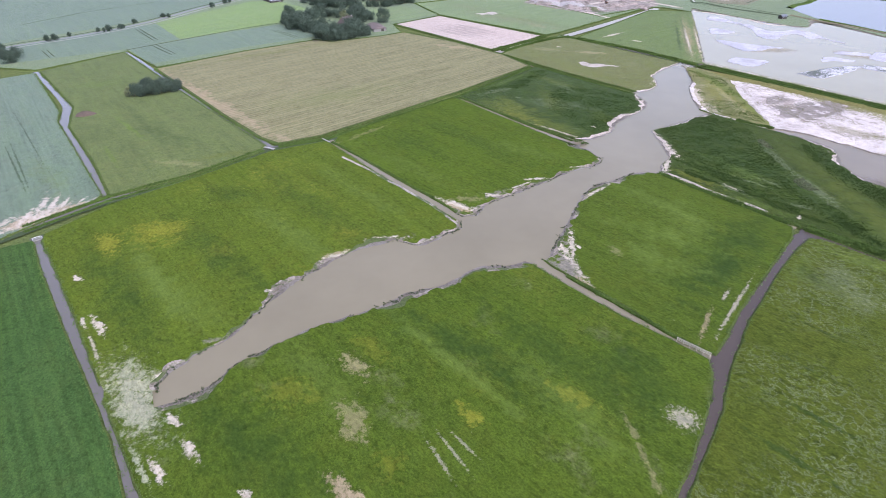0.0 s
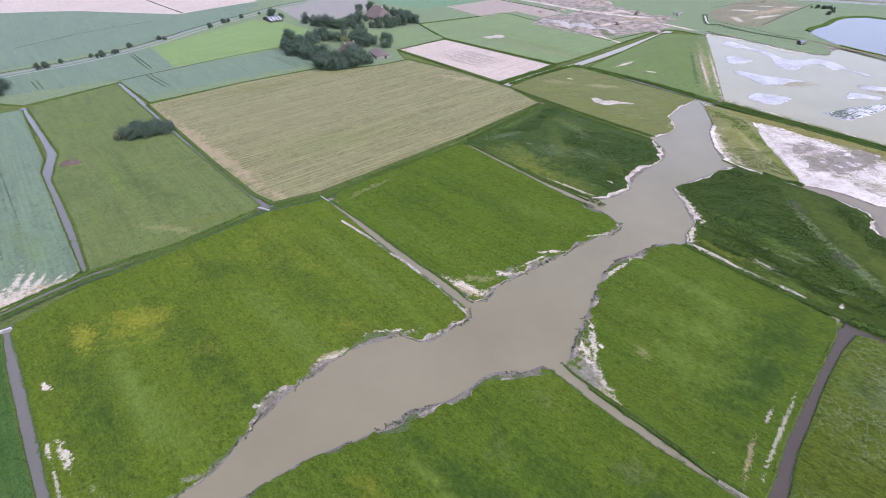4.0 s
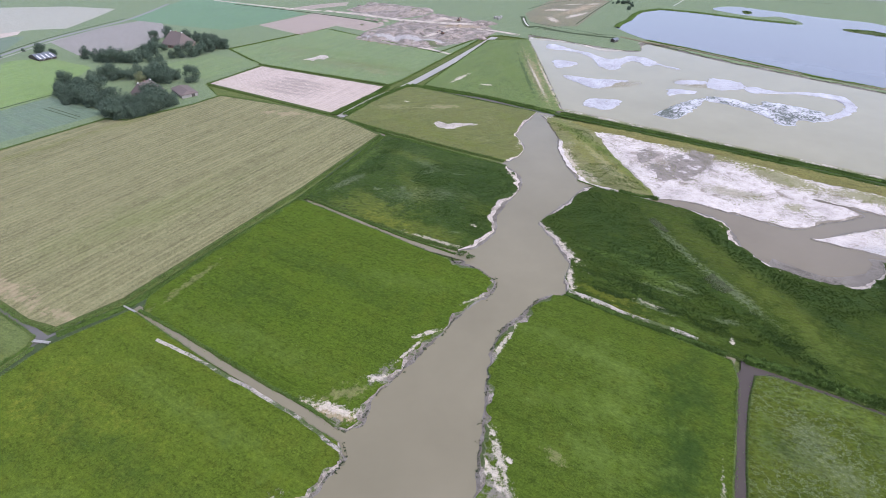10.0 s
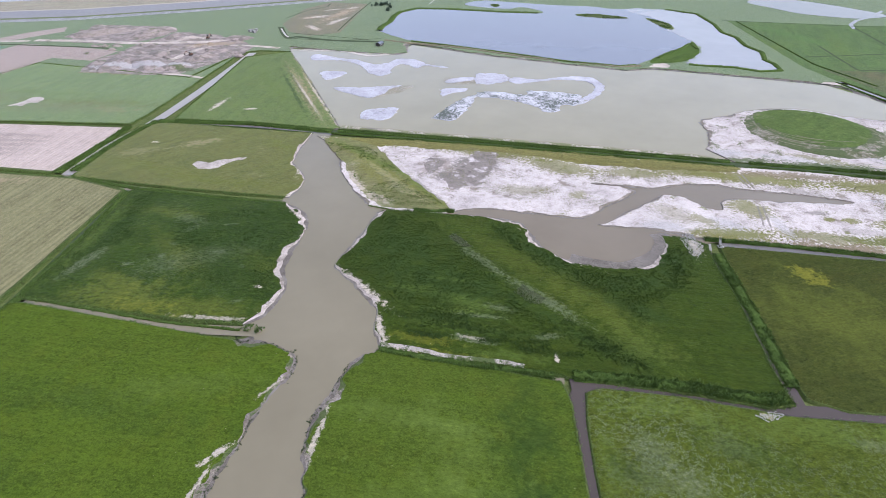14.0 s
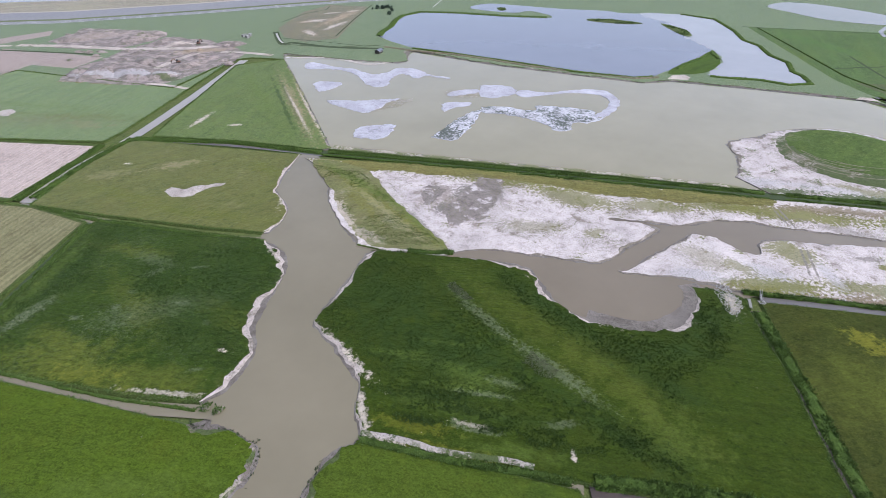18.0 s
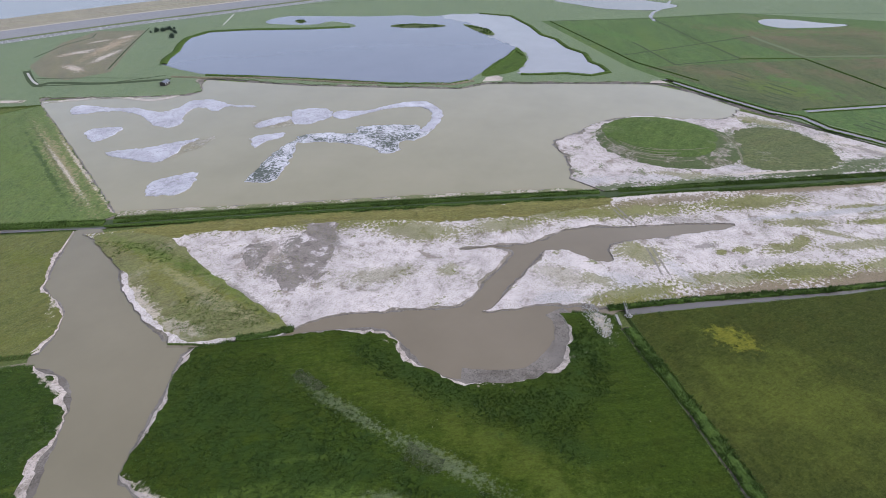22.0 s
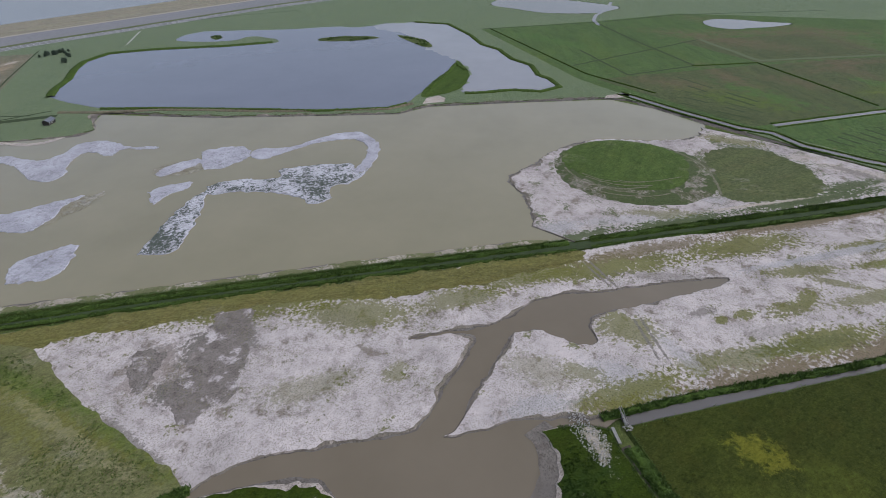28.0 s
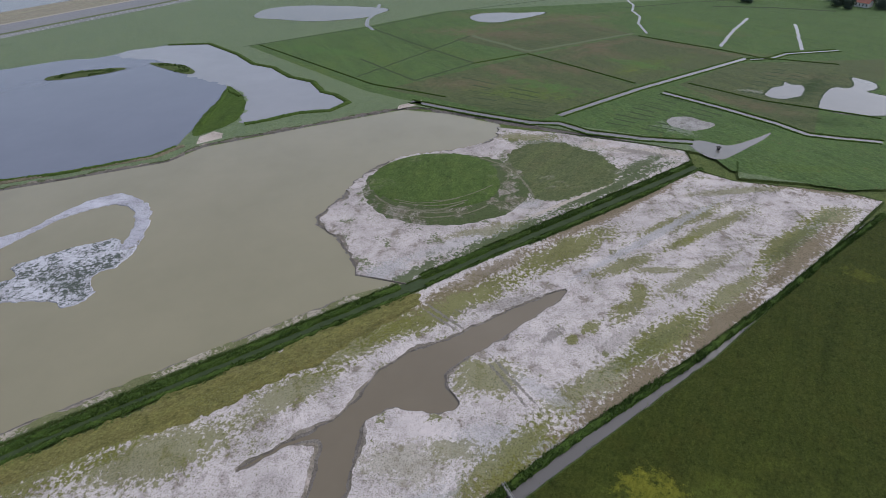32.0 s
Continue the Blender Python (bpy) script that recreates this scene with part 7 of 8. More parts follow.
for n, (x0, y0, x1, y1) in enumerate(((-330, 473, -310, 450), (-290, 554, -252.5, 507.5), (-246, 489, -216, 456.5), (-157.5, 545, -129.5, 513.5))):
    for off in (0.0, 2.4):
        ribbon("tramline_%d" % (2 * n + 1 + (off > 0)), [(x0 + off, y0 + off), ((x0 + x1) / 2 + off, (y0 + y1) / 2 + off), (x1 + off, y1 + off)], 0.8, M["dark_strip"], 0.05, "dark tractor tramline in the wheat", "tramline", 0.2)
ribbon("wheat_border", [(-414, 580), (-385.5, 645), (-336.5, 710)], 1.6, M["dark_strip"], 0.05, "dark grassy border between wheat fields", "ditch")
ribbon("wheat_border_2", [(-261.5, 472), (-234.5, 503.5), (-191, 552.5), (-154, 585)], 2.0, M["dark_strip"], 0.05, "dark grassy border between wheat fields", "ditch")
ribbon("fallow_border", [(-457, 905.5), (-390, 830), (-322, 756)], 2.5, M["dark_strip"], 0.05, "dark border between bare fields", "ditch")
ribbon("bare_bank", [(-49.5, 253), (-35.5, 238.5), (-8.5, 207.5), (6, 187)], 1.3, M["patchy"], 0.03, "strip of bare pale clay along a ditch", "bank", amount=0.5, step=1.0)
ribbon("bare_bank_2", [(101.5, 234), (109.5, 223), (117.5, 211.5), (127.5, 200), (131, 195)], 2.0, M["patchy"], 0.03, "strip of bare pale clay along a reedy ditch", "bank", amount=0.7, step=1.0)
ribbon("lake_ditch_1", [(344.5, 674.5), (402, 734.5), (470.5, 801.5)], 1.6, M["dark_strip"], 0.07, "narrow reedy ditch near the lake", "ditch", soft=False)
ribbon("lake_ditch_2", [(334, 780), (378, 807.5), (410.5, 813), (424, 829.5)], 1.6, M["dark_strip"], 0.07, "narrow reedy ditch near the lake", "ditch", soft=False)
ribbon("lake_ditch_3", [(288.5, 681.5), (293.5, 671), (316.5, 636.5), (357.5, 610.5)], 2.0, M["dark_strip"], 0.07, "narrow reedy ditch near the lake", "ditch", soft=False)
ribbon("lake_ditch_4", [(299, 704), (326.5, 654), (345, 616)], 1.6, M["dark_strip"], 0.07, "narrow reedy ditch near the lake", "ditch", soft=False)
ribbon("moat", [(307, 737), (293, 699.5), (288, 677), (297, 680), (318, 637), (352, 597)], 6.0, M["dark_strip"], 0.06, "reedy moat beside the bird hide", "ditch")
ribbon("moat_water", [(304, 729), (294, 700), (290.5, 684)], 2.0, M["canal"], 0.075, "open water in the reedy moat", "ditch")
ribbon("lake_ditch_5", [(518, 733.5), (566.5, 773)], 1.8, M["canal"], 0.07, "narrow reedy ditch near the lake", "ditch", soft=False)
ribbon("lake_ditch_6", [(445.5, 845), (499, 821), (562.5, 801), (656.5, 740.5), (717.5, 671.5)], 1.6, M["dark_strip"], 0.07, "narrow reedy ditch near the lake", "ditch", soft=False)
ribbon("track_1", [(85, 857.5), (122, 819), (162, 766.5)], 9, M["sand"], 0.3, "pale sandy site track", "track")
ribbon("track_6", [(-54.5, 995), (-20, 957.5), (33.5, 900.5), (80, 860)], 6, M["sand"], 0.06, "straight pale track between far fields", "track")
ribbon("track_ditch", [(-27, 951), (27, 894), (68, 848), (110, 797), (140, 758)], 4.0, M["dark_strip"], 0.07, "dark overgrown ditch beside the far track", "ditch")
ribbon("track_2", [(162, 766.5), (201, 735), (219.5, 721), (239.5, 716)], 10, M["sand"], 0.3, "pale sandy site track", "track")
ribbon("track_3", [(166, 671.5), (189.5, 689.5), (213.5, 702)], 7, M["sand"], 0.3, "pale sandy site track", "track")
ribbon("track_4", [(230, 690), (246.5, 671.5), (261.5, 645.5)], 6, M["sand"], 0.3, "pale sandy site track", "track")
ribbon("track_5", [(147.5, 630), (158, 616), (168.5, 594.5)], 4, M["sand"], 0.3, "pale sandy site track", "track")
DIKE = [(-60, 1062), (60, 1008), (137, 955), (273, 900), (400, 858), (483, 826), (557, 790), (641, 752), (724, 712), (822, 650), (1100, 460), (1500, 190)]
WOOD1 = [(-150.5, 570.5), (-139.5, 558), (-153.5, 595.5), (-130, 547), (-122, 538.5), (-127, 569.5), (-140, 582.5), (-108.5, 519.5), (-99.5, 502.5), (-93.5, 502.5), (-88.5, 507), (-83.5, 513), (-77.5, 515), (-71.5, 523), (-108.5, 535.5), (-96, 524.5), (-89.5, 532), (-81, 537.5), (-137.5, 608.5), (-129.5, 608.5), (-122, 608), (-116, 611.5), (-107.5, 604), (-102.5, 613), (-92.5, 597), (-85, 587), (-78.5, 583.5), (-90.5, 614), (-85, 621), (-74.5, 593), (-57.5, 579)]
WOOD2 = [(-158, 693), (-146, 679), (-139.5, 675), (-130.5, 670), (-122, 666.5), (-113.5, 662), (-105, 680), (-99, 660.5), (-91, 659), (-99.5, 693), (-92, 701.5), (-81.5, 668), (-74, 668), (-64, 667.5), (-57, 672.5), (-49.5, 680.5), (-42.5, 691), (-34, 689), (-73.5, 744), (-63, 733.5), (-53.5, 723.5), (-44.5, 711), (-36, 701.5), (-93.5, 760.5), (-105.5, 750.5), (-207.5, 734), (-191.5, 714)]
ROADTREES = [(-344, 506), (-341, 512), (-337, 526), (-320.5, 544), (-314.5, 544), (-311.5, 548), (-306, 557), (-304.5, 561), (-303.5, 582.5), (-289, 613.5), (-282.5, 613), (-257, 669.5), (-250.5, 694.5), (-247.5, 700), (-239, 721.5), (-224.5, 744)]
CLUMP = [(-196.5, 350.5), (-192.5, 352.5), (-187, 354), (-182, 356.5), (-177.5, 360), (-174, 362.5), (-191.5, 359), (-182.5, 363.5), (-187, 361)]
TREES3 = [(-344, 446), (-330.5, 434), (-336.5, 451), (-360.5, 470), (-359.5, 455), (-354, 438)]
TREES2 = [(792, -158), (802, -171.5), (772, -190), (781.5, -200), (780.5, -163), (803.5, -202.5)]
BUSHES = [(460, 773.5), (465.5, 769), (474, 767.5), (465, 749), (448, 729.5)]
MOUNDS = [(147.5, 852), (187.5, 807), (130.5, 696), (166.5, 705), (146.5, 681.5), (208, 752), (248.5, 714), (163, 647), (192.5, 664.5), (202, 771.5), (113, 702.5)]
RIM = [(377.5, 643.5), (391, 659), (412, 673.5), (437, 699.5), (457, 715), (487, 719.5), (513.5, 687.5), (548, 626), (574, 592)]
RIM2 = [(699, 498.5), (699.5, 458), (660, 415.5), (628.5, 390), (617, 369), (591, 347.5), (578.5, 326.5), (554.5, 313), (548, 302.5), (532, 289.5), (516.5, 299.5), (513.5, 319.5), (502.5, 334), (494.5, 349)]
RIM3 = [(547.5, 371), (562, 387), (537, 382), (495, 378)]
RIM4 = [(373.5, 580), (390.5, 537.5), (411.5, 475.5), (426, 427.5), (447, 386), (460.5, 378)]
YELLOWTREE = [(-96.5, 587.5)]
DIGGER = [(225, 736.5), (187, 677.5)]
VANS = [(272.5, 737.5), (278, 736.5), (272.5, 730)]
HEAP = [(-209.5, 316)]
HUT = [(340, 587)]
CULV0 = [(-153, 177.5)]
GATE = [(67.5, 119.5), (74.5, 113)]
WEIR = [(251, 193), (245.5, 190)]
PLANK = [(243.5, 193.5), (239, 190.5)]
POST = [(450.5, 73)]
ISLETS = [(73, 267.5), (70.5, 271)]
HOUSE2 = [(789, -182)]
FARM = [(-79, 718), (-199.5, 710)]
LAKE_ISLANDS = [[(593, 548), (603, 553.5), (615.5, 536), (625, 510), (620.5, 498.5), (602.5, 519)], [(634, 482.5), (638.5, 479.5), (628.5, 452), (613, 435), (603.5, 433.5), (610.5, 449.5)], [(569.5, 671), (578, 671.5), (574.5, 659.5), (563.5, 657)]]


# ---- sea dike: road at its foot, asphalt slope, grassy crest, sea behind ----
def dike_strip(name, near, far, z0, z1, mat, label, category):
    """A strip along the dike between two distances behind its foot."""
    q = curve(DIKE, 30.0, 0.0, soft=False)
    v = []
    for i, p in enumerate(q):
        d = q[min(i + 1, len(q) - 1)] - q[max(i - 1, 0)]
        s = Vector((-d.y, d.x, 0)).normalized()
        v += [(p.x + s.x * near, p.y + s.y * near, z0), (p.x + s.x * far, p.y + s.y * far, z1)]
    f = [(2 * i, 2 * i + 2, 2 * i + 3, 2 * i + 1) for i in range(len(q) - 1)]
    return tagged(link(name, v, f, mat), label, category, "", "structure")


dike_strip("dike_road", 0, 14, 0.1, 0.5, M["asphalt"], "grey asphalt road at the foot of the sea dike", "road")
dike_strip("dike_verge", 14, 20, 0.5, 1.2, M["dike_grass"], "grass verge beside the dike road", "verge")
dike_strip("dike_slope", 20, 38, 1.2, 6.0, M["asphalt"], "smooth asphalt slope of the sea dike", "dike")
dike_strip("dike_berm", 38, 43, 6.0, 6.3, M["stone"], "pale stone edge of the sea dike", "dike")
dike_strip("dike_crest", 43, 95, 6.3, 10.0, M["dike_top"], "dry beige grass on the dike crest", "dike")
dike_strip("dike_outer", 95, 125, 10.0, -0.6, M["stone"], "stone outer slope of the sea dike", "dike")
shoreline = [(x + 52, y + 104, 0.2) for x, y in DIKE]
tagged(link("sea", shoreline + [(4200, 900, 0.2), (3800, 3900, 0.2), (1200, 4800, 0.2), (-1700, 4800, 0.2)], [tuple(range(len(shoreline) + 4))], M["sea"]), "pale grey sea beyond the dike", "sea", "", "structure")
for n, off in enumerate((1.0, 6.9, 13.0)):
    dike_strip("road_line_%d" % (n + 1), off, off + 0.35, 0.15 + off * 0.0286, 0.16 + off * 0.0286, M["white"], "white road marking", "marking")

# ---- round earthwork with terraces ----
def round_step(name, cx, cy, profile, mat, label, ragged=0.0):
    """One ring of the earthwork: radii and heights from the outside in."""
    v, f, n = [], [], 128
    for row, (r, z) in enumerate(profile):
        for i in range(n):
            a = 2 * math.pi * i / n
            e = Vector((math.cos(a), math.sin(a), 0))
            w = r * (1 + 0.02 * noise.noise(e * 2 + Vector((0, 0, r * 0.1)))) + (ragged * (noise.noise(e * 9) + 0.6 * noise.noise(e * 25)) if row == 0 else 0.0)
            v.append((cx + w * e.x * 0.86, cy + w * e.y * 0.95, z))
    for j in range(len(profile) - 1):
        f += [(j * n + i, j * n + (i + 1) % n, (j + 1) * n + (i + 1) % n, (j + 1) * n + i) for i in range(n)]
    if ragged == 0.0:
        f.append(tuple((len(profile) - 1) * n + i for i in range(n)))
    return tagged(link(name, v, f, mat, None, True), label, "earthwork", "", "structure")


round_step("earthwork_terrace", 411, 216, [(43, 0.02), (40, 0.25), (38, 0.5), (36, 0.45), (34, 0.75), (31.5, 0.7), (27.5, 0.9)], M["terrace"], "weedy brown-green terraces round an old earthwork", 2.2)
round_step("earthwork", 417.0, 221.0, [(36, 0.35), (33, 0.75), (28, 1.2), (19, 1.55), (8, 1.55)], M["mound"], "round grassy top of an old earthwork")


def earth_height(x, y):
    """The height of the earthwork over a place."""
    low = np.interp(math.hypot((x - 411) / 0.86, (y - 216) / 0.95), (27.5, 31.5, 34, 36, 38, 40, 43), (0.9, 0.7, 0.75, 0.45, 0.5, 0.25, 0.02))
    high = np.interp(math.hypot((x - 417) / 0.86, (y - 221) / 0.95), (8, 19, 28, 33, 36, 36.5), (1.55, 1.55, 1.2, 0.75, 0.35, 0.0))
    return float(max(low, high))


sheet("peninsula_turf", [(436, 186), (456, 176.5), (462, 157), (448.5, 140), (426.5, 129), (408, 142.5), (395, 166), (407.5, 178.5)], M["turf"], 0.05, "patch of thin green turf beside the old earthwork", "grass", 3.0, 5.0, 0.8)
sheet("lagoon_shoal", [(249, 467), (263, 470.5), (277, 467), (287, 461), (279, 457.5), (260, 456), (248.5, 460)], M["shoal"], WATER + 0.03, "low silty shoal awash beside a shell island", "shoal", 3.5, 4.0, 0.8)
sheet("lagoon_shoal_2", [(317.1, 458.6), (330.1, 451.7), (338.8, 439.9), (332, 430.8), (320.1, 436.3), (310.9, 449.2)], M["shoal"], WATER + 0.03, "low silty shoal awash between shell islands", "shoal", 2.5, 4.0, 0.8)

# worn ruts round the earthwork
for n, (arc, wide) in enumerate((
        ([(400.5, 250), (394, 244.5), (389.5, 239), (386, 228), (386.5, 217), (393, 206.5)], 1.1), ([(393, 237), (390, 226), (390.5, 215), (395, 205)], 0.8), ([(386, 231), (383.5, 219), (386, 208)], 1.0),
        ([(396, 240), (392.2, 230), (392.6, 219), (396.5, 209)], 0.6), ([(394, 221.5), (395, 213.5), (401, 202.5), (410, 193)], 0.6), ([(389, 244), (382, 233), (380, 220), (383, 206), (390, 196)], 0.9),
        ([(442.5, 200), (430.5, 186), (412.5, 177.5), (399, 174)], 1.3), ([(412, 187), (424, 185), (434, 191)], 0.7))):
    v, q = [], curve(arc, 1.2, 0.35, 5.0, n)
    for k, p in enumerate(q):
        d = q[min(k + 1, len(q) - 1)] - q[max(k - 1, 0)]
        e = Vector((-d.y, d.x, 0)).normalized() * (wide / 2) * (0.6 + 0.5 * abs(math.sin(0.9 * k + n)))
        v += [(t.x, t.y, earth_height(t.x, t.y) + 0.05) for t in (p - e, p + e)]
    tagged(link("rut_%d" % (n + 1), v, [(2 * k, 2 * k + 2, 2 * k + 3, 2 * k + 1) for k in range(len(q) - 1)], M["rut"]), "worn pale rut round the earthwork", "rut", "", "structure")


# ---- reed belts ----
def belt(line, width, density, height, label, mat="reed", z=-0.2, blades=5, wide=0.2):
    if mat == "dark_reed":
        verge(line, width * 1.2, height * 0.42, M["reed_mass"], label, z)
        density, height, wide = density * 1.35, height * 0.75, wide * 0.7
    q, spots = curve(line, 2.0, 0.0, soft=False), []
    for a, b in zip(q, q[1:]):
        d = b - a
        s = Vector((-d.y, d.x, 0)).normalized()
        for _ in range(rng.poisson(density * d.length * width)):
            c = a + d * rng.random() + s * (rng.random() - 0.5) * width
            spots.append((c.x, c.y, z, 0.7 + 0.6 * max(0.0, 0.5 + wander(c, 0.9, 9.0, 5.0))))
    return tufts("reed_belt", spots, M[mat], label, (height * 0.6, height), blades, 0.3, wide)


belt([(192, 415.5), (230, 366.5), (275, 306), (331, 229.5)], 3.0, 3.5, 1.3, "dense dark green reeds along the lagoon ditch", "dark_reed")
belt([(187, 415), (228, 361), (272.5, 301.5), (327, 225)], 1.8, 3.5, 0.8, "dense green reeds along the mudflat side of the ditch", "dark_reed")
belt([(337, 222), (380, 164.5), (434, 92)], 3.2, 3.0, 1.3, "dense dark green reeds along the lagoon ditch", "dark_reed")
belt([(332, 219.5), (376.5, 158.5), (428.5, 88)], 2.0, 2.6, 0.8, "green reeds along the mudflat side of the ditch", "dark_reed")
belt([(246, 197), (266, 172.5), (296, 132), (326, 95), (356, 60), (384, 26)], 2.2, 3.5, 1.4, "green reeds on the bank below the mudflat", "dark_reed")
belt([(166, 300.5), (172, 294), (180, 287.5)], 2.6, 4.0, 1.6, "clump of green reeds at the pool inlet", "dark_reed")
belt([(100, 232), (108, 220.5), (117, 208.5), (129, 194), (135, 186)], 2.4, 3.2, 1.4, "reeds along a field ditch", "dark_reed")
belt([(140, 182), (147, 175), (161.5, 158), (175.5, 139), (180.5, 135)], 4.0, 3.2, 1.9, "dark reeds along the watercourse", "dark_reed")
belt([(110, 513), (155, 467), (189, 418)], 4.4, 2.6, 1.7, "dense reeds along a pasture ditch", "dark_reed")
belt([(49.5, 462), (79, 491), (109, 514)], 4.2, 2.6, 1.6, "dense reeds beside the canal", "dark_reed")
belt([(42, 464.5), (68, 491), (92, 515)], 4.0, 2.6, 1.6, "dense reeds along the tilled field", "dark_reed")
belt([(-165, 187), (-143, 213), (-116, 234), (-92, 262)], 1.5, 2.5, 1.2, "reeds along the track ditch", "dark_reed")
belt([(-162, 183.5), (-142.5, 208.5), (-115.5, 231), (-90, 262)], 1.5, 3.2, 0.9, "dark reeds in a shallow field ditch", "dark_reed", -0.5)
belt([(-84, 267), (-61, 277.5), (-31.5, 307), (9.5, 346), (40, 381), (66, 414)], 3.2, 3.2, 1.2, "dark reeds in a shallow field ditch", "dark_reed", -0.5)
belt([(-57.5, 272.5), (-38.5, 251), (-11, 217.5), (6, 197)], 1.0, 4.0, 0.9, "reeds on the bank of a field ditch", "dark_reed", -0.3)
belt([(13, 343), (48, 295), (68, 272)], 1.0, 3.5, 0.8, "reeds on the bank of a field ditch", "dark_reed", -0.3)
belt([(42, 152), (56.5, 135), (67, 122.5), (73, 116)], 1.0, 4.5, 1.1, "reeds on the bank of a field ditch", "dark_reed", -0.3)
belt([(51, 447), (73, 411.5), (98, 378.5), (121, 350)], 2.2, 3.0, 1.1, "reeds in a pasture ditch", "dark_reed", -0.3)
belt([(187, 135.5), (212.5, 160), (239, 187.5)], 3.8, 3.2, 1.5, "dark reeds on the bank of a field ditch", "dark_reed", -0.3)
for n, line in enumerate(FAR_BANKS):
    for s in ((0,) if n in (3, 7, 8, 9) else () if n in (4, 5, 6) else (-1, 1)):
        q = curve(line, 8.0, 0.0, soft=False)
        d = (q[-1] - q[0]).normalized() * (3.0 * s)
        verge([(p.x - d.y, p.y + d.x) for p in q], 1.6, 0.6, M["reed_mass"], "low dark reeds along a far pasture ditch", 0.05)
for line, wide in ((RIM, 8.0), (RIM2, 5.0), (RIM3, 4.0), (RIM4, 4.0)):
    verge(line, wide, 1.0, M["reed_mass"], "reed rim round the lake")
verge([(357, 603), (366.5, 577), (388, 536), (399, 505), (412, 462), (430, 420), (447, 384), (462, 374)], 4.5, 0.7, M["brown_bank"], "dry brown reeds on the bank between lagoon and lake")
for isle in LAKE_ISLANDS:
    c = sum((Vector((*p, 0)) for p in isle), Vector()) / len(isle)
    belt([tuple(Vector((*p, 0)).lerp(c, 0.3).xy) for p in isle], 6.0, 0.5, 1.0, "reeds on a lake island", "reed", 0.1, 4, 0.4)


# ---- trees ----
def tree(height, width, seed, mat, name="tree"):
    """A tree with a tapered trunk, limbs and a crown of separate leaf sprays; built at the origin."""
    r = random.Random(seed)
    root = new(name)
    bm = bmesh.new()
    trunk_h = height * 0.42
    bmesh.ops.create_cone(bm, cap_ends=True, segments=8, radius1=height * 0.028, radius2=height * 0.014, depth=trunk_h, matrix=Matrix.Translation((0, 0, trunk_h / 2)))
    part("trunk", bm, M["bark"], root)
    bm = bmesh.new()
    lobes = []
    for i in range(14):
        a, up = r.uniform(0, 2 * math.pi), r.uniform(0.14, 0.82)
        reach = width * 0.37 * math.sqrt(max(0.05, 1 - (2.1 * (up - 0.52)) ** 2)) * r.uniform(0.5, 1.1)
        c = Vector((math.cos(a) * reach, math.sin(a) * reach, height * up))
        lobes.append((c, width * r.uniform(0.17, 0.27)))
        start = Vector((0, 0, trunk_h * r.uniform(0.6, 0.98)))
        d = c - start
        m = Matrix.Translation(start + d / 2) @ d.to_track_quat("Z", "Y").to_matrix().to_4x4()
        bmesh.ops.create_cone(bm, cap_ends=False, segments=5, radius1=height * 0.010, radius2=height * 0.003, depth=d.length, matrix=m)
    part("limbs", bm, M["bark"], root)
    lobes.append((Vector((0, 0, height * 0.86)), width * 0.2))
    lobes.append((Vector((0, 0, height * 0.6)), width * 0.3))
    v, f = [], []
    for c, rad in lobes:
        for _ in range(230):
            d = Vector((r.gauss(0, 1), r.gauss(0, 1), r.gauss(0, 0.8))).normalized()
            p = c + d * rad * r.uniform(0.65, 1.12)
            p.z = max(p.z, height * 0.08)
            s = width * r.uniform(0.014, 0.031)
            t = (d + Vector((r.uniform(-0.6, 0.6), r.uniform(-0.6, 0.6), r.uniform(-0.2, 0.7)))).to_track_quat("Z", "Y").to_matrix()
            at = len(v)
            v += [p + t @ Vector(q) * s for q in ((-1, -0.6, 0), (0.2, -0.9, 0.15), (1, 0.1, 0), (0.1, 0.9, -0.15))]
            f.append((at, at + 1, at + 2, at + 3))
    link("crown", v, f, mat, root)
    return root


kinds = [tree(12 + i % 3, 13 + 1.4 * (i % 4), 40 + i, M["leaf"]) for i in range(5)]
low = [tree(7.5, 8 + i, 60 + i, M["leaf"]) for i in range(2)]
pale_tree = tree(9, 8, 71, M["leaf_light"])


def plant(spots, stock, scale, label, group, z=0.0, spread=0.25):
    for n, (x, y) in enumerate(spots):
        k = scale * random.uniform(1 - spread, 1 + spread)
        m = pose(x, y, z, 0, 0, random.uniform(0, 360)) @ Matrix.Diagonal((k * random.uniform(0.9, 1.1), k, k * random.uniform(0.85, 1.15), 1))
        tagged(copy_thing(random.choice(stock), m), label, "tree", group)


plant(WOOD1, kinds, 0.92, "broad dark green tree in the wood round a farmhouse", "trees round the farm")
plant([(a + random.uniform(-6, 6), b + random.uniform(-6, 6)) for a, b in WOOD1[:14]], kinds, 0.8, "broad dark green tree in the wood round a farmhouse", "trees round the farm")
plant(WOOD2, kinds, 0.82, "dark green tree sheltering a big-roofed farm", "trees round the far farm")
plant(ROADTREES, low, 0.62, "small round tree beside the country road", "trees along the road")
plant(CLUMP, low, 1.15, "dense dark bushy tree in a pasture clump", "trees of the pasture clump")
plant(TREES3, low, 1.2, "dense dark green tree in a row by the fields", "trees by the fields")
plant(TREES2, kinds, 0.9, "dark tree beside a far white house", "trees round the far house")
plant([(random.uniform(815, 905), random.uniform(-215, -70)) for _ in range(46)], kinds, 0.75, "dark green tree between the far village houses", "trees of the far village")
plant([(a + random.uniform(-7, 7), b + random.uniform(-5, 5)) for a, b in BUSHES[:4] * 3], low, 0.38, "low dark bush near the lake", "bushes by the lake")
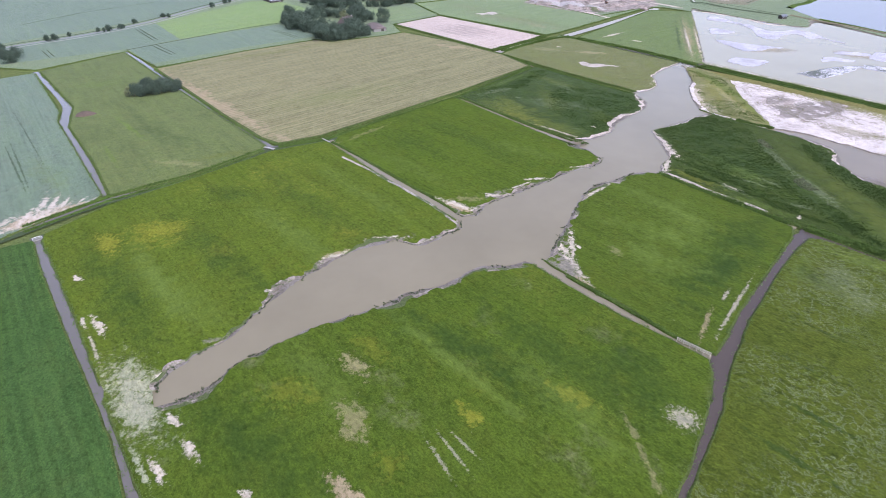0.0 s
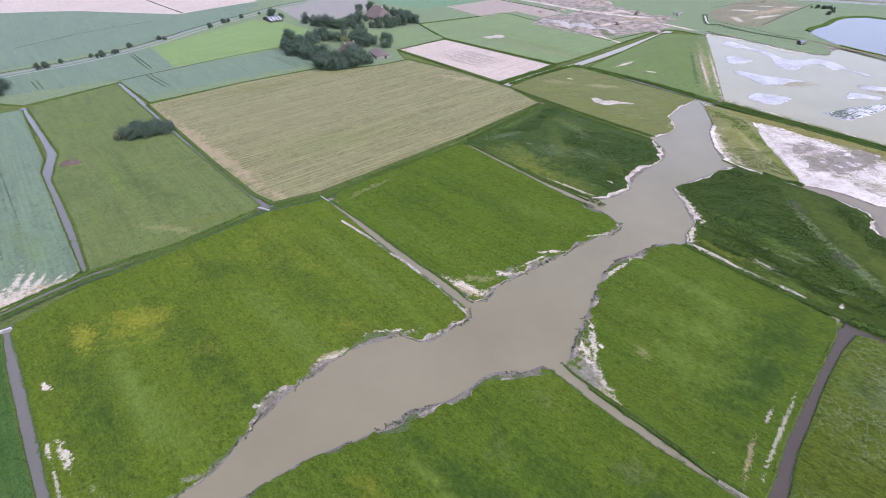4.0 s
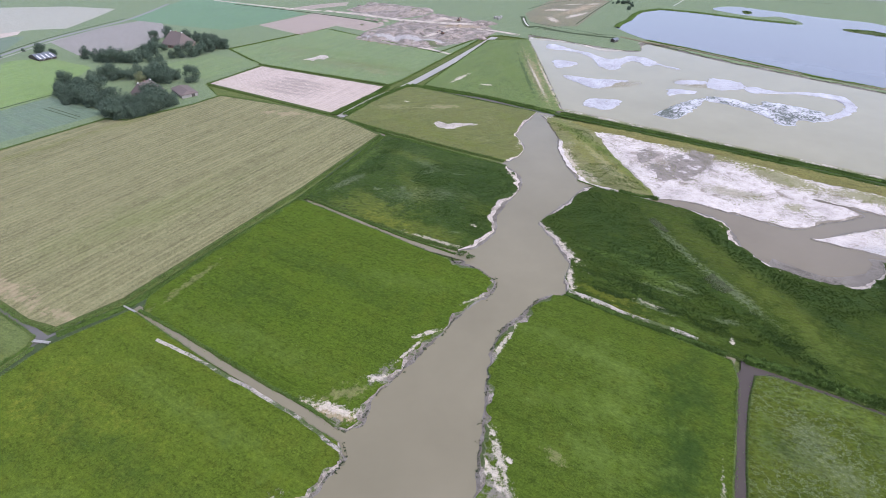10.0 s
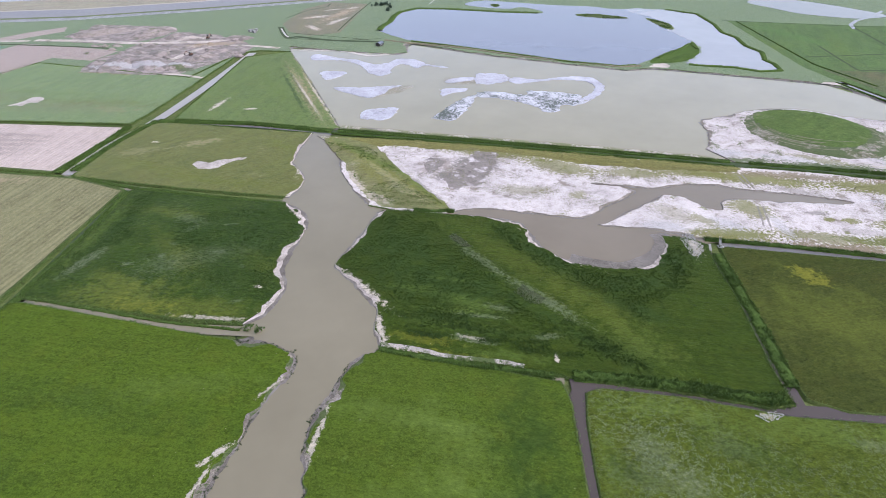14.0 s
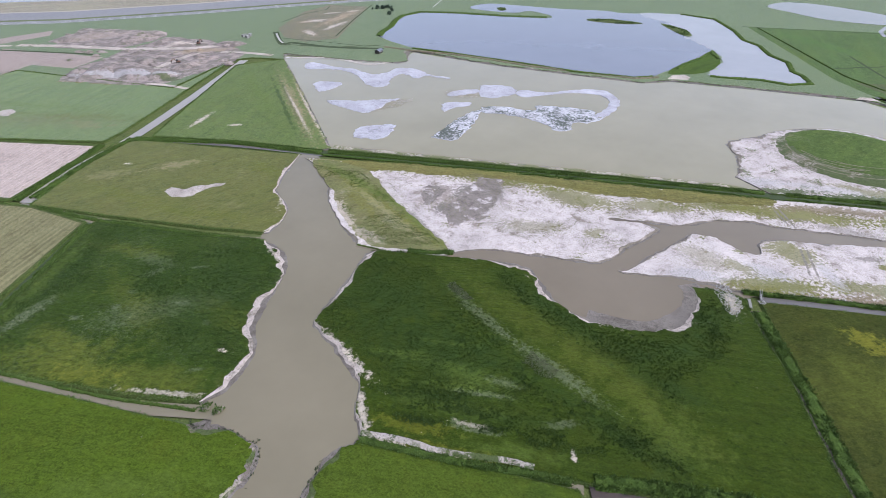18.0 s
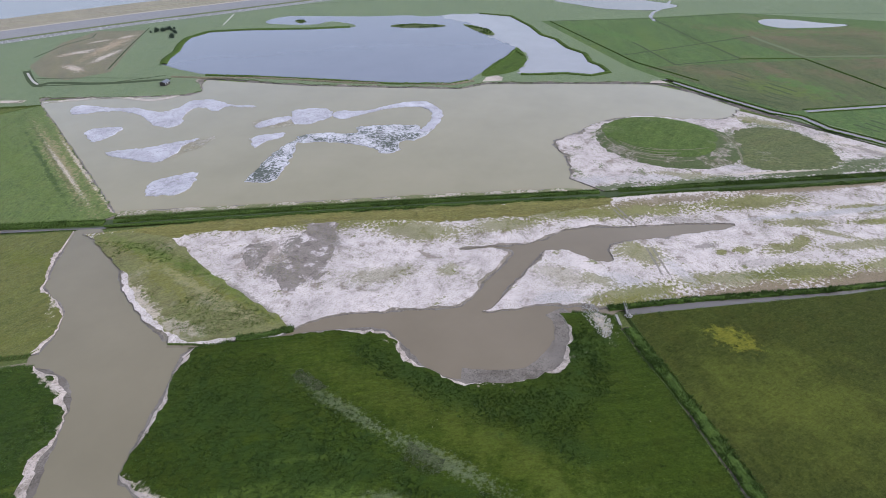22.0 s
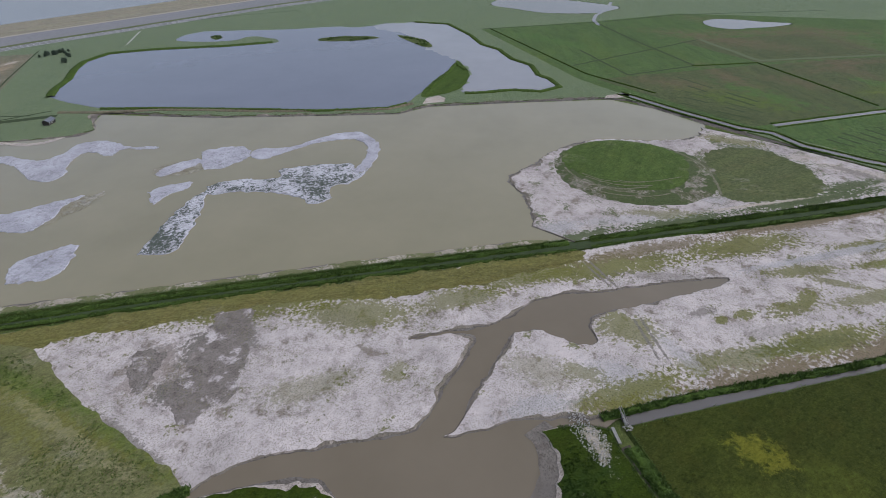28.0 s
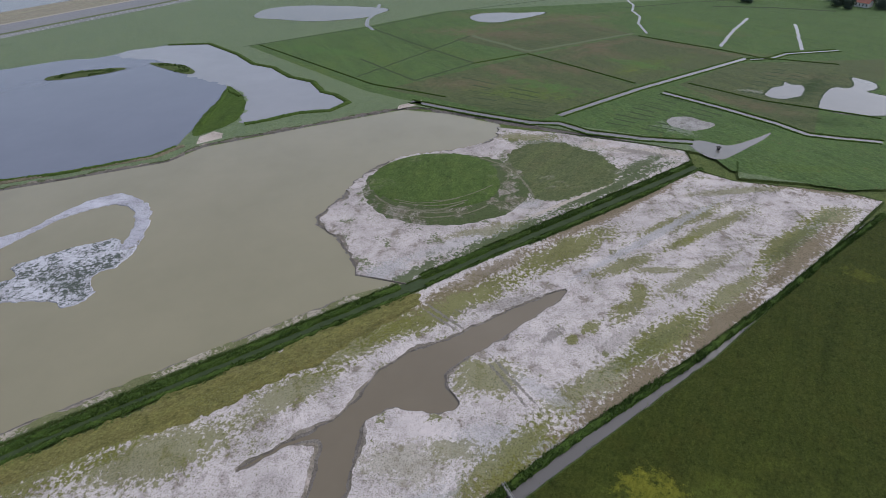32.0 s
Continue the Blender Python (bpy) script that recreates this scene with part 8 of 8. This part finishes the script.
plant(BUSHES, low, 0.55, "low dark bush near the lake", "bushes by the lake")
plant(YELLOWTREE, [pale_tree], 1.1, "yellow-green tree behind the farmhouse roof", "trees round the farm")
plant([(CLUMP[0][0] - 3, CLUMP[0][1] - 1)], [pale_tree], 0.6, "flowering hawthorn at the edge of the clump", "trees of the pasture clump")
for stock in (*kinds, *low, pale_tree):
    for o in (stock, *stock.children_recursive):
        bpy.data.objects.remove(o)


# ---- farm buildings ----
def house(name, label, x, y, turn, long, deep, wall_h, roof_h, wall_mat, roof_mat, hip=0.0, chimneys=1, windows=4, stripes=0, gables=None):
    root = new(name)
    root.matrix_world = pose(x, y, 0, 0, 0, turn)
    tagged(root, label, "building")
    bm = bmesh.new()
    box_bm(bm, 0, 0, -0.1, long, deep, wall_h + 0.1)
    if not hip:
        for s in (-1, 1):
            q = [bm.verts.new((s * long / 2, -deep / 2, wall_h)), bm.verts.new((s * long / 2, deep / 2, wall_h)), bm.verts.new((s * long / 2, 0, wall_h + roof_h))]
            bm.faces.new(q)
    part("wall", bm, wall_mat, root)
    o, e = 0.5, 0.22
    ridge = long / 2 + o - hip
    bm = bmesh.new()
    for s in (-1, 1):
        q = [(-long / 2 - o, s * (deep / 2 + o), wall_h - 0.25), (long / 2 + o, s * (deep / 2 + o), wall_h - 0.25), (ridge, 0, wall_h + roof_h), (-ridge, 0, wall_h + roof_h)]
        bm.faces.new([bm.verts.new(p) for p in q])
        if hip:
            q = [(s * (long / 2 + o), -deep / 2 - o, wall_h - 0.25), (s * (long / 2 + o), deep / 2 + o, wall_h - 0.25), (s * ridge, 0, wall_h + roof_h)]
            bm.faces.new([bm.verts.new(p) for p in q])
    bmesh.ops.remove_doubles(bm, verts=bm.verts, dist=0.01)
    bmesh.ops.recalc_face_normals(bm, faces=bm.faces)
    bmesh.ops.solidify(bm, geom=bm.faces[:], thickness=-e)
    roof = part("roof", bm, roof_mat, root)
    for i in range(stripes):
        for s in (-1, 1):
            bm = bmesh.new()
            cx = -long / 2 + long * (i + 0.5) / stripes
            hw = long / stripes * 0.13
            q = [(cx - hw, s * (deep / 2 + o), wall_h + 0.05), (cx + hw, s * (deep / 2 + o), wall_h + 0.05), (cx + hw, s * 0.4, wall_h + roof_h + 0.1), (cx - hw, s * 0.4, wall_h + roof_h + 0.1)]
            bm.faces.new([bm.verts.new(p) for p in q])
            bmesh.ops.solidify(bm, geom=bm.faces[:], thickness=0.06)
            part("roof_sheet", bm, M["white"], roof, "white translucent roof sheet")
    for i in range(chimneys):
        bm = bmesh.new()
        box_bm(bm, (i - (chimneys - 1) / 2) * ridge * 1.5, 0, wall_h + roof_h - 0.6, 0.9, 0.9, 1.9)
        part("chimney", bm, wall_mat, roof)
    if gables:
        for s in (-1, 1):
            bm = bmesh.new()
            box_bm(bm, s * (ridge + 0.05), 0, wall_h + roof_h - 1.2, 0.35, 1.4, 1.8)
            part("gable_board", bm, gables, roof, "white carved gable board")
    for i in range(windows):
        for s in (-1, 1):
            cx = -long / 2 + long * (i + 0.5) / windows
            bm = bmesh.new()
            box_bm(bm, cx, s * (deep / 2 + 0.01), wall_h * 0.3, 1.2, 0.08, wall_h * 0.5)
            w = part("window", bm, M["white"], root)
            bm = bmesh.new()
            box_bm(bm, cx, s * (deep / 2 + 0.05), wall_h * 0.3 + 0.1, 1.0, 0.06, wall_h * 0.5 - 0.2)
            part("pane", bm, M["glass"], w)
    bm = bmesh.new()
    box_bm(bm, long / 2 + 0.02, deep * 0.2, 0, 0.1, 2.4, min(2.6, wall_h * 0.9))
    part("door", bm, M["dark_wood"], root)
    return root


house("farmhouse", "brick farmhouse with a steep hipped brown roof and white ridge boards", -89, 556.5, 50, 17, 15, 2.8, 7.2, M["brick"], M["thatch"], 3.5, 1, 4, gables=M["white"])
house("garden_shed", "long low shed with a dark grey roof and pale walls", -61.5, 549.5, -67, 24, 12, 2.6, 1.7, M["concrete"], M["thatch"], 3.0, 0, 3)
house("great_farmhouse", "large farm with a huge steep brown roof among trees", FARM[0][0], FARM[0][1], 132, 26, 20, 3.0, 10.5, M["brick"], M["thatch"], 5.0, 1, 5, gables=M["white"])
house("striped_barn", "dark barn with white roof sheets beside the road", FARM[1][0], FARM[1][1], 37, 15, 23, 2.0, 2.8, M["dark_wood"], M["slate"], 0, 0, 2, 4)
house("white_house", "white house with a red tiled roof far off", HOUSE2[0][0], HOUSE2[0][1], 35, 13, 9, 4.2, 3.0, M["white"], M["red_tile"], 0, 1, 4)
for n, (x, y, turn) in enumerate(((846, -110, 20), (862, -128, 70), (838, -150, 40), (858, -168, 10), (880, -145, 55), (870, -98, 30))):
    house("village_house", "small village house with a red tiled roof among trees", x, y, turn, 11 + n % 3, 8, 3.6, 3.4, M["brick"] if n % 2 else M["white"], M["red_tile"], 0, 1, 3)["group"] = "houses of the far village"
(hx, hy), = HUT
house("bird_hide", "dark wooden bird hide on the lagoon shore", hx, hy, 25, 7, 4.5, 2.4, 1.2, M["dark_wood"], M["slate"], 0, 0, 3)


# ---- heaps ----
def mound(name, x, y, rx, ry, h, turn, mat, label, seed):
    v, f, rows, cols = [], [], 9, 26
    for j in range(rows):
        u = j / (rows - 1)
        for i in range(cols):
            a = 2 * math.pi * i / cols
            bump = noise.noise(Vector((math.cos(a) * 1.6, math.sin(a) * 1.6, u * 2 + seed)))
            r = (1 - u) * (1 + 0.28 * bump)
            z = h * (1 - (1 - u) ** 2.2) * (1 + 0.35 * noise.noise(Vector((r * math.cos(a) * 3, r * math.sin(a) * 3, seed)))) - 0.05
            v.append((r * rx * math.cos(a), r * ry * math.sin(a), z))
    for j in range(rows - 1):
        f += [(j * cols + i, j * cols + (i + 1) % cols, (j + 1) * cols + (i + 1) % cols, (j + 1) * cols + i) for i in range(cols)]
    ob = link(name, v, f, mat, None, True)
    ob.matrix_world = pose(x, y, 0, 0, 0, turn)
    return tagged(ob, label, "heap")


for n, (x, y) in enumerate(MOUNDS):
    big_one = n in (0, 1, 2, 4)
    mound("soil_mound", x, y, 34 if big_one else 17, 18 if big_one else 10, 4.5 if big_one else 3.0, 25 * n, M["rubble"], "overgrown grey-brown heap of tipped soil", n * 3.1)["group"] = "heaps of tipped soil"
for n in range(44):
    u, w = random.random(), random.random()
    x, y = (105 + 120 * u + 20 * w, 735 - 95 * u + 55 * w) if n < 32 else (120 + 75 * u, 890 - 80 * u + 20 * w)
    mound("soil_heap", x, y, random.uniform(3, 8), random.uniform(2.5, 5), random.uniform(0.8, 2.2), random.uniform(0, 180), M["rubble"], "small grey-brown heap of tipped soil", n * 1.7)["group"] = "small heaps of tipped soil"
mound("manure_heap", HEAP[0][0], HEAP[0][1], 6.0, 3.6, 2.2, 20, M["heap"], "low dark brown manure heap in the pasture", 5.0)
for n, (x, y) in enumerate(ISLETS):
    mound("mud_islet", x, y, 1.6, 1.2, 0.5, 50 * n, M["mud"], "small muddy islet with dark scrub in the creek mouth", 9.0 + n)
    tufts("islet_scrub", [(x + random.gauss(0, 0.8), y + random.gauss(0, 0.6), -0.1, 1.0) for _ in range(40)], M["dark_reed"], "dark scrub on a creek islet", (0.5, 1.1), 5, 0.25, 0.14, "scrub")


# ---- small waterworks and gates ----
def two(line):
    (x0, y0), (x1, y1) = line
    return (x0 + x1) / 2, (y0 + y1) / 2, math.degrees(math.atan2(y1 - y0, x1 - x0)), math.hypot(x1 - x0, y1 - y0)


def footbridge(line, label, name="footbridge", width=0.8, mat="white", rails=True, z=0.35):
    x, y, turn, long = two(line)
    root = new(name)
    root.matrix_world = pose(x, y, z, 0, 0, turn)
    tagged(root, label, "bridge")
    n = max(4, int(long / 0.5))
    for i in range(n):
        bm = bmesh.new()
        box_bm(bm, -long / 2 + long * (i + 0.5) / n, 0, 0, long / n * 0.9, width, 0.08)
        part("plank", bm, M[mat], root)
    for s in (-1, 1):
        bm = bmesh.new()
        box_bm(bm, 0, s * width * 0.42, -0.18, long, 0.14, 0.18)
        part("beam", bm, M[mat], root)
        if rails:
            bm = bmesh.new()
            box_bm(bm, 0, s * width * 0.48, 0.95, long, 0.09, 0.09)
            part("handrail", bm, M[mat], root)
        for u in (-0.46, 0.0, 0.46):
            bm = bmesh.new()
            box_bm(bm, u * long, s * width * 0.48, -1.2, 0.12, 0.12, 2.2 if rails else 1.2)
            part("post", bm, M[mat], root)
    return root


footbridge(WEIR, "narrow pale footbridge over a weir beside the mudflat", "footbridge", 0.7, "concrete")
footbridge(PLANK, "low grey plank walkway beside the ditch", "plank_walkway", 0.9, "concrete", False, 0.15)
footbridge([(-91, 265.5), (-85, 262.5)], "small pale culvert bridge where ditches meet", "culvert_bridge", 1.2, "concrete", False, 0.1)
footbridge([(-63.5, 277), (-58.5, 271.5)], "narrow grey plank across a ditch end", "plank_bridge", 0.7, "concrete", False, 0.1)
x, y, turn, long = two(WEIR)
weir = new("weir")
weir.matrix_world = pose(x + 0.6, y + 0.6, -0.9, 0, 0, turn)
tagged(weir, "dark wooden weir board under the pale footbridge", "weir")
for s in (-1.6, 0, 1.6):
    bm = bmesh.new()
    box_bm(bm, s, 0, 0, 0.25, 0.3, 1.5)
    part("pile", bm, M["dark_wood"], weir)
bm = bmesh.new()
box_bm(bm, 0, 0.1, 0, 3.4, 0.12, 1.0)
part("board", bm, M["dark_wood"], weir)

x, y, turn, long = two(GATE)
gate = new("field_gate")
gate.matrix_world = pose(x, y, 0, 0, 0, turn)
tagged(gate, "long pale wooden gate and rail fence at a field corner", "gate")
for i in range(6):
    bm = bmesh.new()
    box_bm(bm, -long / 2 + long * i / 5, 0, -0.3, 0.16, 0.16, 1.6)
    part("post", bm, M["pale_wood"], gate)
for h in (0.35, 0.75, 1.15):
    bm = bmesh.new()
    box_bm(bm, 0, 0.1, h, long, 0.1, 0.16)
    part("rail", bm, M["pale_wood"], gate)

(cx, cy), = CULV0
culvert = new("culvert")
culvert.matrix_world = pose(cx, cy, -0.3, 0, 0, -52)
tagged(culvert, "pale concrete culvert head with a rail at the ditch end", "culvert")
bm = bmesh.new()
box_bm(bm, 0, 0, -0.6, 0.4, 3.6, 1.1)
part("headwall", bm, M["concrete"], culvert)
bm = bmesh.new()
box_bm(bm, -0.5, 0, 0.35, 1.3, 3.4, 0.15)
part("slab", bm, M["concrete"], culvert)
for s in (-1.5, 1.5):
    bm = bmesh.new()
    box_bm(bm, 0.1, s, 0.4, 0.1, 0.1, 1.0)
    part("post", bm, M["white"], culvert)
bm = bmesh.new()
box_bm(bm, 0.1, 0, 1.3, 0.1, 3.1, 0.1)
part("rail", bm, M["white"], culvert)

(px_, py_), = POST
dolphin = new("mooring_piles")
dolphin.matrix_world = pose(px_, py_, -1, 0, 0, 30)
tagged(dolphin, "cluster of dark wooden piles standing in the outlet canal", "piles")
for i in range(5):
    bm = bmesh.new()
    bmesh.ops.create_cone(bm, cap_ends=True, segments=8, radius1=0.3, radius2=0.26, depth=2.8, matrix=Matrix.Translation((0.6 * math.cos(i * 1.26), 0.6 * math.sin(i * 1.26), 1.4)))
    part("pile", bm, M["dark_wood"], dolphin)
bm = bmesh.new()
box_bm(bm, 0, 0, 2.4, 1.9, 1.9, 0.25)
part("cap", bm, M["dark_wood"], dolphin)


# ---- tussocks in the rough grass ----
def strewn(count, corner, far, mat, label, height, width=0.22, blades=5, spread=0.3, clumped=0.0, inside=None):
    """Tufts strewn over a box, thicker in patches; inside: an outline to keep to."""
    spots = []
    ring = [Vector((*q, 0)) for q in inside] if inside else None
    while len(spots) < count:
        x, y = rng.uniform(corner[0], far[0]), rng.uniform(corner[1], far[1])
        if ring:
            odd = False
            for a, b in zip(ring, ring[1:] + ring[:1]):
                if (a.y > y) != (b.y > y) and x < (b.x - a.x) * (y - a.y) / (b.y - a.y) + a.x:
                    odd = not odd
            if not odd:
                continue
        if noise.noise(Vector((x / 13, y / 13, 3.3))) < clumped * rng.uniform(-0.2, 1):
            continue
        spots.append((x, y, 0.02, 1.0))
    return tufts("tussocks", spots, M[mat], label, height, blades, spread, width, "grass")


strewn(1500, (152, 285), (197, 412), "tuft", "dark tussocks strewn over dry saltmarsh grass", (0.2, 0.4), 0.12, 4, 0.3, 0.0, [(177, 405), (193, 380), (186, 338), (180, 295), (163, 309), (158, 322), (163, 350), (172, 372)])
strewn(9000, (190, 60), (420, 370), "weed_leaf", "low weeds sprouting on the salt mudflat", (0.10, 0.22), 0.12, 3, 0.25, 0.15, [(200, 388), (322, 222), (420, 88), (400, 35), (330, 95), (302, 135), (340, 165), (300, 215), (262, 260), (235, 240), (215, 262), (190, 330)])


# ---- tall sedge stands, mud pans and rubble ----
def thicket(pts, label, count, height=(0.08, 0.22), mat="sedge_leaf", fray=1.6, width=0.17, clumped=0.4, field_name="field_14"):
    """A stand of tall sedge: tufts inside an outline, straying over its edges but not off the field."""
    ring = np.array([(q.x, q.y) for q in curve(pts, 1.5, 2.2, 7.0, pts[0][0], True, True)])
    lo, hi, spots = ring.min(0), ring.max(0), []
    while len(spots) < count:
        x, y = rng.uniform(lo[0], hi[0], 600), rng.uniform(lo[1], hi[1], 600)
        ok = inside(x, y, ring)
        x, y = x[ok], y[ok]
        a, b = x + rng.normal(0, fray, len(x)), y + rng.normal(0, fray, len(y))
        for p, q, stays in zip(a, b, inside(a, b, OUTLINES[field_name])):
            thick = noise.noise(Vector((p / 9, q / 9, 1.3))) + 0.6 * noise.noise(Vector((p / 3, q / 3, 4.1)))
            if stays and thick > clumped * rng.uniform(-2.5, 1.2):
                spots.append((p, q, 0.0, 0.6 + 0.5 * max(0.0, 0.6 + thick)))
    return tufts("sedge", spots[:count], M[mat], label, height, 5, 0.2, width, "sedge", 0.6)


thicket([(151.5, 308.5), (164, 295), (164.5, 282.5), (162.5, 259), (159.5, 237), (157, 223), (153, 212), (153, 197), (147.5, 199), (140.5, 214), (129.5, 227), (121, 234), (116.5, 249), (119, 266), (116.5, 281.5), (122, 289), (141.5, 302)], "tall dark sedge in the pasture", 6500)
thicket([(155.5, 202), (160.5, 195.5), (161, 180.5), (160.5, 168), (159, 166), (155.5, 172), (154.5, 182.5), (151, 192)], "strip of tall dark sedge", 1100)
thicket([(183.5, 265), (192, 255), (187.5, 245), (187, 233.5), (191, 218.5), (197.5, 206), (214, 201), (229, 203), (232, 196.5), (212, 185.5), (204, 185.5), (194, 186.5), (185.5, 185), (180, 179.5), (177.5, 183.5), (181.5, 190), (179.5, 198.5), (180, 210), (177.5, 220), (178, 235.5), (179.5, 253)], "dark sedge round the mudflat pool", 3600)
thicket([(79, 364), (90, 361.5), (112.5, 348.5), (120, 335), (117, 324.5), (104, 311), (95, 299.5), (87.5, 287), (82, 280), (76.5, 290.5), (70.5, 304.5), (65.5, 319.5), (65, 340.5), (71.5, 353)], "tall dark sedge beside the creek", 4600, field_name="field_4")
thicket([(69, 405), (76.5, 400), (54, 368), (38, 353.5), (26, 350), (24, 356), (38, 370.5), (53.5, 387)], "band of dark sedge along the field edge", 2000, field_name="field_4")
for n, (x0, y0, x1, y1, w) in enumerate(((109.5, 247.5, 136.5, 223.5, 2.2), (111, 240, 138.5, 211.5, 1.6), (122, 229, 144, 205, 2.6), (127, 215, 146, 195, 1.8), (112, 233, 124, 219, 1.5), (134, 203, 150, 186, 1.6))):
    d = Vector((x1 - x0, y1 - y0, 0)).normalized()
    q = Vector((-d.y, d.x, 0)) * w
    a, b = Vector((x0, y0, 0)), Vector((x1, y1, 0))
    thicket([tuple(v.xy) for v in (a, a.lerp(b, 0.35) + q, b, a.lerp(b, 0.6) - q)], "streak of dark sedge", 420, fray=0.7)
for count, ring in ((300, [(167, 272), (164.5, 245), (163, 227), (160, 228), (161.5, 246), (163.5, 271)]), (320, [(162.5, 226), (162.5, 210), (164.5, 198), (159, 200), (156, 212), (156.5, 224)])):
    xs, ys = [p[0] for p in ring], [p[1] for p in ring]
    strewn(count, (min(xs), min(ys)), (max(xs), max(ys)), "pale_reed", "pale reed plumes among dark sedge", (0.10, 0.25), 0.2, 3, 0.35, 0.0, ring)
sheet("weed_band", [(189.5, 398), (189.5, 384), (193.5, 379.5), (207, 370), (216.5, 355), (229, 341), (245.5, 321), (257, 304), (265, 290), (272, 292), (270.5, 300.5), (247.5, 332.5), (227, 359.5), (201.5, 390.5)], M["olive_growth"], 0.035, "olive weeds along the foot of the reed bank", "weeds", 1.8, 5.0, 0.8)
sheet("weed_band_2", [(262, 297), (266, 285), (278, 268), (292, 250), (306, 236), (319, 222), (326, 224.5), (310, 247), (292, 271.5), (272.5, 298)], M["olive_growth"], 0.039, "olive weeds along the foot of the reed bank", "weeds", 1.8, 5.0, 0.8)
sheet("mud_pan", [(236, 332), (243, 323), (229.5, 311.5), (215.5, 303), (205.5, 300.5), (194.5, 304.5), (197, 314.5), (203.5, 320.5), (214.5, 323), (225.5, 328)], M["mud_pan"], 0.03, "wet grey mud pan in the pale salt crust", "mud", 2.6, 4.0, 0.6)
sheet("mud_pan_2", [(208.5, 343), (214, 335.5), (206.5, 328.5), (196.5, 328), (200.5, 336.5)], M["mud_pan"], 0.03, "wet grey mud pan in the pale salt crust", "mud", 2.2, 4.0, 0.6)
ribbon("mud_shelf", [(235, 213), (231, 207.5), (220.5, 203.5), (209, 204.5), (201, 208), (195, 216), (190.5, 226)], 8.0, M["wet_mud"], WATER + 0.05, "wet grey mud shelf round the pool", "mud", 0.6, 1.2)


def rubble(ring, count, label, size=(0.10, 0.30)):
    """Loose pale stones in one mesh, each a rough lump."""
    xs, ys = [p[0] for p in ring], [p[1] for p in ring]
    v, f, made = [], [], 0
    edges = list(zip(ring, ring[1:] + ring[:1]))
    while made < count:
        x, y = random.uniform(min(xs), max(xs)), random.uniform(min(ys), max(ys))
        if sum((a[1] > y) != (b[1] > y) and x < (b[0] - a[0]) * (y - a[1]) / (b[1] - a[1]) + a[0] for a, b in edges) % 2 == 0:
            continue
        r, at, turn = random.uniform(*size), len(v), random.uniform(0, 6.28)
        for k in range(5):
            a, q = turn + k * 1.2566, r * random.uniform(0.7, 1.3)
            v.append((x + q * math.cos(a), y + q * math.sin(a), -0.05))
        for k in range(5):
            a, q = turn + k * 1.2566 + 0.3, r * random.uniform(0.4, 0.8)
            v.append((x + q * math.cos(a), y + q * math.sin(a), r * random.uniform(0.5, 0.9)))
        f += [(at + k, at + (k + 1) % 5, at + 5 + (k + 1) % 5, at + 5 + k) for k in range(5)] + [tuple(at + 5 + k for k in range(5))]
        made += 1
    return tagged(link("rubble_stones", v, f, M["pale_stone"]), label, "stones", "", "stuff")


rubble([(244, 206), (246, 202), (242, 199), (241, 195), (237, 192.5), (230.5, 191.5), (230, 194.5), (234, 199), (238, 204)], 420, "pale rubble stones beside the weir")
rubble([(247, 190), (245.5, 188), (243.5, 189), (245, 191)], 40, "pale rubble stones below the footbridge")
rubble([(167, 138.5), (168, 134.5), (170, 133.5), (174, 132.5), (173.5, 135)], 110, "pale rubble stones where two watercourses meet")


# ---- digger and containers on the tip ----
def digger(x, y, turn):
    root = new("excavator")
    root.matrix_world = pose(x, y, 0.3, 0, 0, turn)
    tagged(root, "rusty brown excavator standing on the soil tip", "excavator")
    for s in (-1, 1):
        bm = bmesh.new()
        box_bm(bm, 0, s * 1.1, 0, 3.8, 0.6, 0.8)
        bmesh.ops.bevel(bm, geom=bm.edges[:], offset=0.2, segments=2, affect="EDGES")
        part("track", bm, M["dark_wood"], root)
    bm = bmesh.new()
    box_bm(bm, -0.4, 0, 0.8, 3.2, 2.5, 1.1)
    bmesh.ops.bevel(bm, geom=bm.edges[:], offset=0.15, segments=2, affect="EDGES")
    body = part("body", bm, M["digger"], root)
    bm = bmesh.new()
    box_bm(bm, 0.6, 0.7, 1.9, 1.4, 1.1, 1.2)
    part("cab", bm, M["glass"], root)
    for a, b, w in (((1.0, 1.6), (3.4, 4.2), 0.45), ((3.4, 4.2), (5.4, 2.0), 0.35)):
        d = Vector((b[0] - a[0], 0, b[1] - a[1]))
        bm = bmesh.new()
        bmesh.ops.create_cube(bm, size=1.0, matrix=Matrix.Translation(((a[0] + b[0]) / 2, -0.3, (a[1] + b[1]) / 2)) @ d.to_track_quat("X", "Z").to_matrix().to_4x4() @ Matrix.Diagonal((d.length, w, w, 1)))
        part("arm", bm, M["digger"], root)
    bm = bmesh.new()
    box_bm(bm, 5.4, -0.3, 1.0, 0.9, 1.2, 1.0)
    part("bucket", bm, M["dark_wood"], root)


for n, (x, y) in enumerate(DIGGER):
    digger(x, y, 40 + 130 * n)
for n, (x, y) in enumerate(VANS):
    box = new("container")
    box.matrix_world = pose(x, y, 0.02, 0, 0, 20 + 35 * n)
    tagged(box, "pale grey site container beside the soil tip", "container", "site containers")
    bm = bmesh.new()
    box_bm(bm, 0, 0, 0, 6, 2.4, 2.5)
    part("body", bm, M["concrete"], box)
    bm = bmesh.new()
    box_bm(bm, 3.03, 0, 0.1, 0.06, 2.1, 2.2)
    part("door", bm, M["slate"], box)
